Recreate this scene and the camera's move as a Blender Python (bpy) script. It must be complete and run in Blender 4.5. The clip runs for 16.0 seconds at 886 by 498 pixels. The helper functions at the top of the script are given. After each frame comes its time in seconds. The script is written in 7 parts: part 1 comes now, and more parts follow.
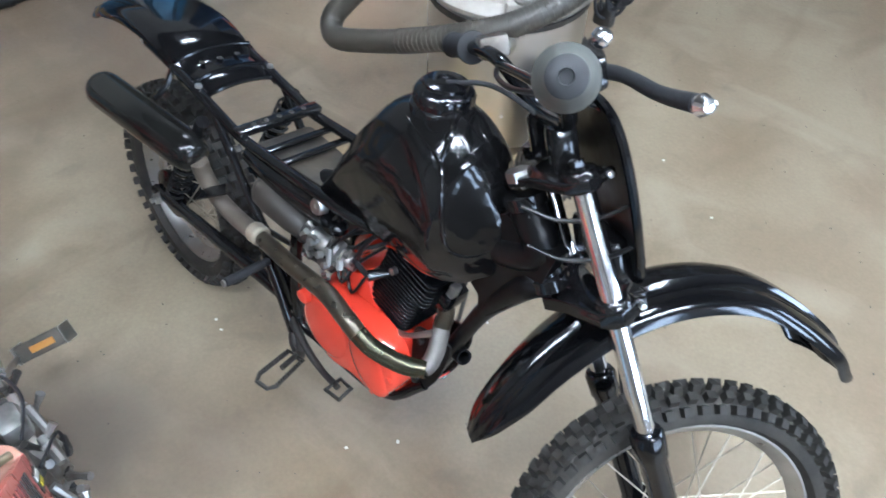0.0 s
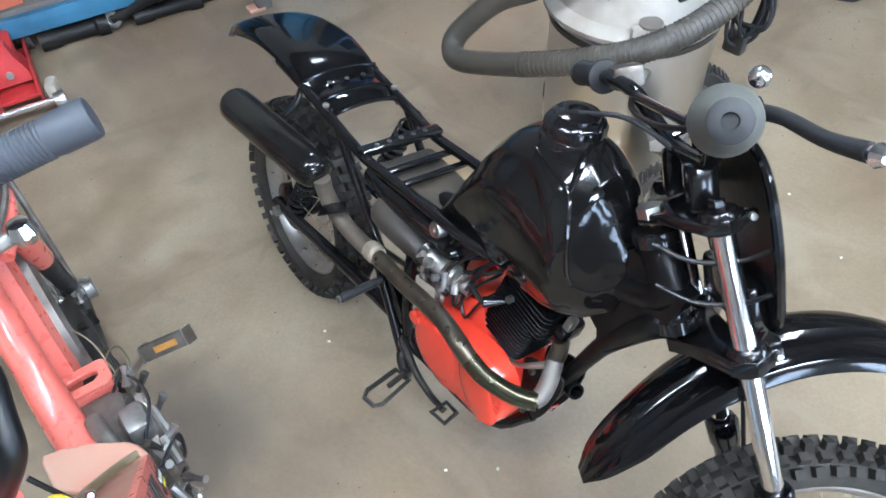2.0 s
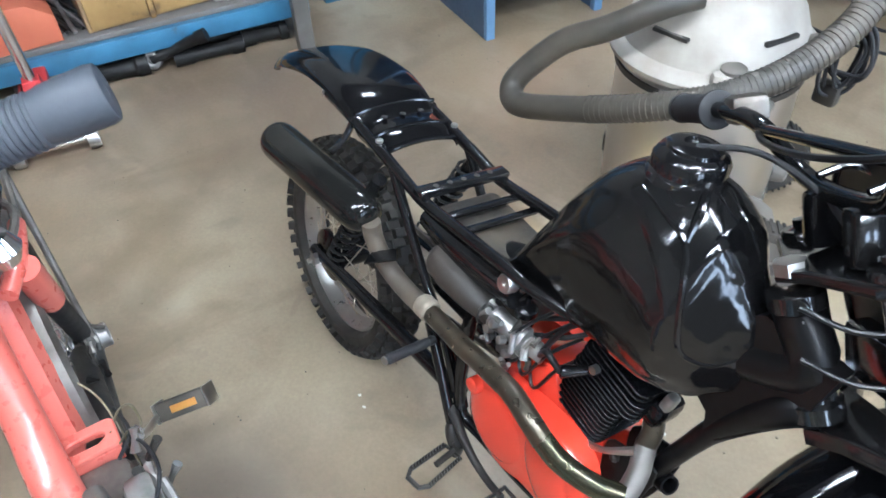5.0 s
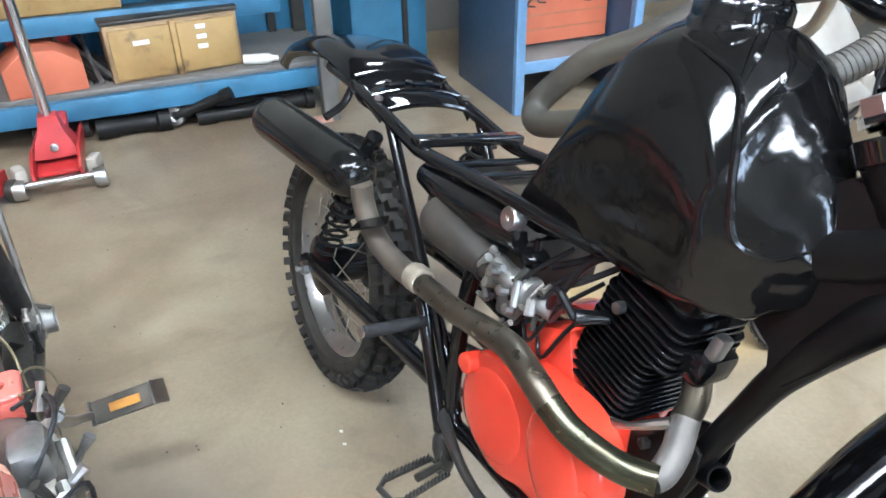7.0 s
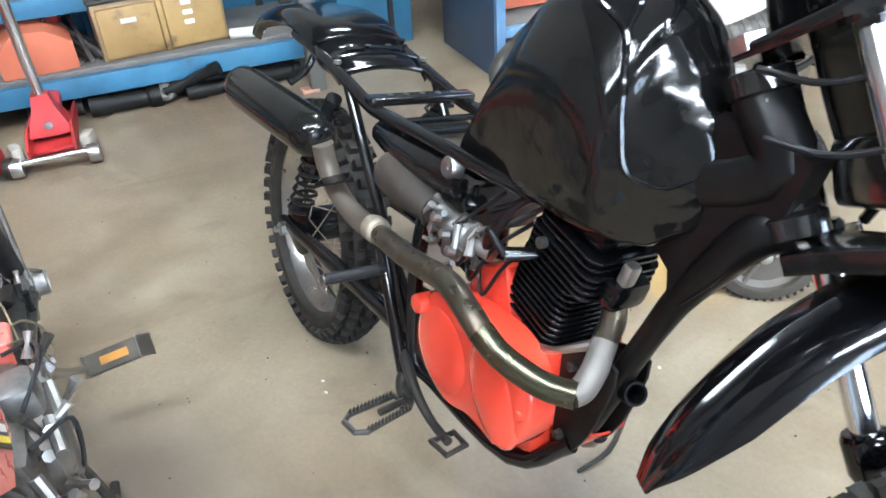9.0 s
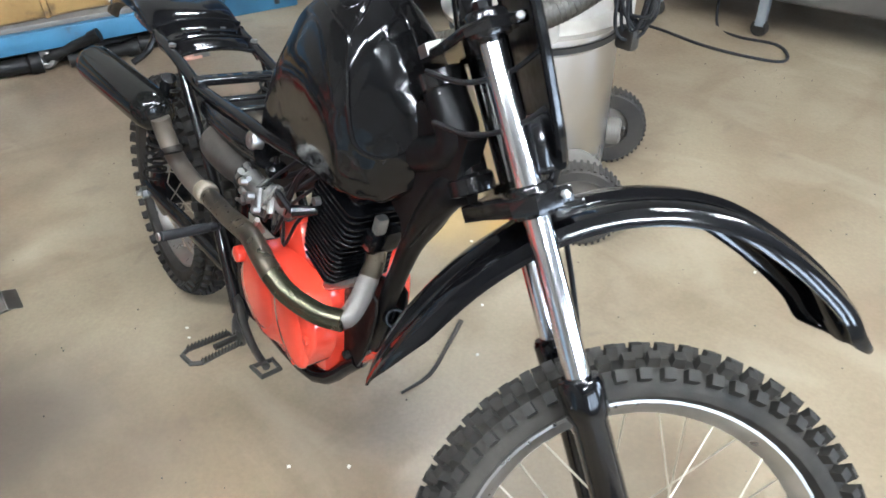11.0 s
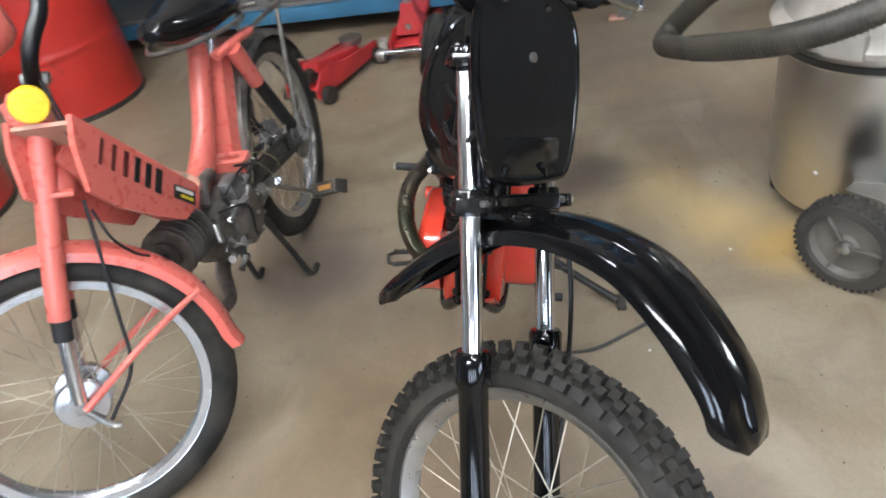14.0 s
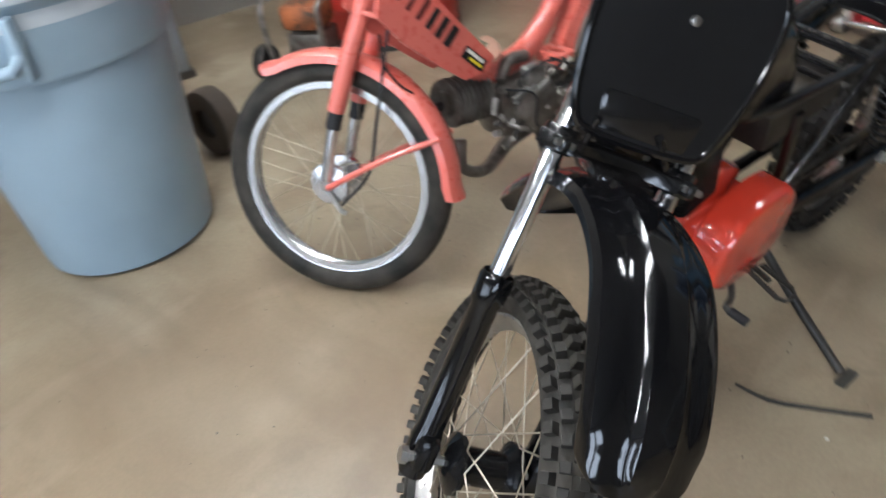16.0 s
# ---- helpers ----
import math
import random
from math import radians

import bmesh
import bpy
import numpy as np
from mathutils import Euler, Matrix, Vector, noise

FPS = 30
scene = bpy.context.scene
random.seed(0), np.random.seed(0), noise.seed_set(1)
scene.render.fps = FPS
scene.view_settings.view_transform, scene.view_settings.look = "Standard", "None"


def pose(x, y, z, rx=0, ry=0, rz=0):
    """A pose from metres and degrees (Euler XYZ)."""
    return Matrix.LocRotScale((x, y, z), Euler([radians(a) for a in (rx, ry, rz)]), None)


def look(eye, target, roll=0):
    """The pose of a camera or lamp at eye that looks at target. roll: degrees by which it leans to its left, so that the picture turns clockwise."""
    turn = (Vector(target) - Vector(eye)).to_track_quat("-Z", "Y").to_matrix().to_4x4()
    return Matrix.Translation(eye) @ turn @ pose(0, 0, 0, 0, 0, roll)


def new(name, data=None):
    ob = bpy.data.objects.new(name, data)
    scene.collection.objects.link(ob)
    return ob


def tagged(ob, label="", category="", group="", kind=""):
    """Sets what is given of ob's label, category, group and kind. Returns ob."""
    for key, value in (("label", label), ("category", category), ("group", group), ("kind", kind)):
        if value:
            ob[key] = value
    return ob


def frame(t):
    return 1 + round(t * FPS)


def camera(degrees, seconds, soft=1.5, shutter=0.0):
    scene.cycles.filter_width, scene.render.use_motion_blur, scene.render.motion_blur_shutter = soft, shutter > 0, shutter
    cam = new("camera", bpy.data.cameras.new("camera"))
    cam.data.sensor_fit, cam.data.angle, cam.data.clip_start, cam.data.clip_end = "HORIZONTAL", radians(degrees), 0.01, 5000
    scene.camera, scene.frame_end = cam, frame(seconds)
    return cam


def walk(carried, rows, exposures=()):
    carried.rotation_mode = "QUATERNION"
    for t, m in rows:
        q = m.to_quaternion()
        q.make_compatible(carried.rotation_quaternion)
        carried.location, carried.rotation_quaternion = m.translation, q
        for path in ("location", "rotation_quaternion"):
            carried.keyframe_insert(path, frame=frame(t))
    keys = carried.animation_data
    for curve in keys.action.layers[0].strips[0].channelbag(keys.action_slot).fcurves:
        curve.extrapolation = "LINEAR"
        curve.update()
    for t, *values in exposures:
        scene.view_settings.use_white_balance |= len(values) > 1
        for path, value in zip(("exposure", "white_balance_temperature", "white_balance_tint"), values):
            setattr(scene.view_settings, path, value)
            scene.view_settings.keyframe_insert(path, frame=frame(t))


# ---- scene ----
cam = camera(62.1, 16.0, 1.6, 0.4)
PATH = [
    (0, (0.493, -0.585, 1.357), (-0.316, 0.422, -0.17), 1.4),
    (0.5, (0.472, -0.592, 1.364), (-0.465, 0.348, -0.132), -0.8),
    (1, (0.452, -0.607, 1.368), (-0.585, 0.245, -0.115), -3.5),
    (1.5, (0.453, -0.605, 1.366), (-0.578, 0.256, -0.116), -3.4),
    (2, (0.453, -0.594, 1.361), (-0.561, 0.261, -0.136), -3.8),
    (2.5, (0.449, -0.601, 1.36), (-0.556, 0.266, -0.136), -2.9),
    (3, (0.436, -0.607, 1.359), (-0.567, 0.316, -0.104), -1.1),
    (3.5, (0.415, -0.609, 1.35), (-0.594, 0.306, -0.114), -2.5),
    (4, (0.354, -0.61, 1.318), (-0.616, 0.305, -0.172), -2.3),
    (4.5, (0.327, -0.592, 1.28), (-0.675, 0.343, -0.177), -1.3),
    (4.7, (0.329, -0.585, 1.268), (-0.731, 0.327, -0.162), -1.9),
    (6.8, (0.375, -0.555, 0.943), (-0.987, 0.442, -0.13), -0.7),
    (7, (0.373, -0.563, 0.928), (-1.008, 0.43, -0.124), -1.2),
    (7.5, (0.374, -0.567, 0.913), (-1.004, 0.448, -0.122), -1.8),
    (8, (0.395, -0.563, 0.904), (-0.944, 0.487, -0.149), -1.6),
    (8.5, (0.432, -0.56, 0.912), (-0.889, 0.459, -0.19), -2.7),
    (9, (0.474, -0.547, 0.937), (-0.891, 0.398, -0.178), -3.6),
    (9.5, (0.52, -0.546, 0.973), (-0.754, 0.483, -0.176), -2.9),
    (10, (0.565, -0.555, 0.998), (-0.621, 0.539, -0.184), -2.1),
    (10.2, (0.593, -0.554, 1.002), (-0.54, 0.572, -0.202), -1.5),
    (12.3, (0.933, -0.333, 1.14), (-0.445, 0.465, -0.069), -4.4),
    (12.5, (0.966, -0.305, 1.15), (-0.433, 0.463, -0.055), -5.7),
    (13, (0.988, -0.231, 1.138), (-0.488, 0.272, -0.114), -7.8),
    (13.5, (1.025, -0.104, 1.119), (-0.529, -0.011, -0.137), -14.2),
    (14, (1.057, -0.004, 1.127), (-0.537, -0.217, -0.062), -13.7),
    (14.5, (1.107, 0.139, 1.151), (-0.47, -0.316, 0.008), -11.8),
    (15, (1.068, 0.222, 1.123), (-0.396, -0.317, -0.129), -4.8),
    (15.5, (0.989, 0.333, 1.098), (-0.257, -0.615, -0.146), -8.8),
    (15.6, (0.967, 0.34, 1.097), (-0.233, -0.636, -0.171), -10.5),
    (16, (0.945, 0.414, 1.057), (-0.124, -0.813, -0.106), -8.7),
]
EXPOSURE = [(0, 0.64, 4950, 8), (0.6, 0.76, 4950, 8), (2.0, 0.74, 5000, 8), (4.7, 0.83, 5050, 8), (6.8, 1.04, 5150, 7), (10.2, 1.14, 5250, 7), (12.3, 0.32, 5500, 10), (14.5, 0.22, 5550, 10), (16, 0.07, 5600, 10)]
walk(cam, [(t, look(eye, target, roll)) for t, eye, target, roll in PATH], EXPOSURE)

# ---- world and light ----
world = bpy.data.worlds.new("world")
scene.world = world
world.use_nodes = True
wn = world.node_tree
sky = wn.nodes.new("ShaderNodeTexSky")
sky.sky_type, sky.sun_disc = "NISHITA", False
sky.sun_elevation, sky.sun_rotation = radians(50), radians(245)
wn.links.new(sky.outputs[0], wn.nodes["Background"].inputs[0])
wn.nodes["Background"].inputs[1].default_value = 0.12


def area(name, at, to, sx, sy, watts, colour):
    data = bpy.data.lights.new(name, "AREA")
    data.shape, data.size, data.size_y, data.energy, data.color = "RECTANGLE", sx, sy, watts, colour
    ob = new(name, data)
    ob.matrix_world = look(at, to)
    return ob


sun_data = bpy.data.lights.new("sun", "SUN")
sun_data.energy, sun_data.angle, sun_data.color = 2.0, radians(0.5), (1.0, 0.95, 0.88)
new("sun", sun_data).matrix_world = look((-6, -3, 8), (0, 0, 0))
# area lamps for daylight in the unseen east and north openings; the north pair is added fill
for k in range(4):
    spot = Matrix.Rotation(radians(-14), 4, "Z") @ Vector((4.22, (-0.55, 0.375, 1.225, 2.15)[k], 1.45))
    area("daylight_opening", spot, spot + Matrix.Rotation(radians(-14), 4, "Z") @ Vector((-1, 0, 0)), 0.34, 1.7, 18, (0.92, 0.96, 1.0))
for k in range(2):
    spot = Matrix.Rotation(radians(-14), 4, "Z") @ Vector((2.35 + 1.1 * k, 4.42, 1.5))
    area("north_fill", spot, spot + Matrix.Rotation(radians(-14), 4, "Z") @ Vector((0, -1, 0)), 0.85, 1.3, 29, (0.92, 0.96, 1.0))

# ---- materials ----


def mat(name, col, rough=0.5, metal=0.0, col2=None, scale=8.0, amount=0.5, bump=0.0, bscale=60.0, coat=0.0, rvar=0.12, spot=None, spot_at=0.62, spot_scale=14.0, spec=0.5):
    """Principled surface with mottling at two scales, roughness variation, fine relief and optional worn spots."""
    m = bpy.data.materials.new(name)
    m.use_nodes = True
    t = m.node_tree
    n, l = t.nodes, t.links
    b = n["Principled BSDF"]
    co = n.new("ShaderNodeTexCoord")
    n1 = n.new("ShaderNodeTexNoise")
    n1.inputs["Scale"].default_value, n1.inputs["Detail"].default_value = scale, 6
    n2 = n.new("ShaderNodeTexNoise")
    n2.inputs["Scale"].default_value, n2.inputs["Detail"].default_value = bscale, 4
    for q in (n1, n2):
        l.new(co.outputs["Object"], q.inputs["Vector"])
    mix = n.new("ShaderNodeMix")
    mix.data_type = "RGBA"
    mix.inputs["A"].default_value = (*col, 1)
    mix.inputs["B"].default_value = (*(col2 or [c * 0.62 for c in col]), 1)
    ramp = n.new("ShaderNodeMapRange")
    ramp.inputs["From Min"].default_value, ramp.inputs["From Max"].default_value = 0.35, 0.7
    ramp.inputs["To Max"].default_value = amount
    l.new(n1.outputs["Fac"], ramp.inputs["Value"])
    l.new(ramp.outputs[0], mix.inputs["Factor"])
    last = mix.outputs["Result"]
    if spot:
        n3 = n.new("ShaderNodeTexNoise")
        n3.inputs["Scale"].default_value, n3.inputs["Detail"].default_value = spot_scale, 8
        l.new(co.outputs["Object"], n3.inputs["Vector"])
        r3 = n.new("ShaderNodeMapRange")
        r3.inputs["From Min"].default_value, r3.inputs["From Max"].default_value = spot_at, spot_at + 0.14
        l.new(n3.outputs["Fac"], r3.inputs["Value"])
        m3 = n.new("ShaderNodeMix")
        m3.data_type = "RGBA"
        m3.inputs["B"].default_value = (*spot, 1)
        l.new(r3.outputs[0], m3.inputs["Factor"])
        l.new(last, m3.inputs["A"])
        last = m3.outputs["Result"]
    l.new(last, b.inputs["Base Color"])
    rr = n.new("ShaderNodeMapRange")
    rr.inputs["To Min"].default_value, rr.inputs["To Max"].default_value = max(0.02, rough - rvar), min(1, rough + rvar)
    l.new(n2.outputs["Fac"], rr.inputs["Value"])
    l.new(rr.outputs[0], b.inputs["Roughness"])
    b.inputs["Metallic"].default_value = metal
    b.inputs["Specular IOR Level"].default_value = spec
    b.inputs["Coat Weight"].default_value, b.inputs["Coat Roughness"].default_value = coat, 0.06
    if bump:
        bp = n.new("ShaderNodeBump")
        bp.inputs["Strength"].default_value, bp.inputs["Distance"].default_value = bump, 0.004
        l.new(n2.outputs["Fac"], bp.inputs["Height"])
        l.new(bp.outputs[0], b.inputs["Normal"])
    return m


TANKP = mat("thick_gloss_black_paint", (0.003, 0.003, 0.0035), 0.10, rvar=0.10, col2=(0.012, 0.011, 0.009), scale=5, spec=0.44, bump=0.22, bscale=26, amount=0.4)
MUFF = mat("dusty_gloss_black", (0.004, 0.004, 0.004), 0.13, rvar=0.06, spec=0.34, col2=(0.022, 0.021, 0.017), amount=0.6, scale=7, bump=0.04)
PLATEM = mat("plain_black_plastic", (0.005, 0.005, 0.0055), 0.38, col2=(0.009, 0.009, 0.009), bump=0.03, spec=0.3)
BOOT = mat("dusty_rubber_boot", (0.042, 0.035, 0.027), 0.5, col2=(0.016, 0.014, 0.012), amount=0.7, bump=0.2)
COLLAR = mat("pale_dusty_collar", (0.30, 0.26, 0.20), 0.7, metal=0.1, col2=(0.17, 0.14, 0.10), amount=0.8, scale=40, bump=0.3)
GLOSS = mat("gloss_black_paint", (0.003, 0.003, 0.0035), 0.10, rvar=0.05, spec=0.52, bump=0.07, bscale=22, amount=0.4)
SATIN = mat("satin_black_paint", (0.004, 0.004, 0.0045), 0.12, col2=(0.012, 0.011, 0.010), amount=0.5, bump=0.05, spec=0.55, spot=(0.07, 0.065, 0.055), spot_at=0.70, spot_scale=40)
TRAY = mat("dirt_caked_black_tray", (0.012, 0.010, 0.008), 0.6, col2=(0.055, 0.043, 0.027), amount=0.9, scale=16, bump=0.4)
RIMD = mat("grimy_worn_rim", (0.50, 0.49, 0.47), 0.30, metal=0.9, rvar=0.08, col2=(0.22, 0.20, 0.17), amount=0.6, scale=14, bump=0.05)
BLACKM = mat("black_engine_paint", (0.0035, 0.0035, 0.004), 0.16, col2=(0.007, 0.007, 0.007), bump=0.22, bscale=45, spec=0.3)
RUBBER = mat("tyre_rubber", (0.011, 0.0102, 0.009), 0.66, col2=(0.052, 0.045, 0.036), amount=0.75, spec=0.25, bump=0.25, scale=14)
GRIP = mat("grip_rubber", (0.012, 0.012, 0.013), 0.55, col2=(0.034, 0.034, 0.035), amount=0.5, bump=0.2, spec=0.3)
MGRIP = mat("dusty_bluish_grip_rubber", (0.030, 0.034, 0.042), 0.55, col2=(0.060, 0.064, 0.070), amount=0.6, scale=14, bump=0.15, spec=0.35)
FRAMEM = mat("worn_black_frame_paint", (0.003, 0.003, 0.0033), 0.34, col2=(0.007, 0.0065, 0.006), amount=0.5, bump=0.1, spec=0.22)
CABLE = mat("black_cable_sheath", (0.004, 0.004, 0.0045), 0.35, col2=(0.010, 0.010, 0.010), spec=0.35)
FLANGE = mat("dusty_grip_flange", (0.088, 0.090, 0.078), 0.6, col2=(0.045, 0.046, 0.042), amount=0.6, bump=0.2)
CHROME = mat("chrome", (0.84, 0.84, 0.86), 0.15, metal=1.0, rvar=0.06, amount=0.2, scale=20)
RIM = mat("worn_rim_metal", (0.60, 0.60, 0.60), 0.26, metal=0.9, rvar=0.03, col2=(0.48, 0.47, 0.45), amount=0.3, scale=20)
ALU = mat("dull_aluminium", (0.36, 0.35, 0.33), 0.42, metal=0.8, col2=(0.10, 0.095, 0.085), amount=0.85, bump=0.2, scale=25)
BOLT = mat("zinc_bolt", (0.5, 0.49, 0.46), 0.35, metal=1.0, amount=0.5)
ORANGE = mat("orange_enamel", (0.74, 0.056, 0.026), 0.20, col2=(0.58, 0.040, 0.019), amount=0.45, coat=0.9, rvar=0.1, bump=0.16, bscale=22)
PIPE = mat("browned_exhaust_steel", (0.062, 0.054, 0.040), 0.30, metal=0.7, col2=(0.115, 0.090, 0.058), amount=0.8, scale=18, bump=0.08)
PIPED = mat("dusty_exhaust_steel", (0.11, 0.091, 0.068), 0.55, metal=0.35, col2=(0.06, 0.05, 0.04), amount=0.8, scale=22, bump=0.2)
PIPEG = mat("greened_exhaust_steel", (0.048, 0.054, 0.033), 0.24, metal=0.75, col2=(0.085, 0.070, 0.042), amount=0.8, scale=16, bump=0.05)
ELBOW = mat("grey_exhaust_elbow", (0.15, 0.138, 0.125), 0.55, metal=0.4, col2=(0.10, 0.09, 0.08), amount=0.7, scale=25, bump=0.2)
HOSE = mat("dusty_black_hose", (0.030, 0.027, 0.021), 0.5, col2=(0.085, 0.070, 0.050), amount=0.7, scale=6, bump=0.1)
STEEL = mat("stainless_drum", (0.70, 0.70, 0.70), 0.30, metal=1.0, col2=(0.50, 0.46, 0.40), amount=0.6, scale=3.0, rvar=0.05)
VACLID = mat("dirty_grey_plastic", (0.42, 0.39, 0.34), 0.5, col2=(0.22, 0.19, 0.15), amount=0.8, scale=9, bump=0.1)
VACTYRE = mat("dusty_wheel_rubber", (0.022, 0.019, 0.016), 0.8, col2=(0.06, 0.050, 0.038), amount=0.7, bump=0.2)
VACRIM = mat("dusty_wheel_plastic", (0.14, 0.125, 0.105), 0.55, col2=(0.07, 0.06, 0.05), amount=0.7)
BLUE = mat("blue_bench_paint", (0.050, 0.160, 0.275), 0.42, col2=(0.026, 0.082, 0.145), amount=0.7, scale=7, bump=0.1, spot=(0.05, 0.05, 0.05), spot_at=0.68)
BLUED = mat("dark_blue_cabinet_paint", (0.05, 0.085, 0.15), 0.42, col2=(0.035, 0.055, 0.09), amount=0.6, scale=5, bump=0.05)
BLUEL = mat("light_blue_trim_paint", (0.16, 0.28, 0.45), 0.45, col2=(0.10, 0.18, 0.30), amount=0.6)
WOOD = mat("yellow_pine", (0.35, 0.225, 0.078), 0.55, spot=(0.10, 0.06, 0.025), spot_at=0.60, col2=(0.24, 0.14, 0.045), amount=0.9, scale=11, bump=0.15)
WOODD = mat("stained_bench_wood", (0.30, 0.20, 0.10), 0.6, col2=(0.16, 0.10, 0.05), amount=0.8, scale=9, bump=0.15)
SHELF = mat("dusty_grey_shelf", (0.15, 0.138, 0.122), 0.6, col2=(0.11, 0.10, 0.09), amount=0.8, scale=6, bump=0.1)
DARK = mat("grimy_dark_metal", (0.014, 0.013, 0.012), 0.45, col2=(0.045, 0.04, 0.03), amount=0.8, scale=14, bump=0.2)
RED = mat("red_moped_enamel", (0.60, 0.128, 0.096), 0.30, col2=(0.56, 0.165, 0.125), amount=0.55, coat=0.25, scale=6, bump=0.015)
REDB = mat("red_drum_paint", (0.44, 0.026, 0.017), 0.34, col2=(0.30, 0.02, 0.013), amount=0.6, scale=5, bump=0.05, spot=(0.16, 0.02, 0.015), spot_at=0.66)
REDJ = mat("red_jack_paint", (0.42, 0.028, 0.028), 0.38, col2=(0.26, 0.02, 0.02), amount=0.7, scale=15, bump=0.1)
BLACKG = mat("black_greasy_steel", (0.006, 0.0058, 0.0055), 0.5, col2=(0.014, 0.013, 0.011), amount=0.7, scale=14, bump=0.2, spec=0.22)
POST = mat("dull_grey_post_paint", (0.13, 0.125, 0.115), 0.5, metal=0.2, col2=(0.07, 0.062, 0.055), amount=0.8, scale=9, bump=0.1)
DUSTED = mat("dust_covered_red_paint", (0.40, 0.245, 0.175), 0.65, col2=(0.42, 0.155, 0.11), amount=0.9, scale=9, bump=0.08)
SALMON = mat("faded_orange_paint", (0.52, 0.15, 0.075), 0.55, col2=(0.40, 0.10, 0.05), amount=0.6, bump=0.06)
GRIMO = mat("grimy_orange_paint", (0.36, 0.11, 0.035), 0.5, col2=(0.07, 0.035, 0.018), amount=0.95, scale=10, bump=0.2, spot=(0.03, 0.024, 0.018), spot_at=0.5, spot_scale=18)
WHITE = mat("white_drum_lid", (0.75, 0.75, 0.72), 0.45, col2=(0.6, 0.58, 0.54), amount=0.5)
BIN = mat("grey_blue_bin_plastic", (0.27, 0.36, 0.43), 0.42, col2=(0.21, 0.29, 0.35), amount=0.6, scale=4, bump=0.08, bscale=120)
BINR = mat("worn_bin_rim_plastic", (0.46, 0.51, 0.54), 0.5, col2=(0.28, 0.34, 0.38), amount=0.7, scale=9)
YELLOW = mat("yellow_reflector", (0.85, 0.55, 0.01), 0.25, col2=(0.8, 0.36, 0.01), amount=0.5, bump=0.5, bscale=220)
AMBER = mat("amber_reflector", (0.48, 0.23, 0.045), 0.4, col2=(0.36, 0.16, 0.04), amount=0.4, bump=0.3, bscale=200)
GREASE = mat("greasy_casting", (0.19, 0.175, 0.155), 0.42, metal=0.55, col2=(0.05, 0.04, 0.03), amount=0.9, scale=22, bump=0.35)
GREY = mat("galvanised_leg", (0.25, 0.27, 0.29), 0.5, metal=0.4, col2=(0.16, 0.17, 0.18), amount=0.7)
# wall and ceiling colours are kept dark so black paint reflects little
WALL = mat("workshop_wall_paint", (0.17, 0.157, 0.138), 0.8, col2=(0.12, 0.11, 0.095), amount=0.6, scale=1.5, bump=0.1)
TRAYW = mat("white_light_tray", (0.62, 0.61, 0.58), 0.5)
CEIL = mat("dark_unseen_ceiling", (0.17, 0.165, 0.15), 0.85, col2=(0.11, 0.105, 0.095), amount=0.5, scale=1.5)
DECAL = mat("black_decal", (0.012, 0.012, 0.012), 0.4)
DECALB = mat("dark_maroon_stripe", (0.10, 0.018, 0.015), 0.4)
DECALW = mat("decal_white", (0.75, 0.75, 0.7), 0.4)
DECALY = mat("decal_yellow", (0.75, 0.6, 0.02), 0.4)
PAPER = mat("paper_label", (0.7, 0.68, 0.62), 0.7)
SPOKE = mat("dull_spoke_wire", (0.50, 0.44, 0.34), 0.38, metal=0.8, amount=0.6, scale=30)
GLOW = bpy.data.materials.new("lit_light_tube")
GLOW.use_nodes = True
GLOW.node_tree.nodes["Principled BSDF"].inputs["Emission Color"].default_value = (1.0, 0.95, 0.86, 1)
GLOW.node_tree.nodes["Principled BSDF"].inputs["Emission Strength"].default_value = 108.0
LENS = mat("headlamp_chrome", (0.75, 0.75, 0.75), 0.2, metal=0.9)


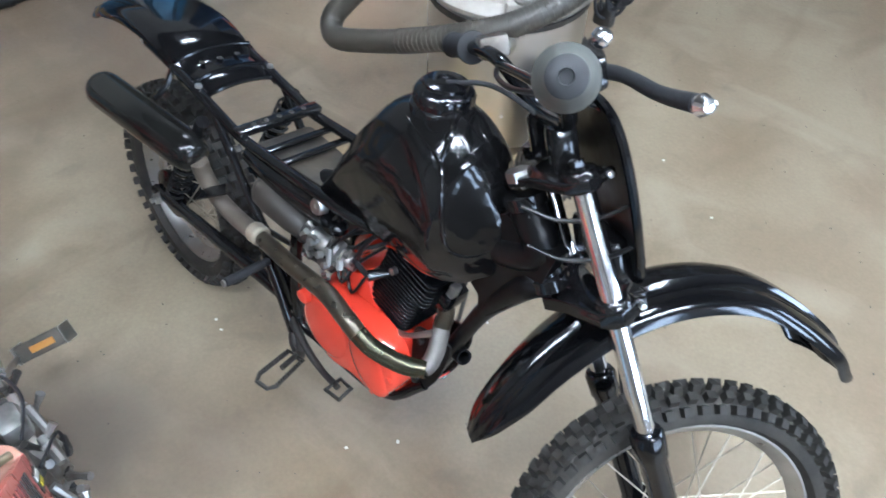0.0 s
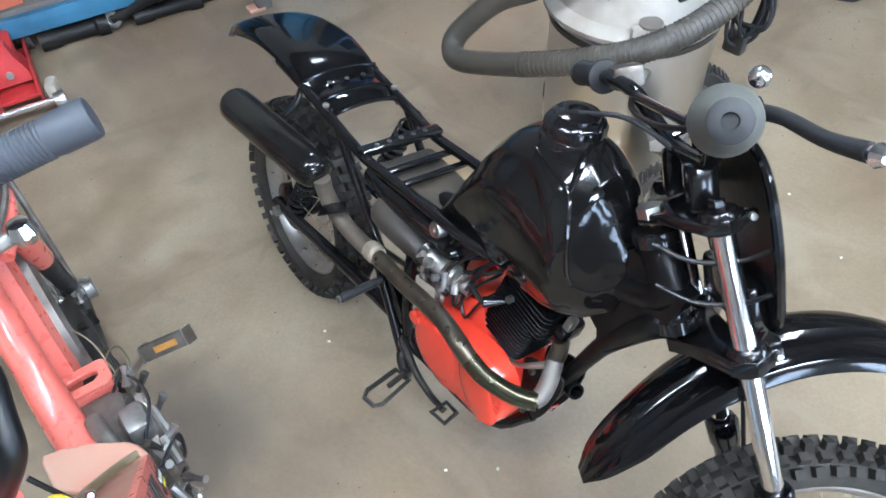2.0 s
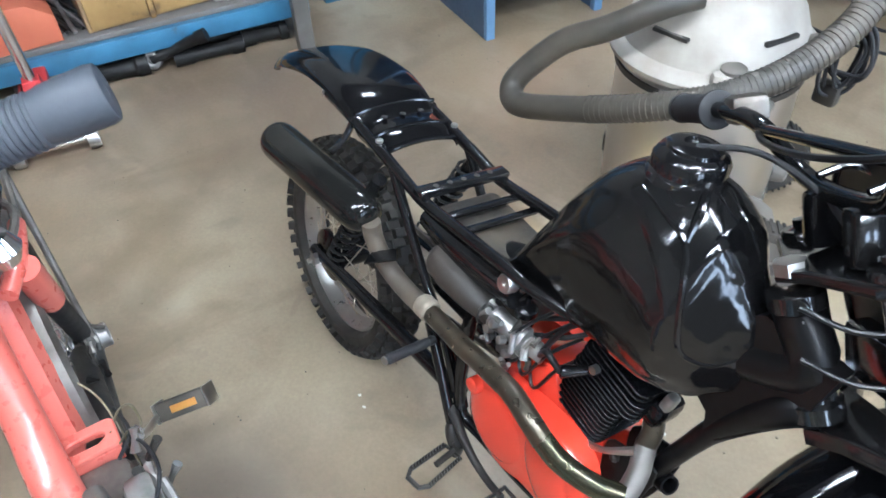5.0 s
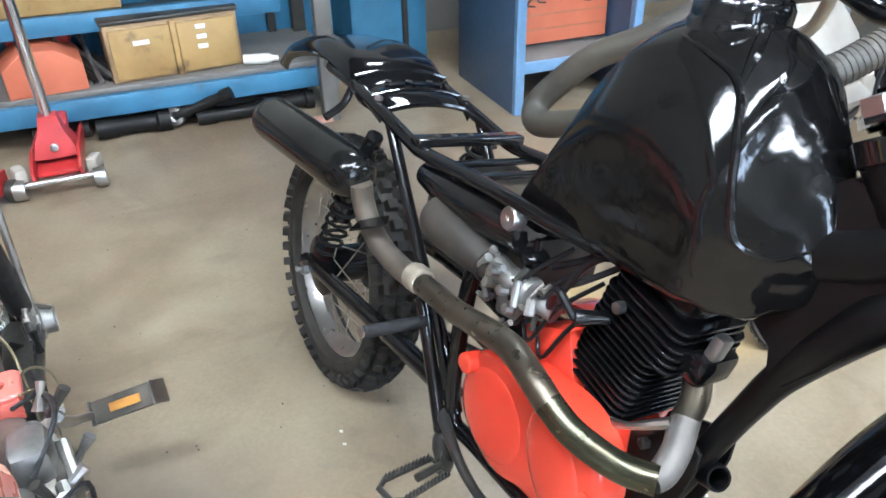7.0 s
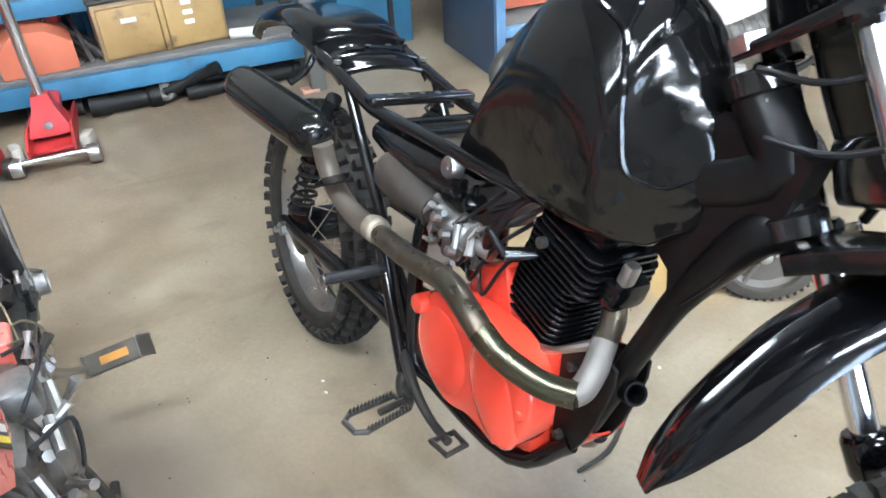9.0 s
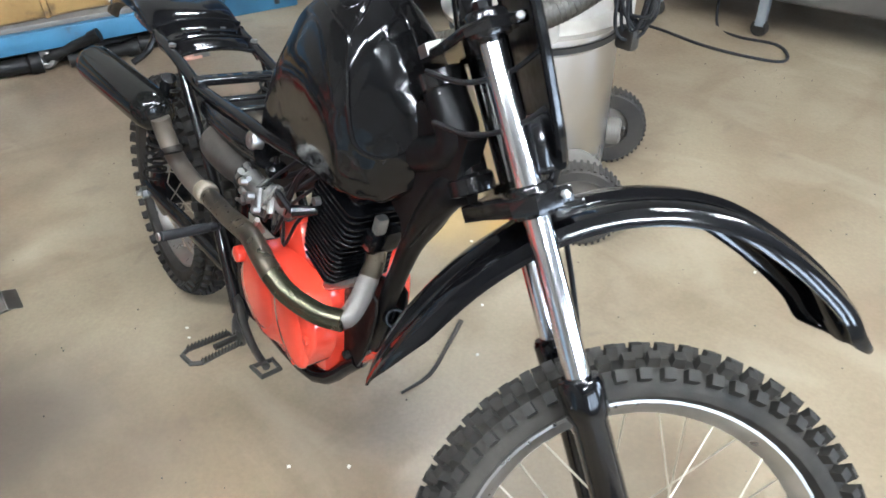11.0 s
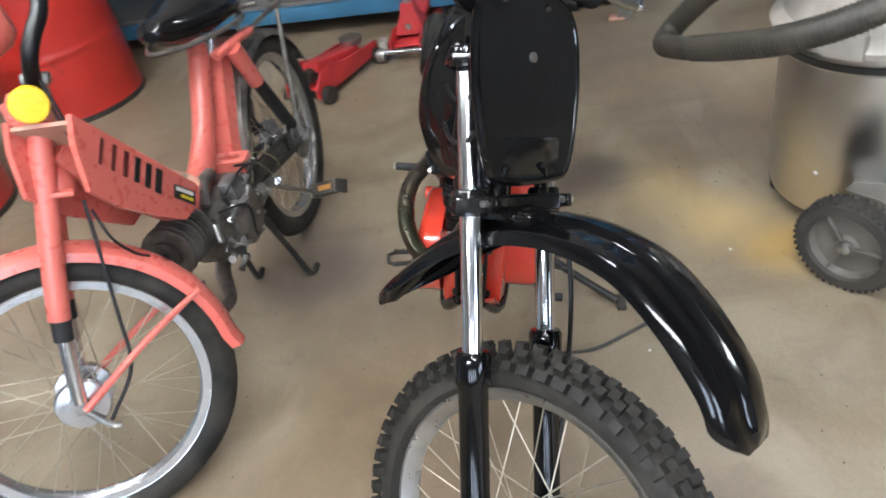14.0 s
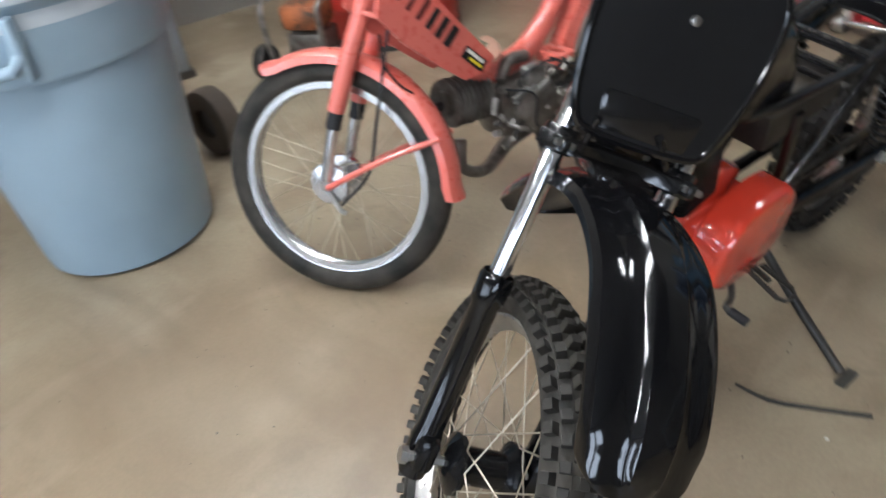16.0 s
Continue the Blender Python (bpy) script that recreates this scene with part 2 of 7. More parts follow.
def floor_material():
    m = mat("stained_concrete", (0.305, 0.252, 0.172), 0.40, col2=(0.145, 0.102, 0.058), scale=1.25, amount=1.0, bump=0.06, bscale=90, rvar=0.16, spot=(0.20, 0.152, 0.098), spot_at=0.50, spot_scale=2.6)
    t = m.node_tree
    n, l = t.nodes, t.links
    b = n["Principled BSDF"]
    src = b.inputs["Base Color"].links[0].from_socket
    co = n.new("ShaderNodeTexCoord")
    # fine speckle
    sp = n.new("ShaderNodeTexNoise")
    sp.inputs["Scale"].default_value, sp.inputs["Detail"].default_value = 130, 3
    l.new(co.outputs["Object"], sp.inputs["Vector"])
    r = n.new("ShaderNodeMapRange")
    r.inputs["From Min"].default_value, r.inputs["From Max"].default_value = 0.3, 0.75
    r.inputs["To Min"].default_value, r.inputs["To Max"].default_value = 0.92, 1.07
    l.new(sp.outputs["Fac"], r.inputs["Value"])
    mul = n.new("ShaderNodeVectorMath")
    mul.operation = "SCALE"
    l.new(src, mul.inputs[0])
    l.new(r.outputs[0], mul.inputs["Scale"])
    # worn paler streaks and brown tide marks, stretched along the bay
    for sc, lo, hi, k, col in (((2.2, 5.0, 1.0), 0.52, 0.70, 0.45, (0.36, 0.31, 0.225)), ((3.4, 1.6, 1.0), 0.54, 0.68, 0.55, (0.125, 0.086, 0.048)), ((9.0, 7.0, 1.0), 0.60, 0.72, 0.35, (0.13, 0.10, 0.07))):
        mp = n.new("ShaderNodeMapping")
        mp.inputs["Scale"].default_value = sc
        mp.inputs["Rotation"].default_value = (0, 0, 0.5)
        l.new(co.outputs["Object"], mp.inputs["Vector"])
        nz = n.new("ShaderNodeTexNoise")
        nz.inputs["Scale"].default_value, nz.inputs["Detail"].default_value, nz.inputs["Distortion"].default_value = 1.0, 7, 0.8
        l.new(mp.outputs[0], nz.inputs["Vector"])
        fade = n.new("ShaderNodeMapRange")
        fade.inputs["From Min"].default_value, fade.inputs["From Max"].default_value = lo, hi
        fade.inputs["To Max"].default_value = k
        l.new(nz.outputs["Fac"], fade.inputs["Value"])
        blend = n.new("ShaderNodeMix")
        blend.data_type = "RGBA"
        l.new(fade.outputs[0], blend.inputs["Factor"])
        l.new(mul.outputs["Vector" if mul.bl_idname == "ShaderNodeVectorMath" else "Result"], blend.inputs["A"])
        blend.inputs["B"].default_value = (*col, 1)
        mul = blend
    # oil stains, a pale rust-yellow spill, plain darker patches, and shade painted by the moped and at the back, each
    # with a place of its own
    last = mul.outputs["Result"]
    for x, y, rad, col, k in ((-0.28, 0.60, 0.13, (0.46, 0.30, 0.09), 0.8), (-0.42, 0.48, 0.17, (0.42, 0.29, 0.11), 0.65), (-0.57, 0.36, 0.15, (0.40, 0.29, 0.12), 0.5), (-0.72, 0.19, 0.15, (0.09, 0.07, 0.055), 0.6), (-0.44, -0.55, 0.35, (0.13, 0.105, 0.085), 0.55), (0.36, -0.38, 0.3, (0.17, 0.12, 0.07), 0.4), (0.62, -0.78, 0.75, (0.15, 0.108, 0.066), 0.6), (0.35, 0.15, 0.35, (0.18, 0.13, 0.085), 0.35), (-1.6, 0.3, 0.75, (0.10, 0.072, 0.05), 0.65), (-0.9, 1.6, 0.8, (0.15, 0.105, 0.065), 0.6), (0.6, 1.9, 0.9, (0.17, 0.125, 0.08), 0.5), (-1.1, -0.9, 0.6, (0.13, 0.09, 0.06), 0.6), (0.9, 0.9, 0.6, (0.24, 0.185, 0.125), 0.5), (-0.25, -0.32, 0.16, (0.10, 0.08, 0.065), 0.35), (-1.2, 0.95, 0.4, (0.30, 0.21, 0.13), 0.5), (-0.47, -0.56, 0.20, (0.075, 0.06, 0.048), 0.55), (-0.75, 0.235, 0.11, (0.075, 0.06, 0.048), 0.6), (-2.0, -0.06, 0.08, (0.09, 0.07, 0.05), 0.6)):
        d = n.new("ShaderNodeVectorMath")
        d.operation = "DISTANCE"
        wob = n.new("ShaderNodeTexNoise")
        wob.inputs["Scale"].default_value, wob.inputs["Detail"].default_value = 4, 2
        l.new(co.outputs["Object"], wob.inputs["Vector"])
        ad = n.new("ShaderNodeVectorMath")
        ad.operation = "MULTIPLY_ADD"
        l.new(wob.outputs["Color"], ad.inputs[0])
        ad.inputs[1].default_value = (rad * 1.1, rad * 1.1, 0)
        l.new(co.outputs["Object"], ad.inputs[2])
        l.new(ad.outputs[0], d.inputs[0])
        d.inputs[1].default_value = (x + rad * 0.55, y + rad * 0.55, 0)
        rr = n.new("ShaderNodeMapRange")
        rr.interpolation_type = "SMOOTHSTEP"
        rr.inputs["From Min"].default_value, rr.inputs["From Max"].default_value = rad * 0.1, rad * 1.15
        rr.inputs["To Min"].default_value, rr.inputs["To Max"].default_value = k, 0
        l.new(d.outputs["Value"], rr.inputs["Value"])
        mx = n.new("ShaderNodeMix")
        mx.data_type = "RGBA"
        l.new(rr.outputs[0], mx.inputs["Factor"])
        l.new(last, mx.inputs["A"])
        mx.inputs["B"].default_value = (*col, 1)
        last = mx.outputs["Result"]
    l.new(last, b.inputs["Base Color"])
    return m


FLOOR = floor_material()

# ---- mesh helpers ----


def spline(pts, n=6, closed=False):
    """A smooth line through the points."""
    p = [Vector(q) for q in pts]
    if n <= 1 or len(p) < 3:
        return p
    out, k = [], len(p)
    for i in range(k if closed else k - 1):
        a, b = p[i], p[(i + 1) % k]
        z = p[i - 1] if (i or closed) else a * 2 - b
        c = p[(i + 2) % k] if (i + 2 < k or closed) else b * 2 - a
        for j in range(n):
            t = j / n
            out.append(0.5 * ((2 * a) + (b - z) * t + (2 * z - 5 * a + 4 * b - c) * t * t + (3 * a - z - 3 * b + c) * t ** 3))
    if not closed:
        out.append(p[-1])
    return out


def tube(pts, r, seg=10, n=1, closed=False, bm=None):
    """A round bar along the points; r is one radius or one for each given point."""
    bm = bm or bmesh.new()
    raw = list(r) if isinstance(r, (list, tuple)) else None
    line = spline(pts, n, closed)
    m = len(line)
    up = None
    rings = []
    for i, q in enumerate(line):
        if closed:
            d = line[(i + 1) % m] - line[i - 1]
        else:
            d = line[min(i + 1, m - 1)] - line[max(i - 1, 0)]
        d.normalize()
        if up is None:
            up = d.orthogonal()
        up = (up - d * up.dot(d)).normalized()
        side = d.cross(up)
        if raw:
            f = i / (m - 1) * (len(raw) - 1)
            j = min(int(f), len(raw) - 2)
            rad = raw[j] + (raw[j + 1] - raw[j]) * (f - j)
        else:
            rad = r
        rings.append([bm.verts.new(q + (up * math.cos(a) + side * math.sin(a)) * rad) for a in (2 * math.pi * k / seg for k in range(seg))])
    for i in range(m if closed else m - 1):
        a, b = rings[i], rings[(i + 1) % m]
        for k in range(seg):
            bm.faces.new((a[k], a[(k + 1) % seg], b[(k + 1) % seg], b[k]))
    if not closed:
        bm.faces.new(rings[0][::-1])
        bm.faces.new(rings[-1])
    return bm


def basis(at, axis, side=None):
    """A matrix at a place with z along axis."""
    z = Vector(axis).normalized()
    x = Vector(side) if side else z.orthogonal()
    x = (x - z * x.dot(z)).normalized()
    y = z.cross(x)
    return Matrix.Translation(at) @ Matrix((x, y, z)).transposed().to_4x4()


def lathe(profile, m=Matrix(), seg=24, bm=None):
    """A turned body: profile of (radius, height) about z, at m."""
    bm = bm or bmesh.new()
    rings = []
    for r, z in profile:
        if r < 1e-5:
            rings.append([bm.verts.new(m @ Vector((0, 0, z)))])
        else:
            rings.append([bm.verts.new(m @ Vector((r * math.cos(a), r * math.sin(a), z))) for a in (2 * math.pi * k / seg for k in range(seg))])
    for a, b in zip(rings, rings[1:]):
        for k in range(seg):
            q = (k + 1) % seg
            if len(a) == 1 and len(b) == 1:
                continue
            if len(a) == 1:
                bm.faces.new((a[0], b[q], b[k]))
            elif len(b) == 1:
                bm.faces.new((a[k], a[q], b[0]))
            else:
                bm.faces.new((a[k], a[q], b[q], b[k]))
    for ring, flip in ((rings[0], True), (rings[-1], False)):
        if len(ring) > 1 and abs(profile[0][0] - profile[-1][0]) + abs(profile[0][1] - profile[-1][1]) > 1e-6:
            bm.faces.new(ring[::-1] if flip else ring)
    return bm


def box(sx, sy, sz, m=Matrix(), bevel=0.0, bm=None, seg=2):
    own = bmesh.new()
    bmesh.ops.create_cube(own, size=1, matrix=Matrix.Diagonal((sx, sy, sz, 1)))
    if bevel:
        bmesh.ops.bevel(own, geom=own.edges[:], offset=bevel, segments=seg, affect="EDGES", profile=0.5)
    bmesh.ops.transform(own, matrix=m, verts=own.verts)
    return join(bm, own)


def join(bm, own):
    if bm is None:
        return own
    base = {v: bm.verts.new(v.co) for v in own.verts}
    for f in own.faces:
        bm.faces.new([base[v] for v in f.verts])
    own.free()
    return bm


def loft(sections, closed=True, caps=True, bm=None):
    """A skin over rings (or open ribs) with the same number of points."""
    bm = bm or bmesh.new()
    rings = [[bm.verts.new(Vector(p)) for p in s] for s in sections]
    k = len(rings[0])
    for a, b in zip(rings, rings[1:]):
        for i in range(k if closed else k - 1):
            bm.faces.new((a[i], a[(i + 1) % k], b[(i + 1) % k], b[i]))
    if closed and caps:
        bm.faces.new(rings[0][::-1])
        bm.faces.new(rings[-1])
    return bm


def slab(poly, depth, m=Matrix(), bevel=0.0, bm=None):
    """A flat outline in x, y given a depth along z."""
    own = bmesh.new()
    f = own.faces.new([own.verts.new((x, y, 0)) for x, y in poly])
    got = bmesh.ops.extrude_face_region(own, geom=[f])
    bmesh.ops.translate(own, vec=(0, 0, depth), verts=[v for v in got["geom"] if isinstance(v, bmesh.types.BMVert)])
    if bevel:
        sharp = [e for e in own.edges if abs(e.verts[0].co.z - e.verts[1].co.z) < 1e-6 and max(e.verts[0].co.z, e.verts[1].co.z) > depth / 2 if depth > 0]
        bmesh.ops.bevel(own, geom=sharp, offset=bevel, segments=3, affect="EDGES", profile=0.5)
    bmesh.ops.recalc_face_normals(own, faces=own.faces)
    bmesh.ops.transform(own, matrix=m, verts=own.verts)
    return join(bm, own)


def thicken(bm, t):
    bmesh.ops.recalc_face_normals(bm, faces=bm.faces)
    bmesh.ops.solidify(bm, geom=bm.faces[:], thickness=t)
    return bm


def mesh_of(name, bm, material, smooth=38):
    bmesh.ops.recalc_face_normals(bm, faces=bm.faces)
    me = bpy.data.meshes.new(name)
    bm.to_mesh(me)
    bm.free()
    me.polygons.foreach_set("use_smooth", [smooth > 0] * len(me.polygons))
    if smooth:
        me.set_sharp_from_angle(angle=radians(smooth))
    for one in material if isinstance(material, (list, tuple)) else [material]:
        me.materials.append(one)
    return me


def part(name, bm, material, parent, label="", smooth=38):
    ob = new(name, mesh_of(name, bm, material, smooth))
    ob.parent = parent
    return tagged(ob, label)


def thing(name, label, category, m=Matrix(), group="", kind=""):
    ob = new(name)
    ob.empty_display_size = 0.1
    ob.matrix_world = m
    return tagged(ob, label, category, group, kind)


def solid(name, bm, material, label, category, m=Matrix(), group="", kind="", smooth=38):
    ob = new(name, mesh_of(name, bm, material, smooth))
    ob.matrix_world = m
    return tagged(ob, label, category, group, kind)


def moved(bm, m):
    bmesh.ops.transform(bm, matrix=m, verts=bm.verts)
    return bm


X, Y, Z = Vector((1, 0, 0)), Vector((0, 1, 0)), Vector((0, 0, 1))

# ---- the room ----
RX0, RX1, RY0, RY1, RH = -2.75, 4.2, -3.2, 4.4, 2.9
FLOOR_TOP = -0.02
TURN = Matrix.Rotation(radians(-14), 4, "Z")


def slab_box(name, x0, x1, y0, y1, z0, z1, material, label, category):
    return solid(name, box(x1 - x0, y1 - y0, z1 - z0, Matrix.Translation(((x0 + x1) / 2, (y0 + y1) / 2, (z0 + z1) / 2))), material, label, category, TURN, kind="structure", smooth=0)


ground_bm = box(RX1 - RX0 + 4, RY1 - RY0 + 0.4, 0.12, Matrix.Translation(((RX0 + RX1) / 2 + 2, (RY0 + RY1) / 2, FLOOR_TOP - 0.06)))
solid("floor", moved(ground_bm, TURN), FLOOR, "stained tan concrete workshop floor with oil marks and painted-in shade", "floor", kind="structure", smooth=0)
# unseen ceiling, added dark to keep grey reflections off the black paint
slab_box("ceiling", RX0 - 0.2, RX1 + 0.2, RY0 - 0.2, RY1 + 0.2, RH, RH + 0.12, CEIL, "unseen workshop ceiling, kept dark for the reflections", "ceiling")
slab_box("wall_west", RX0 - 0.15, RX0, RY0 - 0.2, RY1 + 0.2, FLOOR_TOP, RH, WALL, "plain painted workshop wall behind the blue bench", "wall")
slab_box("wall_south", RX0, RX1 + 0.15, RY0 - 0.15, RY0, FLOOR_TOP, RH, WALL, "plain painted workshop wall behind the red drums", "wall")
# unseen wall; its two openings are added to go with the fill lamps
nb = bmesh.new()
for x0, x1, z0, z1 in ((RX0, 1.9, FLOOR_TOP, RH), (3.9, RX1 + 0.15, FLOOR_TOP, RH), (1.9, 3.9, FLOOR_TOP, 0.8), (1.9, 3.9, 2.2, RH), (2.8, 3.0, 0.8, 2.2)):
    box(x1 - x0, 0.15, z1 - z0, Matrix.Translation(((x0 + x1) / 2, RY1 + 0.075, (z0 + z1) / 2)), bm=nb)
solid("wall_north", nb, WALL, "unseen painted workshop wall with two added window openings behind the work table", "wall", TURN, kind="structure", smooth=0)
# unseen wall; opening widths are assumed, kept narrow to limit reflections
eb = bmesh.new()
for x0, x1, y0, y1, z0, z1 in [(RX1, RX1 + 0.15, RY0, -0.8, FLOOR_TOP, RH), (RX1, RX1 + 0.15, 2.4, RY1, FLOOR_TOP, RH), (RX1, RX1 + 0.15, -0.8, 2.4, 2.35, RH), (RX1, RX1 + 0.15, -0.8, 2.4, FLOOR_TOP, 0.55)] + [(RX1, RX1 + 0.15, -0.30 + 0.85 * k, 0.20 + 0.85 * k, 0.55, 2.35) for k in range(3)]:
    box(x1 - x0, y1 - y0, z1 - z0, Matrix.Translation(((x0 + x1) / 2, (y0 + y1) / 2, (z0 + z1) / 2)), bm=eb)
solid("wall_east", eb, WALL, "unseen workshop wall with four assumed tall window openings", "wall", TURN, kind="structure", smooth=0)

from mathutils import noise
from mathutils.bvhtree import BVHTree

# ---- the black motorcycle, leaning on its side stand, steered to full lock ----
PSI, LEAN = radians(-7), radians(11)
BIKE = Matrix.Translation((-0.001, -0.152, 0)) @ Matrix.Rotation(PSI, 4, "Z") @ Matrix.Rotation(-LEAN, 4, "X")
bike = thing("motorcycle", "stripped black dirt motorcycle with orange engine, leaning on its side stand", "motorcycle", BIKE)

STEER, RAKE = radians(56), math.atan2(0.46, 0.888)
U0, F0 = Vector((-0.46, 0, 0.888)), Vector((0.888, 0, 0.46))
FW = F0 * math.cos(STEER) + Y * math.sin(STEER)
NL = Y * math.cos(STEER) - F0 * math.sin(STEER)
FORK = Matrix.Translation((0.357, 0.070, 0.477)) @ Matrix((FW, NL, U0)).transposed().to_4x4()


# the legs rake back a little from the fender's frame
FORKL = FORK @ Matrix.Rotation(radians(-2.2), 4, "X") @ Matrix.Rotation(radians(-7.1), 4, "Y")


def tyre_body(R, w, m, tyre_r):
    """A plain carcass ring; axis along local y of m."""
    prof = []
    rim_r = R - tyre_r * 1.55
    for k in range(15):
        a = -0.60 * math.pi + k / 14 * 1.2 * math.pi
        prof.append((R - tyre_r * 0.98 + tyre_r * 0.80 * math.cos(a), w * 0.46 * math.sin(a)))
    prof.append((rim_r, w * 0.20))
    prof.append((rim_r, -w * 0.20))
    prof.append(prof[0])
    return lathe(prof, m @ Matrix.Rotation(radians(-90), 4, "X"), 56)


def tread(parent, R, w, m, tyre_r, rows):
    """Rows of square rubber knobs on the carcass, each a piece of its own."""
    step = 2 * math.pi / rows
    for lane, off, lw in ((-1.0, 0.5, 0.20), (-0.5, 0.0, 0.19), (0.0, 0.5, 0.21), (0.5, 0.0, 0.19), (1.0, 0.5, 0.20)):
        tilt = lane * radians(60)
        rad = R - tyre_r * 0.98 + tyre_r * 0.80 * math.cos(tilt)
        y = w * 0.45 * math.sin(tilt)
        sx, sy, sz = R * step * 0.52, w * lw, 0.0130
        bm = bmesh.new()
        low = [bm.verts.new((x * sx / 2, q * sy / 2, -0.006)) for x, q in ((-1, -1), (1, -1), (1, 1), (-1, 1))]
        top = [bm.verts.new((x * sx / 2.3, q * sy / 2.25, sz)) for x, q in ((-1, -1), (1, -1), (1, 1), (-1, 1))]
        bm.faces.new(top)
        for j in range(4):
            bm.faces.new((low[j], low[(j + 1) % 4], top[(j + 1) % 4], top[j]))
        me = mesh_of("tread_knob", bm, RUBBER, 0)
        for i in range(rows):
            ob = new("tread_knob", me)
            ob.parent = parent
            jit = 1 + 0.06 * math.sin(i * 12.9898 + lane * 7)
            ob.matrix_basis = m @ Matrix.Rotation(-(i + off) * step, 4, "Y") @ Matrix.Translation((0, y, rad)) @ Matrix.Rotation(-tilt, 4, "X") @ Matrix.Diagonal((jit, 1, 2 - jit, 1))


def rim_ring(r, w, m):
    rot = m @ Matrix.Rotation(radians(-90), 4, "X")
    h = w / 2
    prof = [(r, -h), (r + 0.006, -h), (r + 0.006, -h + 0.004), (r - 0.008, -h * 0.45), (r - 0.012, 0), (r - 0.008, h * 0.45), (r + 0.006, h - 0.004), (r + 0.006, h), (r, h), (r - 0.012, h * 0.5), (r - 0.018, 0), (r - 0.012, -h * 0.5), (r, -h)]
    return lathe(prof, rot, 64)


def spokes(parent, r_rim, r_hub, half, m, count, material, thick=0.0016):
    for i in range(count):
        side = -1 if i % 2 else 1
        a = 2 * math.pi * i / count
        cross = (1 if (i // 2) % 2 else -1) * 0.95
        p = m @ Vector((r_rim * math.cos(a), 0, r_rim * math.sin(a)))
        q = m @ Vector((r_hub * math.cos(a + cross), side * half, r_hub * math.sin(a + cross)))
        part("spoke", tube([q, p], thick, 5), material, parent)


def wheel(name, parent, m, R, w, tyre_r, rows, hub_r, hub_half, count, label):
    """Rim with its tyre, hub and spokes; axle along local y of m."""
    rim_r = R - tyre_r * 1.55
    rim = part(name, rim_ring(rim_r, w * 0.55, m), RIMD, parent, label)
    part("tyre", tyre_body(R, w, m, tyre_r), RUBBER, rim, "dusty black knobby tyre")
    tread(rim, R, w, m, tyre_r, rows)
    rot = m @ Matrix.Rotation(radians(-90), 4, "X")
    h = hub_half
    part("hub", lathe([(0.012, -h - 0.012), (hub_r * 0.55, -h - 0.010), (hub_r, -h), (hub_r, -h + 0.008), (hub_r * 0.62, -h + 0.018), (hub_r * 0.62, h - 0.018), (hub_r, h - 0.008), (hub_r, h), (hub_r * 0.5, h + 0.010), (0.012, h + 0.012)], rot, 28), BLACKM, rim, "black painted drum hub")
    spokes(rim, rim_r - 0.010, hub_r * 0.95, h - 0.004, m, count, SPOKE, 0.0012)
    return rim


# wheels
AXLE = Vector((0.052, -0.008, -0.262))
FWHEEL = FORK @ Matrix.Translation(AXLE) @ Matrix.Rotation(-RAKE, 4, "Y")
wheel("front_wheel", bike, FWHEEL, 0.260, 0.068, 0.034, 60, 0.042, 0.045, 36, "spoked front wheel with a worn bright rim")
RWHEEL = Matrix.Translation((-0.668, -0.008, 0.198))
wheel("rear_wheel", bike, RWHEEL, 0.232, 0.088, 0.042, 42, 0.055, 0.05, 36, "spoked rear wheel with a worn bright rim")

# fork legs, in the fork's own frame: x ahead, y left, z up the legs
HALF = 0.083


def forked(bm):
    return moved(bm, FORK)


def legged(bm):
    return moved(bm, FORKL)


for side in (-1, 1):
    y = side * HALF
    leg = part("fork_leg", legged(lathe([(0.010, -0.310), (0.019, -0.306), (0.021, -0.28), (0.021, -0.245), (0.0185, -0.235), (0.0185, -0.045), (0.022, -0.038), (0.023, -0.006), (0.020, 0.0), (0.0135, 0.001)], Matrix.Translation((0, y, 0)), 24)), GLOSS, bike, "gloss black lower fork leg")
    part("stanchion", legged(lathe([(0.0132, -0.01), (0.0132, 0.352), (0.010, 0.357)], Matrix.Translation((0, y, 0)), 24)), CHROME, leg, "polished chrome fork stanchion")
    part("fork_cap", legged(lathe([(0.0145, 0.350), (0.0145, 0.360), (0.009, 0.362), (0.009, 0.370), (0.0, 0.371)], Matrix.Translation((0, y, 0)), 6)), SATIN, leg)
    part("axle_boss", legged(box(0.046, 0.030, 0.052, Matrix.Translation((0.010, y, -0.262)), 0.010)), BLACKM, leg)
part("front_axle", forked(lathe([(0.012, -0.118), (0.012, -0.108), (0.007, -0.106), (0.007, 0.106), (0.012, 0.108), (0.012, 0.118)], Matrix.Translation(AXLE) @ Matrix.Rotation(radians(-90), 4, "X"), 6)), BOLT, bike)


def clamp_plate(z, thick):
    bm = slab([(0.026, -HALF - 0.010), (0.030, -HALF + 0.010), (0.012, -0.04), (0.010, 0.04), (0.030, HALF - 0.010), (0.026, HALF + 0.010), (0.0, HALF + 0.027), (-0.024, HALF + 0.012), (-0.046, 0.030), (-0.066, 0.0), (-0.046, -0.030), (-0.024, -HALF - 0.012), (0.0, -HALF - 0.027)], thick, Matrix.Translation((0, 0, z)), 0.004)
    for s in (-1, 1):
        lathe([(0.021, -0.004), (0.022, 0.0), (0.022, thick + 0.004), (0.019, thick + 0.008)], Matrix.Translation((0, s * HALF, z)), 20, bm=bm)
        box(0.020, 0.010, thick * 0.9, Matrix.Translation((0.028, s * (HALF + 0.004), z + thick / 2)), 0.002, bm=bm)
    return bm


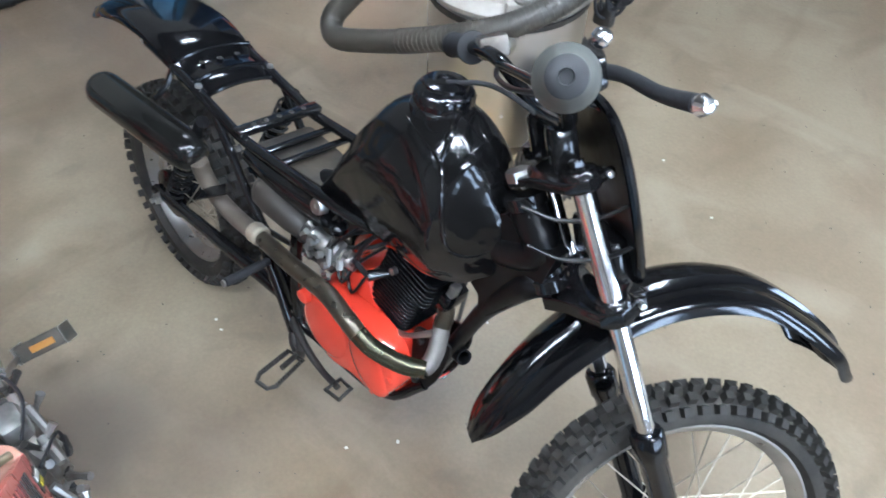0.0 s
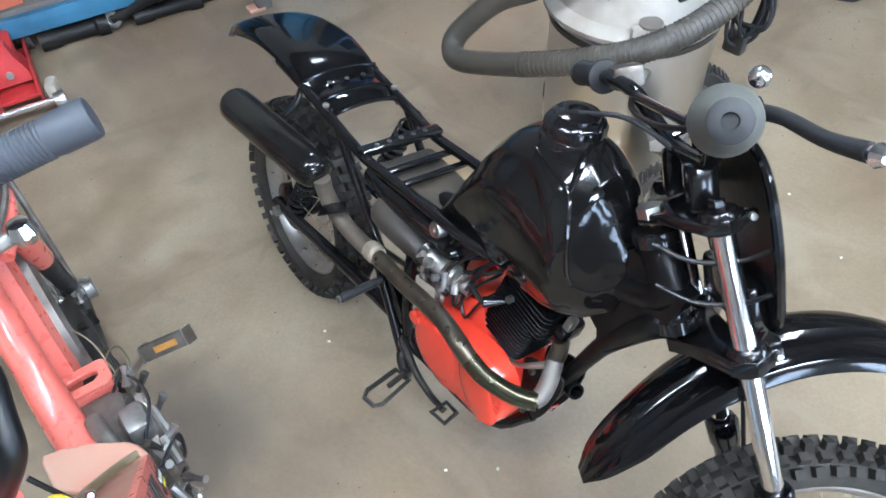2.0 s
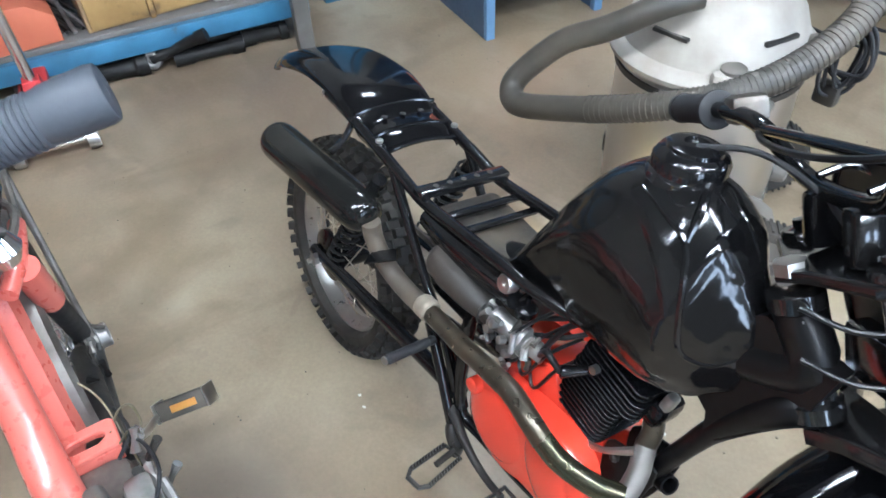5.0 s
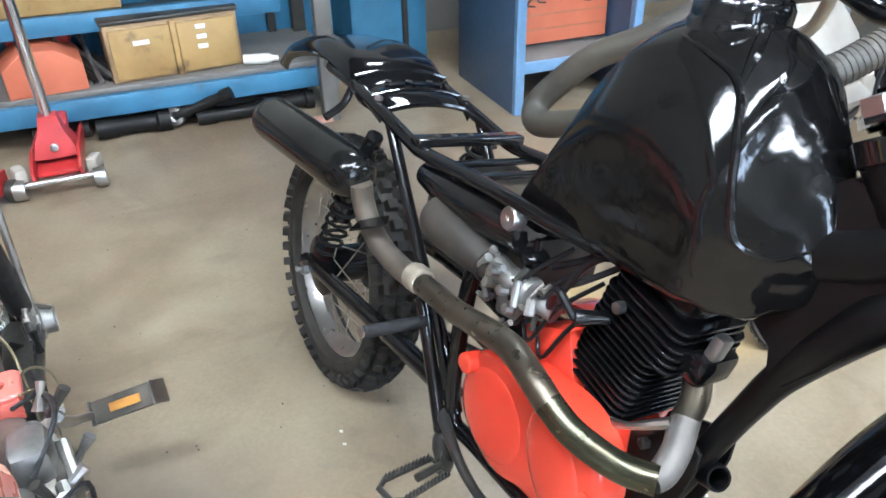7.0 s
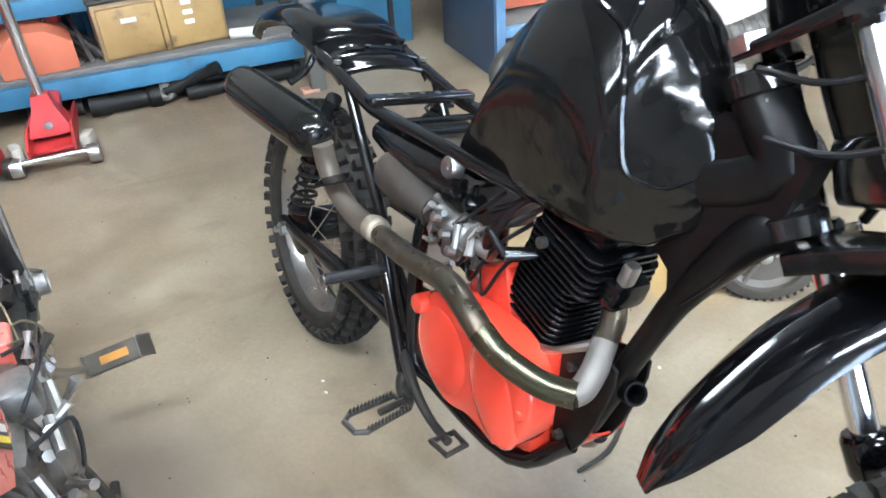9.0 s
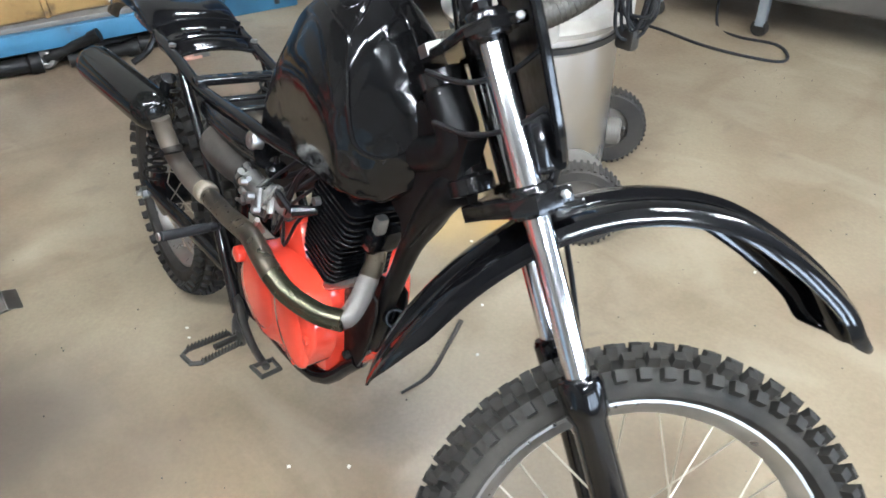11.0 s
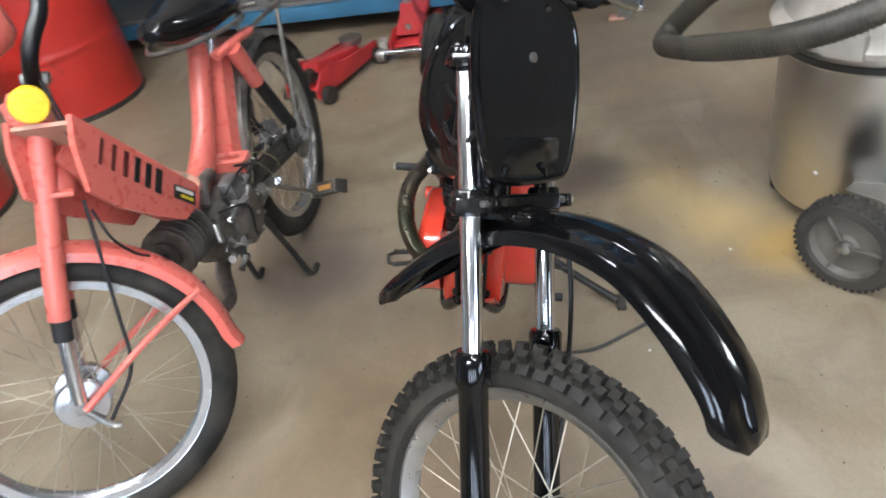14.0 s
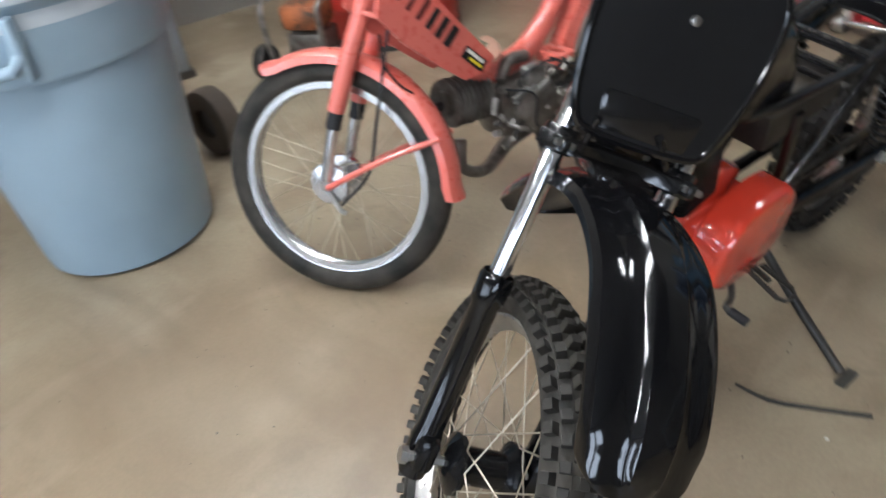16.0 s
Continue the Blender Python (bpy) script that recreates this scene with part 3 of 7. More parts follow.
low = part("lower_clamp", legged(clamp_plate(0.168, 0.019)), SATIN, bike, "black lower fork clamp")
upc = part("upper_clamp", legged(clamp_plate(0.340, 0.012)), SATIN, bike, "scuffed black upper fork clamp")
for holder, z in ((low, 0.178), (upc, 0.346)):
    for s in (-1, 1):
        part("clamp_bolt", legged(lathe([(0.0, -0.014), (0.0045, -0.014), (0.0045, 0.010), (0.0, 0.011)], Matrix.Translation((0.030, s * (HALF + 0.006), z)) @ Matrix.Rotation(radians(90), 4, "X"), 6)), BOLT, holder)
part("steering_nut", legged(lathe([(0.016, 0.345), (0.016, 0.358), (0.0, 0.360)], Matrix.Translation((-0.050, 0, 0)), 6)), BOLT, upc)
head = part("head_tube", legged(lathe([(0.024, 0.196), (0.027, 0.198), (0.027, 0.214), (0.0225, 0.218), (0.0225, 0.308), (0.027, 0.312), (0.027, 0.328), (0.024, 0.330)], Matrix.Translation((-0.050, 0, 0)), 24)), SATIN, bike, "black steering head tube")
for k in range(9):
    part("stamped_mark", legged(box(0.0016, 0.007, 0.0075 if k % 3 else 0.004, Matrix.Translation((-0.0562, -0.0215, 0.226 + k * 0.0095)) @ Matrix.Rotation(radians(-14), 4, "Z"), 0)), BOLT, head)

# front fender: a long curved skin with a raised spine and down-turned sides
FEND = [(-0.216, 0.006, 0.018), (-0.196, 0.033, 0.042), (-0.155, 0.072, 0.054), (-0.085, 0.122, 0.060), (0.0, 0.156, 0.063), (0.085, 0.164, 0.066), (0.170, 0.144, 0.069), (0.235, 0.096, 0.070), (0.288, 0.034, 0.067), (0.304, -0.002, 0.062), (0.312, -0.022, 0.052), (0.315, -0.034, 0.034)]


def fender_skin(stations, drop, crown, n=5):
    """stations: (x, z, half width); the skin hangs by drop at its sides and has a raised spine."""
    line = spline([(x, hw, z) for x, z, hw in stations], n)
    ribs = []
    for i, q in enumerate(line):
        a, b = line[max(i - 1, 0)], line[min(i + 1, len(line) - 1)]
        t = Vector((b.x - a.x, 0, b.z - a.z)).normalized()
        nrm = Vector((-t.z, 0, t.x))
        hw = q.y
        k = hw / 0.06 * min(1.0, 0.12 + 5.0 * min(i, len(line) - 1 - i) / len(line))
        rib = []
        for u, h in ((-1.0, -drop * 1.0), (-1.0, -drop * 0.62), (-0.95, -drop * 0.30), (-0.80, -drop * 0.10), (-0.60, -0.001), (-0.40, 0.0), (-0.34, 0.003), (-0.27, crown), (-0.1, crown * 1.15), (0.1, crown * 1.15), (0.27, crown), (0.34, 0.003), (0.40, 0.0), (0.60, -0.001), (0.80, -drop * 0.10), (0.95, -drop * 0.30), (1.0, -drop * 0.62), (1.0, -drop * 1.0)):
            rib.append(Vector((q.x, u * hw, q.z)) + nrm * (h * min(1.0, k)))
        ribs.append(rib)
    return thicken(loft(ribs, closed=False), 0.0028)


ff = part("front_fender", forked(moved(fender_skin(FEND, 0.025, 0.009), Matrix.Translation((0, -0.005, 0)))), GLOSS, bike, "high gloss black plastic front fender")
part("fender_mount", forked(box(0.075, 0.070, 0.018, Matrix.Translation((0.0, 0, 0.164)), 0.005)), SATIN, ff)

# number plate in front of the fork, with a rolled rim
PLATE = Matrix.Translation((0.0, 0.0, 0.318)) @ Matrix.Rotation(radians(-5), 4, "Y") @ Matrix.Rotation(radians(90), 4, "Y") @ Matrix.Rotation(radians(90), 4, "Z")
outline = [(-0.045, -0.118), (0.045, -0.118), (0.070, -0.098), (0.084, -0.025), (0.087, 0.035), (0.081, 0.085), (0.062, 0.112), (0.030, 0.121), (-0.030, 0.121), (-0.062, 0.112), (-0.081, 0.085), (-0.087, 0.035), (-0.084, -0.025), (-0.070, -0.098)]
oval = [(p.x * 1.26, p.y * 0.93) for p in spline([(x, y, 0) for x, y in outline], 4, True)]
npl = part("number_plate", forked(slab(oval, 0.004, PLATE)), PLATEM, bike, "plain satin black front number plate")
part("plate_rim", forked(tube([PLATE @ Vector((x, y, 0.001)) for x, y in oval], 0.0055, 8, 1, True)), GLOSS, npl, "gloss black raised plate edge")
part("plate_bolt", forked(lathe([(0.006, 0), (0.006, 0.004), (0.0, 0.006)], PLATE @ Matrix.Translation((0.0, 0.035, 0.004)), 12)), BOLT, npl)
for s in (-1, 1):
    part("plate_stay", forked(tube([(0.016, s * 0.04 - 0.02, 0.226), (0.0, s * 0.055, 0.190)], 0.005, 8)), SATIN, npl)
    part("plate_strap", forked(tube([(0.0, s * 0.045 - 0.015, 0.412), (-0.02, s * 0.045, 0.424), (-0.052, s * 0.045, 0.418)], 0.004, 8, 4)), SATIN, npl)

part("lamp_bracket", forked(box(0.034, 0.135, 0.060, Matrix.Translation((-0.004, 0.0, 0.232)), 0.010)), SATIN, npl, "black bracket behind the plate")

# handlebar with grips, levers and perches
bar_line = [(-0.095, 0.300, 0.470), (-0.088, 0.21, 0.474), (-0.070, 0.135, 0.462), (-0.052, 0.075, 0.415), (-0.050, 0.0, 0.405), (-0.052, -0.075, 0.415), (-0.070, -0.135, 0.462), (-0.095, -0.22, 0.490), (-0.118, -0.305, 0.508)]
bar = part("handlebar", forked(tube(bar_line, 0.0098, 12, 6)), SATIN, bike, "scuffed black steel handlebar")
part("crossbrace", forked(tube([(-0.072, 0.128, 0.458), (-0.072, -0.128, 0.458)], 0.006, 10)), SATIN, bar)
for s in (-1, 1):
    part("bar_riser", forked(box(0.034, 0.026, 0.055, Matrix.Translation((-0.050, s * 0.038, 0.378)), 0.006)), SATIN, bar)


def grip_body(a, b, r):
    a, b = Vector(a), Vector(b)
    d = b - a
    n = d.length
    prof = [(r * 0.8, 0), (r * 1.35, 0.001), (r * 1.42, 0.004), (r * 1.3, 0.008), (r * 1.05, 0.011)]
    for k in range(18):
        z = 0.014 + (n - 0.024) * k / 17
        prof += [(r, z), (r * 1.07, z + 0.0022)]
    prof += [(r * 1.15, n - 0.008), (r * 1.18, n - 0.002), (r * 1.0, n), (r * 0.45, n + 0.001), (r * 0.40, n - 0.003), (0, n - 0.003)]
    return lathe(prof, basis(a, d), 24)


gr = part("grip", forked(grip_body((-0.090, -0.20, 0.484), (-0.121, -0.312, 0.510), 0.0138)), GRIP, bar, "worn black rubber throttle grip")
part("grip_flange", forked(lathe([(0.0155, -0.003), (0.0250, 0.0), (0.0275, 0.004), (0.0270, 0.009), (0.0235, 0.020), (0.0190, 0.032), (0.0165, 0.041), (0.0142, 0.042)], basis((-0.106, -0.262, 0.499), Vector((-0.031, -0.112, 0.026))), 28)), FLANGE, gr, "dusty grey rubber grip flange")
part("grip", forked(grip_body((-0.088, 0.205, 0.474), (-0.097, 0.312, 0.470), 0.0165)), GRIP, bar, "worn black rubber handlebar grip")
for s, z0, z1 in ((-1, 0.482, 0.468), (1, 0.474, 0.452)):
    per = part("lever_perch", forked(box(0.042, 0.034, 0.032, Matrix.Translation((-0.066, s * 0.178, z0)), 0.007)), GREASE if s > 0 else SATIN, bar, "greasy cast lever perch")
    part("lever", forked(tube([(-0.048, s * 0.172, z0), (-0.034, s * 0.20, z0 - 0.004), (-0.027, s * 0.255, z1 + 0.001), (-0.021, s * 0.305, z1)], [0.0075, 0.0068, 0.0070, 0.0080], 10, 5)), GRIP if s < 0 else BOLT, per, "dark rubber-sleeved brake lever")
    part("lever_tip", forked(lathe([(0.0, -0.011), (0.006, -0.009), (0.0095, 0.0), (0.006, 0.009), (0.0, 0.011)], basis((-0.020, s * 0.312, z1), (0.2, s, 0)), 14)), CHROME, per, "bright metal lever end")
part("mirror_stub", forked(lathe([(0.0100 * math.cos(a), 0.0098 * math.sin(a)) for a in (math.pi * (k / 12 - 0.5) for k in range(13))], Matrix.Translation((-0.046, -0.185, 0.512)), 20)), CHROME, bar, "round chrome stub")
part("throttle_drum", forked(lathe([(0.017, 0), (0.021, 0.002), (0.021, 0.028), (0.017, 0.03)], basis((-0.083, -0.168, 0.479), (-0.25, -0.95, 0.2)), 18)), SATIN, bar)
# cables from the controls
for line, r in (([(-0.062, 0.160, 0.458), (-0.088, 0.08, 0.452), (-0.094, -0.02, 0.452), (-0.082, -0.10, 0.458), (-0.066, -0.16, 0.470)], 0.0034), ([(0.026, 0.062, 0.165), (0.034, 0.085, 0.05), (0.034, 0.092, -0.12), (0.03, 0.060, -0.25)], 0.0034)):
    part("control_cable", forked(tube(line, r, 8, 8)), CABLE, bike, "thin black control cable")
for z0 in (0.312, 0.262):
    part("control_cable", forked(tube([(-0.105, -0.030, z0 + 0.006), (-0.07, -0.055, z0 - 0.012), (-0.03, -0.080, z0 - 0.010), (-0.002, -0.099, z0 + 0.004)], 0.0028, 8, 6)), CABLE, bike)

# frame: backbone, twin downtubes joined, seat rails
steer_low = FORKL @ Vector((-0.05, 0, 0.205))
steer_top = FORKL @ Vector((-0.05, 0, 0.31))
frame_part = part("main_frame", tube([steer_top, (0.20, 0.0, 0.665), (0.05, 0, 0.60), (-0.12, 0, 0.545), (-0.22, 0, 0.50)], 0.024, 12, 5), FRAMEM, bike, "black tubular steel frame")
part("downtube", tube([steer_low, (0.206, 0.0, 0.617), (0.176, 0.0, 0.568), (0.152, 0.0, 0.520), (0.135, 0.0, 0.472), (0.116, 0, 0.412), (0.104, 0, 0.366), (0.086, 0, 0.312), (0.066, 0, 0.274)], [0.022, 0.021, 0.018, 0.0145, 0.0128, 0.0128, 0.0128, 0.0128, 0.0128], 14, 6), FRAMEM, frame_part)
gus = slab([(0.236, 0.690), (0.226, 0.628), (0.207, 0.594), (0.186, 0.556), (0.164, 0.524), (0.148, 0.522), (0.140, 0.548), (0.10, 0.572), (0.06, 0.62), (0.15, 0.700)], 0.026, Matrix.Translation((0.0, 0.013, 0)) @ Matrix.Rotation(radians(90), 4, "X"))
part("gusset", gus, FRAMEM, frame_part, "welded black steering head gusset")
part("tube_foot", lathe([(0.0, -0.016), (0.0095, -0.016), (0.0095, 0.012), (0.0105, 0.014), (0.0128, 0.014), (0.0135, 0.010), (0.0135, -0.020), (0.0, -0.020)], basis((0.126, 0.004, 0.392), (0.85, -0.30, 0.42)), 18), FRAMEM, frame_part, "open black tube stub on the downtube")
for s in (-1, 1):
    part("mount_plate", slab([(p.x, p.y) for p in spline([(0.126, 0.424, 0), (0.082, 0.418, 0), (0.050, 0.402, 0), (0.054, 0.350, 0), (0.060, 0.296, 0), (0.074, 0.276, 0), (0.098, 0.296, 0), (0.118, 0.350, 0)], 3, True)], 0.004, Matrix.Translation((0, s * 0.023 + 0.002, 0)) @ Matrix.Rotation(radians(90), 4, "X"), 0.001), BLACKG, frame_part, "greasy black engine mount plate")
    for x, z in ((0.070, 0.392), (0.074, 0.300)):
        part("mount_bolt", lathe([(0.0065, 0), (0.0065, 0.006), (0.004, 0.008), (0, 0.008)], basis((x, s * 0.025, z), (0, s, 0)), 6), DARK, frame_part)
for s in (-1, 1):
    y = s * 0.073
    rail = part("seat_rail", tube([(-0.02, s * 0.045, 0.555), (-0.10, s * 0.066, 0.556), (-0.20, y, 0.552), (-0.33, y, 0.538), (-0.37, y, 0.538), (-0.45, y, 0.548), (-0.56, y, 0.560), (-0.665, s * 0.070, 0.562)], 0.0095, 10, 5), SATIN, frame_part, "chipped black seat rail")
    part("rail_end", lathe([(0.006, 0), (0.0095, 0.003), (0.0095, 0.010), (0.006, 0.012)], basis((-0.665, s * 0.070, 0.562), (-1, 0, 0.05)), 10), BOLT, rail)
    part("rail_stay", tube([(-0.44, y, 0.545), (-0.33, s * 0.072, 0.42), (-0.22, s * 0.066, 0.30), (-0.185, s * 0.062, 0.24)], 0.0085, 10, 4), SATIN, frame_part)
    part("shock_body", tube([(-0.44, s * 0.094, 0.525), (-0.52, s * 0.096, 0.37)], [0.012, 0.017], 14), SATIN, frame_part)
    spring = [Vector((-0.452, s * 0.095, 0.505)).lerp(Vector((-0.56, s * 0.096, 0.29)), k / 90) + Vector((math.cos(k * 0.7) * 0.020, math.sin(k * 0.7) * 0.020, 0)) for k in range(91)]
    part("shock_spring", tube(spring, 0.0032, 6), BLACKG, frame_part)
    part("swingarm_leg", tube([(-0.20, s * 0.060, 0.255), (-0.42, s * 0.070, 0.236), (-0.70, s * 0.074, 0.198)], [0.015, 0.014, 0.012], 12, 3), SATIN, frame_part, "black swingarm leg")
    part("axle_nut", lathe([(0.013, 0), (0.013, 0.012), (0.006, 0.014), (0.006, 0.022), (0, 0.022)], basis((-0.668, s * 0.082, 0.198), (0, s, 0)), 6), BOLT, frame_part)
    part("frame_side", tube([(-0.20, s * 0.060, 0.50), (-0.205, s * 0.066, 0.38), (-0.19, s * 0.066, 0.24), (-0.14, s * 0.058, 0.222), (0.03, s * 0.05, 0.236), (0.090, s * 0.02, 0.297)], 0.011, 10, 4), SATIN, frame_part)
part("seat_crossbar", box(0.024, 0.165, 0.012, Matrix.Translation((-0.352, 0, 0.549)), 0.003), SATIN, frame_part, "chipped black crossbar with bolt holes")
for k in range(5):
    part("hole_ring", lathe([(0.0045, 0), (0.0045, 0.0012), (0, 0.0012)], Matrix.Translation((-0.352, -0.05 + k * 0.025, 0.5552)), 10), DARK, frame_part)
part("seat_crossbar", box(0.014, 0.150, 0.006, Matrix.Translation((-0.300, 0, 0.536)), 0.002), SATIN, frame_part)
part("seat_crossbar", box(0.014, 0.150, 0.006, Matrix.Translation((-0.262, 0, 0.534)), 0.002), SATIN, frame_part)
part("airbox", box(0.22, 0.120, 0.070, Matrix.Translation((-0.235, 0.0, 0.488)) @ Matrix.Rotation(radians(3), 4, "Y"), 0.012), TRAY, bike, "dusty black airbox under the seat rails")
part("side_tube", tube([(-0.13, -0.054, 0.522), (-0.20, -0.060, 0.516), (-0.28, -0.062, 0.510), (-0.345, -0.060, 0.506)], [0.026, 0.027, 0.024, 0.017], 16, 4), SATIN, bike, "glossy black tube with an open end")
part("tube_eye", lathe([(0.0, 0), (0.004, 0), (0.004, 0.003), (0.012, 0.004), (0.014, 0.0), (0.014, -0.012)], basis((-0.139, -0.078, 0.540), (0, -1, 0.15)), 20), BOLT, bike)

# rear fender bolted to the rails
RF = [(-0.470, 0.556, 0.074), (-0.500, 0.566, 0.078), (-0.540, 0.568, 0.080), (-0.575, 0.590, 0.082), (-0.640, 0.600, 0.084), (-0.740, 0.592, 0.084), (-0.840, 0.562, 0.082), (-0.900, 0.530, 0.072), (-0.938, 0.508, 0.045)]
line = spline([(x, hw, z) for x, z, hw in RF], 5)
ribs = []
for i, q in enumerate(line):
    hw = q.y
    ribs.append([(q.x, u * hw, q.z + h) for u, h in ((-1.0, -0.026 if q.x < -0.56 else -0.012), (-0.97, -0.018), (-0.86, -0.006), (-0.70, 0.0), (-0.35, 0.004), (0.0, 0.005), (0.35, 0.004), (0.70, 0.0), (0.86, -0.006), (0.97, -0.018), (1.0, -0.026 if q.x < -0.56 else -0.012))])
rf = part("rear_fender", thicken(loft(ribs, closed=False), 0.003), GLOSS, bike, "gloss black rear fender bolted to the seat rails")
for s in (-1, 1):
    part("fender_bolt", lathe([(0.006, 0), (0.006, 0.005), (0, 0.006)], Matrix.Translation((-0.485, s * 0.072, 0.562)), 6), BOLT, rf)
for x, z, w, r in ((-0.470, 0.560, 0.070, 0.0045), (-0.504, 0.571, 0.074, 0.0035), (-0.560, 0.584, 0.076, 0.004)):
    part("fender_lip", tube([(x, w * u, z - 0.010 * u ** 2) for u in (-1, -0.6, -0.2, 0.2, 0.6, 1)], r, 8, 4), GLOSS, rf, "rolled gloss black fender lip")
for k in range(3):
    part("fender_hole", lathe([(0.005, 0), (0.005, 0.0012), (0, 0.0012)], Matrix.Translation((-0.535, -0.035 + 0.035 * k, 0.5745)), 12), DARK, rf)

# fuel tank: flat flanks, a crease running down from the cap to a blunt wedge at the front
TANK = [(-0.202, 0.512, 0.018, 0.014, 0.524, 0.530), (-0.172, 0.506, 0.048, 0.032, 0.556, 0.568), (-0.128, 0.522, 0.065, 0.044, 0.630, 0.648), (-0.088, 0.536, 0.073, 0.050, 0.698, 0.720), (-0.048, 0.545, 0.079, 0.054, 0.740, 0.764), (0.002, 0.550, 0.083, 0.060, 0.750, 0.784), (0.046, 0.553, 0.085, 0.072, 0.728, 0.782), (0.076, 0.558, 0.085, 0.079, 0.696, 0.768), (0.090, 0.563, 0.082, 0.080, 0.676, 0.758), (0.102, 0.562, 0.071, 0.069, 0.664, 0.744), (0.126, 0.568, 0.050, 0.046, 0.654, 0.716), (0.148, 0.588, 0.028, 0.024, 0.648, 0.686), (0.158, 0.602, 0.014, 0.011, 0.640, 0.664)]


def tank_ring(x, z0, hw, yc, zc, z1):
    d, e = zc - z0, z1 - zc
    pts = [(-hw * 0.58, z0), (-hw * 0.80, z0 + d * 0.16), (-hw * 0.93, z0 + d * 0.42), (-hw, z0 + d * 0.70), (-yc - (hw - yc) * 0.22, zc - d * 0.07), (-yc * 0.97, zc + e * 0.08), (-yc * 0.66, zc + e * 0.66), (-yc * 0.28, z1)]
    return [(x, y, z) for y, z in pts] + [(x, -y, z) for y, z in pts[::-1]]


rows_ = [tank_ring(*t) for t in TANK]
dense = []
cols = [spline([r[k] for r in rows_], 6) for k in range(len(rows_[0]))]
for i in range(len(cols[0])):
    ring = []
    for q in spline([c[i] for c in cols], 4, True):
        rough = 0.0016 if q.x > 0.092 else 0.0004
        out = Vector((q.x * 0.3, q.y, q.z - 0.64)).normalized()
        ring.append(q + out * rough * (noise.noise(q * 46) + 0.6 * noise.noise(q * 95)))
    dense.append(ring)
tank = part("fuel_tank", loft(dense), TANKP, bike, "gloss black fuel tank with rough paint", smooth=60)
# pressed ridges: along the side crease, down the nose, and a V below the cap
# round beads traced along the bright crease lines, shaped to catch highlights
skin = BVHTree.FromPolygons([v.co for v in tank.data.vertices], [p.vertices[:] for p in tank.data.polygons])
for line, r in (([(-0.010, -0.046, 0.762), (0.032, -0.055, 0.756), (0.066, -0.057, 0.743), (0.086, -0.066, 0.708), (0.098, -0.070, 0.676), (0.110, -0.064, 0.637), (0.131, -0.044, 0.628), (0.151, -0.020, 0.644)], 0.0038), ([(0.036, 0.002, 0.786), (0.044, -0.016, 0.780), (0.058, -0.038, 0.768), (0.067, -0.056, 0.744)], 0.0052), ([(0.052, 0.008, 0.782), (0.080, 0.002, 0.768), (0.105, 0.007, 0.742), (0.124, 0.006, 0.718)], 0.0026), ([(0.010, -0.040, 0.772), (0.037, -0.046, 0.767), (0.050, -0.030, 0.775)], 0.0018)):
    ridge = []
    for k, q in enumerate(spline(line, 6)):
        at, nrm, face, far = skin.find_nearest(q)
        ridge.append(at + nrm * (0.0006 * noise.noise(q * 60) - 0.0010))
    n = len(ridge)
    part("pressed_ridge", tube(ridge, [r * (0.45 + 0.55 * min(1.0, 4.0 * min(k, n - 1 - k) / n)) for k in range(n)], 8), TANKP, tank, "raised glossy edge pressed into the tank")
cap_m = Matrix.Translation((0.006, 0.0, 0.767)) @ Matrix.Rotation(radians(-3), 4, "Y")
capb = []
for r, z, rib in ((0.046, -0.012, 0), (0.043, 0.010, 0), (0.040, 0.013, 1), (0.040, 0.026, 1), (0.036, 0.033, 1), (0.030, 0.036, 0), (0.029, 0.040, 0), (0.021, 0.043, 0), (0.013, 0.0435, 0), (0.012, 0.040, 0), (0.0001, 0.040, 0)):
    capb.append([cap_m @ Vector((r * (1 + 0.04 * rib * (abs(math.cos(4 * a)) - 0.6)) * math.cos(a), r * (1 + 0.04 * rib * (abs(math.cos(4 * a)) - 0.6)) * math.sin(a), z)) for a in (2 * math.pi * k / 80 for k in range(80))])
part("fuel_cap", loft(capb), SATIN, tank, "ribbed black plastic fuel cap")
part("vent_hose", tube([(0.005, 0.0, 0.806), (0.06, 0.02, 0.824), (0.12, 0.04, 0.81), (0.17, 0.06, 0.775)], 0.0035, 8, 5), GRIP, tank)

# engine
eng = part("engine", box(0.195, 0.115, 0.150, Matrix.Translation((-0.040, 0.0, 0.318)) @ Matrix.Rotation(radians(-8), 4, "Y"), 0.022), ORANGE, bike, "orange painted engine cases")


def cover(outline_pts, depth, side, material, name, label, y0):
    poly = [(p.x, p.y) for p in spline([(x, z, 0) for x, z in outline_pts], 5, True)]
    m = Matrix.Translation((0, side * y0, 0)) @ Matrix.Rotation(radians(90), 4, "X")
    own = bmesh.new()
    c = Vector((sum(p[0] for p in poly) / len(poly), sum(p[1] for p in poly) / len(poly), 0))
    rings = []
    for k, h in ((1.0, 0.0), (1.0, depth * 0.70), (0.975, depth * 0.86), (0.93, depth * 0.96), (0.84, depth), (0.45, depth * 1.02)):
        rings.append([(c.x + (x - c.x) * k, side * (y0 + h), c.y + (z - c.y) * k) for x, z in poly])
    return part(name, loft(rings, bm=own), material, eng, label)


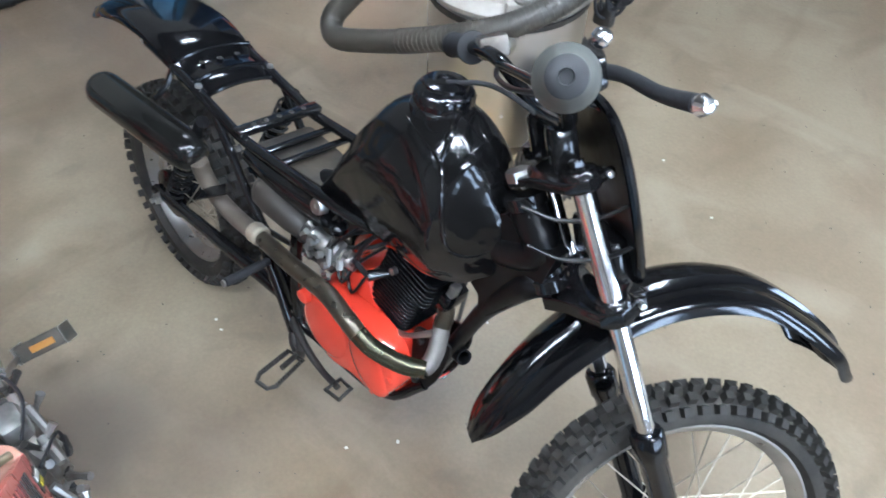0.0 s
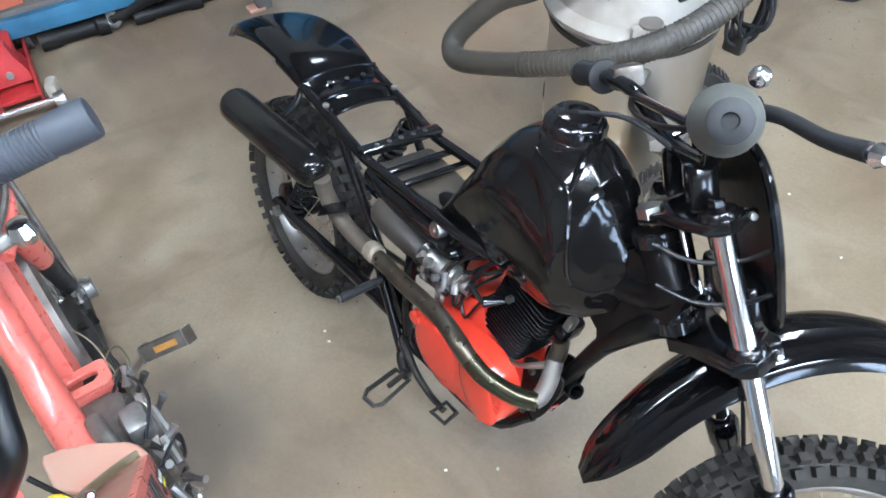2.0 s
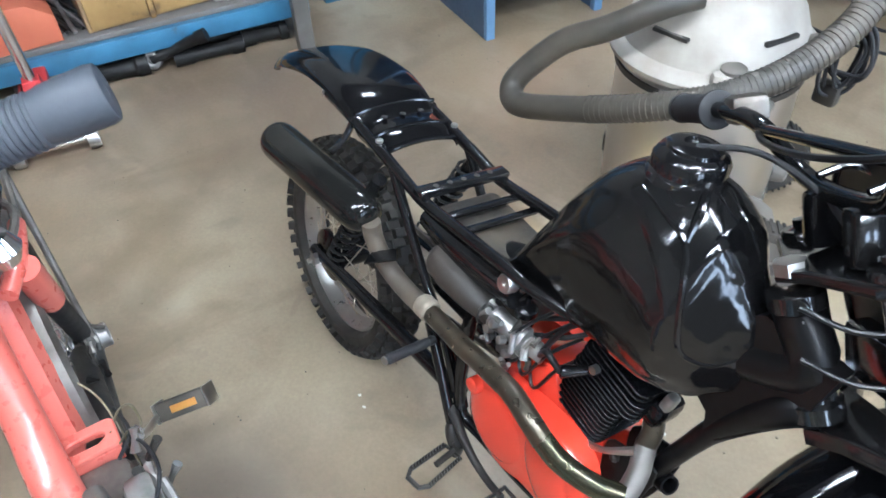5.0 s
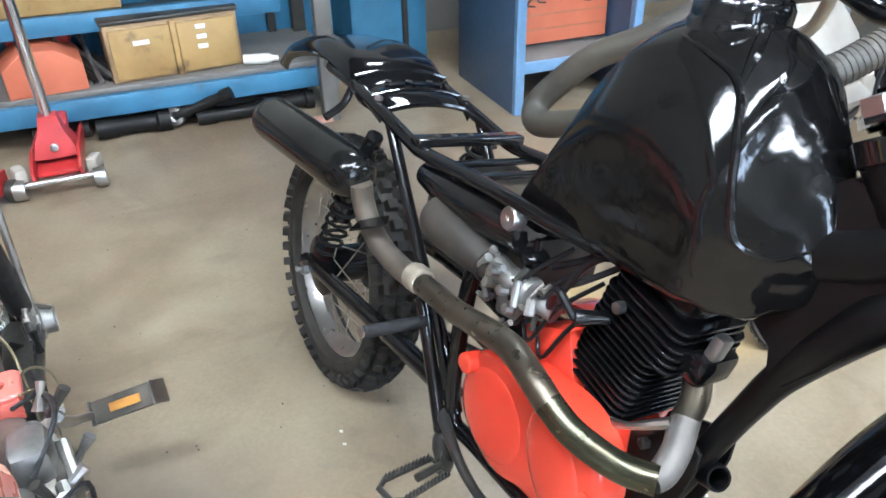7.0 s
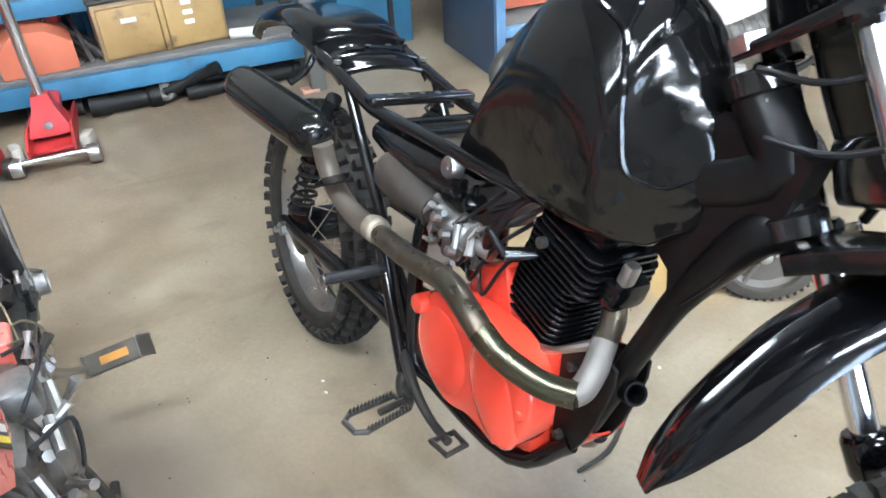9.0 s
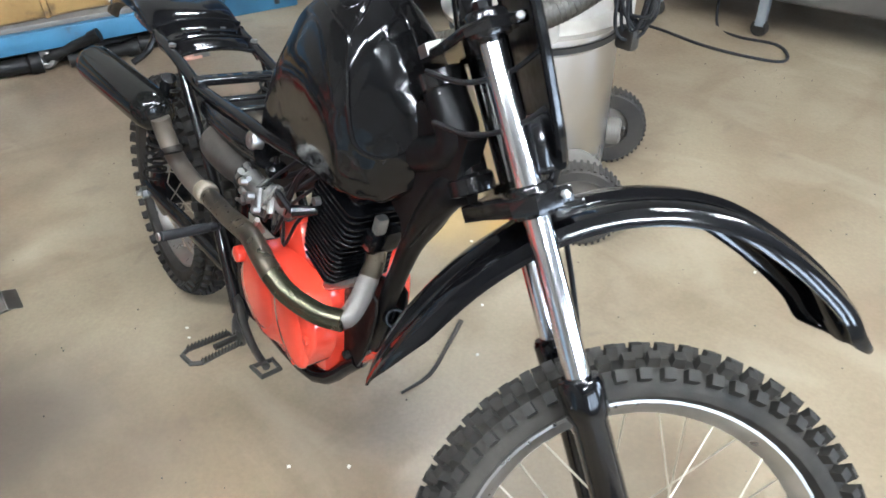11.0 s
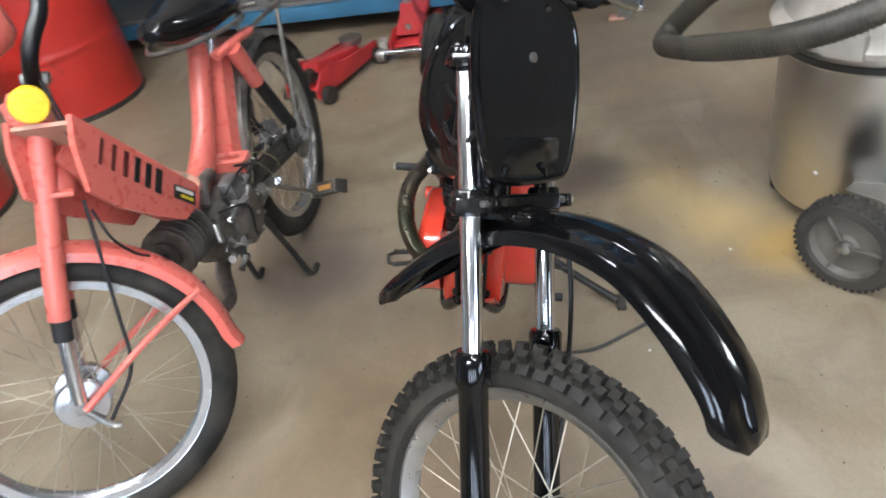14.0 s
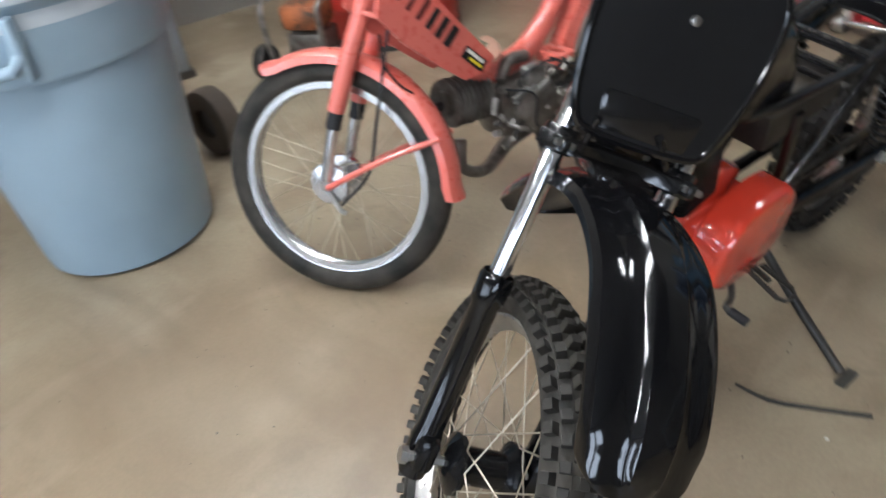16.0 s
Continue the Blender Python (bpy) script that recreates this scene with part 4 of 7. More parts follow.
cover([(-0.150, 0.318), (-0.147, 0.350), (-0.136, 0.374), (-0.112, 0.392), (-0.068, 0.404), (-0.022, 0.412), (0.028, 0.414), (0.068, 0.396), (0.088, 0.350), (0.074, 0.306), (0.050, 0.281), (0.020, 0.280), (-0.012, 0.277), (-0.040, 0.266), (-0.072, 0.260), (-0.116, 0.274), (-0.141, 0.292)], 0.040, -1, ORANGE, "clutch_cover", "glossy orange clutch cover", 0.055)
cover([(-0.146, 0.366), (-0.136, 0.376), (-0.122, 0.372), (-0.120, 0.358), (-0.132, 0.350), (-0.145, 0.354)], 0.020, -1, ORANGE, "cover_ear", "orange bolt ear on the clutch cover", 0.086)


def swell(cx, cz, rx, rz, y0, depth, lean, name, label):
    """A low rounded dome on the right-hand cover."""
    rings = []
    for k in range(9):
        a = k / 8 * math.pi / 2
        r, h = math.cos(a) ** 0.8 if k < 8 else 0.02, math.sin(a) ** 0.7
        rings.append([(cx + r * (rx * math.cos(b) + lean * rz * math.sin(b)), -y0 - depth * h, cz + r * rz * math.sin(b)) for b in (2 * math.pi * q / 40 for q in range(40))])
    return part(name, loft(rings), ORANGE, eng, label, smooth=60)


swell(-0.080, 0.326, 0.062, 0.057, 0.090, 0.010, 0.0, "clutch_bulge", "round orange clutch bulge")
swell(0.026, 0.342, 0.046, 0.058, 0.088, 0.014, -0.35, "crank_bulge", "raised orange crank bulge")
cover([(-0.196, 0.338), (-0.172, 0.394), (-0.098, 0.412), (-0.022, 0.392), (0.016, 0.340), (0.010, 0.276), (-0.036, 0.240), (-0.118, 0.236), (-0.178, 0.268)], 0.062, 1, ORANGE, "magneto_cover", "glossy orange magneto cover", 0.057)
part("upper_case", box(0.085, 0.098, 0.085, Matrix.Translation((-0.060, -0.004, 0.402)) @ Matrix.Rotation(radians(-26), 4, "Y"), 0.012), ORANGE, eng, "orange upper gearbox case")
for x, z, y in ((0.046, 0.294, 0.091), (0.076, 0.350, 0.091)):
    part("cover_bolt", lathe([(0.0065, 0), (0.0065, 0.006), (0.0, 0.007)], basis((x, -y, z), (0, -1, 0)), 8), ORANGE, eng)
guard = [(-0.062, -0.054, 0.054, 0.226), (-0.010, -0.053, 0.053, 0.222), (0.030, -0.048, 0.052, 0.236), (0.062, -0.036, 0.050, 0.262), (0.086, -0.022, 0.046, 0.288), (0.102, -0.008, 0.040, 0.312)]
scoop = spline([(x, y0, z) for x, y0, y1, z in guard], 4)
scoop2 = spline([(x, y1, z) for x, y0, y1, z in guard], 4)
skid = part("skid_plate", thicken(loft([[(p.x, p.y + (q.y - p.y) * k / 8, p.z + 0.007 * abs(k / 4 - 1) ** 2) for k in range(9)] for p, q in zip(scoop, scoop2)], closed=False), 0.003), ORANGE, eng, "thin orange painted sump guard")
part("guard_edge", tube([p + Z * 0.008 for p in scoop], 0.0022, 6), ALU, skid, "bare worn metal edge")
part("engine_mount", tube([(0.038, -0.054, 0.402), (0.066, -0.052, 0.417), (0.096, -0.036, 0.440)], [0.005, 0.004, 0.006], 8, 3), BOLT, eng, "bare metal engine mount bar")
# cylinder with fins, tilted forward
CYL = Matrix.Translation((0.003, 0.0, 0.410)) @ Matrix.Rotation(radians(11.5), 4, "Y")
cyl = part("cylinder", box(0.076, 0.076, 0.150, CYL @ Matrix.Translation((0, 0, 0.040)), 0.016), BLACKM, eng, "black painted finned cylinder")


def fin(sx, sy, t, at):
    """A thin plate with rounded corners."""
    r, pts = 0.014, []
    for cx, cy, a0 in ((1, 1, 0), (-1, 1, 90), (-1, -1, 180), (1, -1, 270)):
        for k in range(4):
            a = radians(a0 + 30 * k)
            pts.append((cx * (sx / 2 - r) + r * math.cos(a), cy * (sy / 2 - r) + r * math.sin(a)))
    return slab(pts, t, at, 0.0008)


for k in range(10):
    part("cooling_fin", fin(0.092, 0.098, 0.0028, CYL @ Matrix.Translation((0.0, 0, 0.001 + k * 0.0084))), BLACKM, cyl)
headp = part("cylinder_head", box(0.094, 0.082, 0.054, CYL @ Matrix.Translation((0.004, 0, 0.108)), 0.014), BLACKM, eng, "black painted cylinder head")
part("rocker_cover", box(0.100, 0.078, 0.026, CYL @ Matrix.Translation((0.0, 0, 0.146)), 0.010), BLACKM, headp)
for s in (-1, 1):
    if s < 0:
        part("valve_cap", lathe([(0.021, 0), (0.021, 0.012), (0.016, 0.016), (0.0, 0.016)], CYL @ Matrix.Translation((s * 0.050, 0.0, 0.138)) @ Matrix.Rotation(radians(s * 60), 4, "Y"), 6), BLACKM, headp)
    for q in (-1, 1):
        part("head_nut", lathe([(0.007, 0), (0.007, 0.012), (0, 0.014)], CYL @ Matrix.Translation((s * 0.036, q * 0.030, 0.156)), 6), BLACKM, headp)
part("exhaust_port", box(0.040, 0.050, 0.036, CYL @ Matrix.Translation((0.062, -0.002, 0.098)), 0.010), BLACKM, headp)
for k in range(6):
    part("head_fin", fin(0.106 if k < 4 else 0.098, 0.100 - 0.004 * (k > 3), 0.003, CYL @ Matrix.Translation((0.010, 0, 0.086 + 0.0088 * k))), BLACKM, headp)
part("head_bolt", lathe([(0.0, 0), (0.006, 0), (0.006, 0.008), (0, 0.009)], CYL @ Matrix.Translation((-0.006, -0.055, 0.112)) @ Matrix.Rotation(radians(90), 4, "X"), 8), BOLT, headp)
part("head_boss", box(0.014, 0.016, 0.026, CYL @ Matrix.Translation((0.072, -0.012, 0.126)), 0.004), ALU, headp, "bare aluminium boss on the head")
pc = CYL @ Vector((-0.035, -0.075, 0.075))
part("spark_plug_cap", tube([CYL @ Vector((-0.02, -0.045, 0.082)), pc], [0.007, 0.009], 12), SATIN, headp)
part("spark_lead", tube([pc, pc + Vector((-0.018, -0.012, 0.022)), (-0.062, -0.064, 0.475), (-0.045, -0.045, 0.53), (0.0, -0.02, 0.57)], 0.0045, 8, 6), CABLE, headp, "black spark plug lead")

# carburettor and intake boot
carb = part("carburettor", lathe([(0.015, -0.030), (0.018, -0.026), (0.015, -0.01), (0.016, 0.018), (0.019, 0.020), (0.019, 0.026), (0.013, 0.030), (0.013, 0.060)], basis((-0.132, -0.070, 0.464), (0.9, 0.25, -0.12)), 20), ALU, bike, "grey cast carburettor")
part("float_bowl", box(0.036, 0.036, 0.028, Matrix.Translation((-0.126, -0.066, 0.440)) @ Matrix.Rotation(0.4, 4, "Z"), 0.008), ALU, carb)
part("carb_top", lathe([(0.014, 0), (0.016, 0.003), (0.016, 0.012), (0.012, 0.017), (0.005, 0.019), (0.004, 0.03), (0, 0.031)], Matrix.Translation((-0.130, -0.050, 0.484)), 18), BLACKM, carb, "black carburettor top cap")
for x, y, z in ((-0.150, -0.085, 0.455), (-0.120, -0.088, 0.462), (-0.152, -0.080, 0.438), (-0.110, -0.084, 0.444), (-0.138, -0.09, 0.476)):
    part("carb_screw", lathe([(0.006, 0), (0.006, 0.010), (0.003, 0.012), (0, 0.012)], basis((x, y, z), (-0.2, -1, 0.2)), 8), BOLT, carb)
for p, q, r in (((-0.150, -0.088, 0.478), (-0.128, -0.092, 0.486), 0.004), ((-0.112, -0.082, 0.478), (-0.104, -0.088, 0.452), 0.0045), ((-0.165, -0.085, 0.448), (-0.142, -0.094, 0.440), 0.004), ((-0.098, -0.07, 0.466), (-0.088, -0.078, 0.448), 0.006), ((-0.12, -0.086, 0.425), (-0.118, -0.074, 0.402), 0.004)):
    part("carb_lever", tube([p, q], r, 8), ALU, carb)
part("carb_spring", tube([Vector((-0.168, -0.09, 0.46)) + Vector((0.006 * math.cos(k * 0.9), 0.010 + k * 0.0009, 0.006 * math.sin(k * 0.9))) for k in range(40)], 0.0014, 5), BOLT, carb)
part("fuel_line", tube([(-0.11, -0.04, 0.49), (-0.07, -0.03, 0.52), (-0.05, -0.02, 0.555)], 0.004, 8, 5), GRIP, carb)
part("fuel_line", tube([(-0.13, -0.05, 0.425), (-0.11, -0.045, 0.46), (-0.06, -0.045, 0.50), (-0.02, -0.03, 0.54)], 0.0035, 8, 6), GRIP, carb)
part("intake_boot", tube([(-0.142, -0.074, 0.472), (-0.164, -0.075, 0.473), (-0.198, -0.076, 0.474), (-0.245, -0.075, 0.476), (-0.278, -0.073, 0.477), (-0.292, -0.072, 0.477)], [0.0175, 0.019, 0.025, 0.030, 0.030, 0.020], 20, 4), BOOT, bike, "dusty black rubber intake boot")
part("boot_clip", tube([basis((-0.160, -0.075, 0.473), (0.99, 0.0, -0.02)) @ Vector((0.0205 * math.cos(a), 0.0205 * math.sin(a), 0)) for a in (2 * math.pi * k / 20 for k in range(20))], 0.0024, 6, 1, True), DARK, bike)

rb_ = random.Random(21)
for k in range(16):
    p = Vector((rb_.uniform(-0.175, -0.085), rb_.uniform(-0.092, -0.05), rb_.uniform(0.405, 0.495)))
    d = Vector((rb_.uniform(-1, 1), rb_.uniform(-1, 0.2), rb_.uniform(-1, 1))).normalized() * rb_.uniform(0.008, 0.022)
    part("carb_fitting", tube([p, p + d * 0.6, p + d], [rb_.uniform(0.003, 0.006), 0.003, rb_.uniform(0.002, 0.005)], 7), (ALU, BOLT, GREASE, DARK)[k % 4], carb)
for k in range(4):
    a = Vector((-0.16 + 0.02 * k, -0.07 + 0.006 * k, 0.455 - 0.01 * k))
    part("thin_hose", tube([a, a + Vector((0.03, -0.012, -0.02)), a + Vector((0.05, 0.0, 0.03)), a + Vector((0.075, 0.03, 0.07))], 0.0026, 7, 5), CABLE, carb)

carb.location = (0.012, 0.0, 0.008)

# exhaust
EX = part("exhaust_header", tube([(0.098, -0.020, 0.441), (0.106, -0.031, 0.433), (0.114, -0.042, 0.424), (0.120, -0.058, 0.410), (0.119, -0.071, 0.405)], 0.0138, 16, 6), ELBOW, bike, "dull grey exhaust elbow")
part("port_pipe", tube([(0.060, -0.002, 0.490), (0.080, -0.004, 0.480), (0.093, -0.010, 0.462), (0.098, -0.021, 0.440)], 0.0134, 16, 6), PIPE, EX, "darker brown pipe at the exhaust port")
part("front_pipe", tube([(0.124, -0.069, 0.407), (0.101, -0.086, 0.405), (0.078, -0.100, 0.409), (0.049, -0.113, 0.417), (0.022, -0.119, 0.428)], 0.0146, 16, 6), PIPEG, EX, "heat-tinted brown and green exhaust pipe")
part("middle_pipe", tube([(0.024, -0.119, 0.427), (-0.006, -0.121, 0.439), (-0.050, -0.117, 0.443), (-0.111, -0.110, 0.427), (-0.17, -0.104, 0.410), (-0.215, -0.100, 0.402), (-0.262, -0.098, 0.395)], 0.0146, 16, 6), PIPE, EX, "browned exhaust pipe over the clutch cover")
part("rear_pipe", tube([(-0.262, -0.098, 0.395), (-0.315, -0.098, 0.388), (-0.360, -0.100, 0.390), (-0.395, -0.106, 0.408), (-0.412, -0.114, 0.440), (-0.414, -0.120, 0.468)], 0.0158, 16, 6), PIPED, EX, "dusty brown exhaust pipe")
part("pipe_collar", lathe([(0.0155, -0.014), (0.0175, -0.012), (0.0190, -0.006), (0.0175, 0.0), (0.0190, 0.006), (0.0175, 0.012), (0.0155, 0.014)], basis((-0.270, -0.098, 0.397), (-1, 0, -0.14)), 18), COLLAR, EX, "pale dusty pipe joint collar")
part("heat_guard", slab([(-0.028, -0.012), (0.028, -0.012), (0.022, 0.014), (-0.020, 0.014)], 0.003, basis((-0.375, -0.118, 0.425), (-0.2, -0.4, 1))), SATIN, EX)
mf = part("muffler", lathe([(0.0, 0.0), (0.018, 0.002), (0.028, 0.010), (0.034, 0.024), (0.0365, 0.042), (0.0365, 0.275), (0.035, 0.292), (0.031, 0.300), (0.015, 0.301), (0.0, 0.297)], basis((-0.415, -0.118, 0.470), (-0.985, -0.10, -0.02)), 32), MUFF, bike, "gloss black cylindrical muffler with dusty top")
part("muffler_strap", tube([(-0.56, -0.118, 0.512), (-0.565, -0.09, 0.53), (-0.57, -0.074, 0.556)], 0.006, 8, 3), SATIN, mf)

# chain side and pegs
def peg(at, out, length, name, label):
    d = Vector(out).normalized()
    a = Vector(at)
    side = d.cross(Z).normalized()
    fr = [a + d * 0.012 - side * 0.016, a + d * 0.012 + side * 0.016, a + d * length * 0.86 + side * 0.020, a + d * length + side * 0.012, a + d * length - side * 0.012, a + d * length * 0.86 - side * 0.020]
    ob = part(name, tube(fr, 0.0042, 8, 1, True), DARK, bike, label)
    for k in range(12):
        t = (k + 0.5) / 12
        for s in (-1, 1):
            q = a + d * (0.014 + (length - 0.026) * t) + side * s * (0.017 + 0.003 * t)
            part("peg_tooth", lathe([(0.0042, 0), (0.0, 0.009)], Matrix.Translation(q + Z * 0.002), 4), DARK, ob)
    part("peg_bar", tube([a + d * 0.0, a + d * length * 0.5], 0.0055, 8), DARK, ob)
    part("peg_hinge", lathe([(0.0, -0.016), (0.010, -0.016), (0.010, 0.016), (0.0, 0.016)], basis(a, (0.2, 0, 1)), 12), DARK, ob)
    return ob


peg((-0.150, -0.090, 0.194), (0.22, -1, 0.0), 0.098, "footpeg", "serrated black folding footpeg")
part("peg_bracket", tube([(-0.195, -0.060, 0.23), (-0.180, -0.080, 0.20), (-0.150, -0.092, 0.194)], [0.012, 0.013, 0.012], 10, 3), DARK, bike)
peg((-0.178, 0.090, 0.192), (0.22, 1, 0.0), 0.098, "footpeg", "serrated black folding footpeg")
bp = part("brake_pedal", tube([(-0.195, -0.078, 0.236), (-0.13, -0.092, 0.224), (-0.08, -0.096, 0.216), (-0.030, -0.100, 0.224)], [0.009, 0.007, 0.006, 0.006], 10, 4), DARK, bike, "black rear brake pedal with toothed tip")
part("pedal_tip", tube([(-0.040, -0.086, 0.226), (-0.010, -0.088, 0.232), (-0.004, -0.118, 0.232), (-0.037, -0.120, 0.226)], 0.0042, 8, 1, True), DARK, bp)
pp = part("passenger_peg", lathe([(0.006, 0), (0.0072, 0.004), (0.0072, 0.010), (0.0062, 0.012), (0.0080, 0.016), (0.0080, 0.090), (0.005, 0.093), (0, 0.093)], basis((-0.250, -0.090, 0.345), (0.10, -1, 0.06)), 14), GRIP, bike, "rubber-sleeved passenger footpeg")
part("peg_end", lathe([(0.0065, 0), (0.0065, 0.003), (0, 0.004)], basis((-0.241, -0.183, 0.3506), (0.10, -1, 0.06)), 12), BOLT, pp)
part("brake_rod", tube([(-0.20, -0.074, 0.27), (-0.235, -0.086, 0.36), (-0.262, -0.09, 0.40)], 0.0055, 8), GLOSS, bike, "thin black brake rod")
part("engine_strut", tube([(-0.28, -0.082, 0.36), (-0.235, -0.084, 0.30), (-0.185, -0.082, 0.215)], 0.009, 10), SATIN, bike)
st = part("side_stand", tube([(-0.215, 0.080, 0.215), (-0.222, 0.18, 0.130), (-0.216, 0.305, 0.050)], 0.0085, 10, 3), DARK, bike, "grey side stand swung out to the floor")
part("stand_foot", box(0.05, 0.022, 0.008, Matrix.Translation((-0.216, 0.318, 0.0445)) @ Matrix.Rotation(LEAN, 4, "X"), 0.003), DARK, st)
part("gear_lever", tube([(-0.10, 0.085, 0.235), (-0.07, 0.12, 0.205), (-0.05, 0.125, 0.195), (-0.048, 0.150, 0.195)], 0.006, 8, 3), DARK, bike)
part("lever_rubber", lathe([(0.0085, 0), (0.0085, 0.035), (0, 0.036)], basis((-0.048, 0.135, 0.195), (0, 1, 0)), 12), GRIP, bike)
part("chain_guard", tube([(-0.22, 0.06, 0.31), (-0.40, 0.066, 0.31), (-0.60, 0.07, 0.285)], 0.010, 8, 3), SATIN, bike)
part("rear_sprocket", lathe([(0.04, -0.002), (0.082, -0.002), (0.085, 0.0), (0.082, 0.002), (0.04, 0.002)], Matrix.Translation((-0.668, 0.062, 0.198)) @ Matrix.Rotation(radians(90), 4, "X"), 40), DARK, bike)
part("drive_chain", tube([(-0.12, 0.062, 0.335), (-0.66, 0.062, 0.300), (-0.735, 0.062, 0.26), (-0.75, 0.062, 0.215), (-0.735, 0.062, 0.17), (-0.66, 0.062, 0.130), (-0.12, 0.062, 0.275), (-0.10, 0.062, 0.305)], 0.006, 6, 5, True), DARK, bike, "greasy drive chain")

# ---- the red moped, parked with its wheel turned ----
PEDM = mat("dusty_pedal_rubber", (0.045, 0.040, 0.033), 0.7, col2=(0.10, 0.088, 0.070), amount=0.8, scale=24, bump=0.25)
MOPED = Matrix.Translation((0.045, -0.695, -0.014)) @ Matrix.Rotation(radians(-6.9), 4, "Z")
moped = thing("moped", "faded red moped with pedals, striped side panel and spoked wheels", "moped", MOPED)
MF = Matrix.Translation((0.110, -0.124, 0.260)) @ Matrix.Rotation(radians(-56), 4, "Z") @ Matrix.Rotation(radians(15), 4, "X")


def plain_tyre(R, w, m, tr):
    prof = []
    for k in range(17):
        a = -0.62 * math.pi + k / 16 * 1.24 * math.pi
        prof.append((R - tr + tr * math.cos(a), w * 0.5 * math.sin(a)))
    prof += [(R - tr * 1.8, w * 0.22), (R - tr * 1.8, -w * 0.22), prof[0]]
    bm = lathe(prof, m @ Matrix.Rotation(radians(-90), 4, "X"), 64)
    return bm


def moped_wheel(name, m, label):
    R, w, tr = 0.272, 0.056, 0.031
    rr = R - tr * 1.7
    rim = part(name, rim_ring(rr, w * 0.62, m), RIM, moped, label)
    part("tyre", plain_tyre(R, w, m, tr), RUBBER, rim, "worn black road tyre")
    for s in (-1, 1):
        part("rim_band", lathe([(rr - 0.014, s * 0.0165), (rr + 0.007, s * 0.0175), (rr + 0.007, s * 0.0155), (rr - 0.014, s * 0.0145), (rr - 0.014, s * 0.0165)], m @ Matrix.Rotation(radians(-90), 4, "X"), 64), RIM, rim)
    rot = m @ Matrix.Rotation(radians(-90), 4, "X")
    part("hub", lathe([(0.008, -0.045), (0.046, -0.042), (0.050, -0.034), (0.050, -0.016), (0.026, -0.010), (0.022, 0.02), (0.036, 0.026), (0.036, 0.032), (0.008, 0.036)], rot, 26), RIM, rim, "pale cast drum hub")
    spokes(rim, rr - 0.010, 0.036, 0.026, m, 36, SPOKE, 0.0010)
    return rim


moped_wheel("front_wheel", MF, "spoked front wheel with a wide bright rim")
moped_wheel("rear_wheel", Matrix.Translation((-0.775, 0, 0.276)), "spoked rear wheel with a dull rim")


def mf(bm):
    return moved(bm, MF)


for s in (-1, 1):
    y = s * 0.058
    leg = part("fork_leg", mf(tube([(-0.040, y, 0.165), (-0.085, y, 0.285), (-0.115, y, 0.360), (-0.160, y, 0.475)], 0.019, 16, 1)), RED, moped, "faded red fork leg")
    part("slider", mf(tube([(0.0, y, 0.012), (-0.036, y, 0.150)], 0.0125, 14)), CHROME, leg, "chrome lower fork slider")
    part("slider_seal", mf(tube([(-0.030, y, 0.128), (-0.043, y, 0.172)], 0.0165, 14)), GRIP, leg)
    part("axle_lug", mf(box(0.030, 0.014, 0.036, Matrix.Translation((0.002, s * 0.052, 0.004)), 0.006)), ALU, leg)
part("fork_cover", mf(loft([[(-0.130 + c * 0.045, q * 0.052, z) for c, q in ((-0.2, -1), (0.6, -1), (1.0, -0.6), (1.1, 0), (1.0, 0.6), (0.6, 1), (-0.2, 1), (-0.35, 0))] for z in (0.372,)] + [[(-0.130 - (z - 0.372) * 0.32 + c * w2, q * w3, z) for c, q in ((-0.2, -1), (0.6, -1), (1.0, -0.6), (1.1, 0), (1.0, 0.6), (0.6, 1), (-0.2, 1), (-0.35, 0))] for z, w2, w3 in ((0.40, 0.050, 0.056), (0.46, 0.052, 0.058), (0.51, 0.052, 0.058), (0.525, 0.045, 0.05))])), RED, moped, "red pressed fork shroud")
part("fork_bridge", mf(box(0.075, 0.150, 0.010, Matrix.Translation((-0.122, 0, 0.362)) @ Matrix.Rotation(radians(-17), 4, "Y"), 0.004)), RED, moped)
# fender with stays
arc = []
for k in range(23):
    a = radians(60 + k * (186 - 60) / 22)
    r = 0.286 + (0.010 if k in (0, 22) else 0)
    arc.append((r * math.cos(a), r * math.sin(a)))
ribs = [[(x * (1 - h / 0.29), u * 0.040, z * (1 - h / 0.29)) for u, h in ((-1, 0.026), (-0.96, 0.010), (-0.7, 0.002), (0, -0.004), (0.7, 0.002), (0.96, 0.010), (1, 0.026))] for x, z in arc]
fen = part("front_fender", mf(thicken(loft(ribs, closed=False), 0.002)), RED, moped, "faded red curved front fender")
for s in (-1, 1):
    part("fender_stay", mf(tube([(-0.004, s * 0.064, -0.004), (-0.14, s * 0.054, 0.062), (-0.262, s * 0.042, 0.108)], [0.007, 0.0065, 0.006], 8, 3)), RED, fen, "red fender stay")
part("hub_plate", mf(lathe([(0.010, 0.034), (0.044, 0.034), (0.048, 0.040), (0.044, 0.046), (0.016, 0.050), (0.010, 0.058), (0.0, 0.058)], Matrix.Rotation(radians(-90), 4, "X"), 24)), RIM, moped, "pale cast brake plate")
part("brake_arm", mf(tube([(0.0, 0.050, -0.012), (-0.022, 0.054, -0.052), (-0.04, 0.056, -0.062)], 0.006, 8, 3)), ALU, moped)
part("brake_cable", mf(tube([(-0.03, 0.055, -0.045), (-0.10, 0.05, 0.03), (-0.125, 0.045, 0.14), (-0.16, 0.03, 0.33)], 0.0035, 8, 6)), GRIP, moped)
RP = basis((-0.006, -0.004, 0.772), (0.68, 0.70, 0.22))
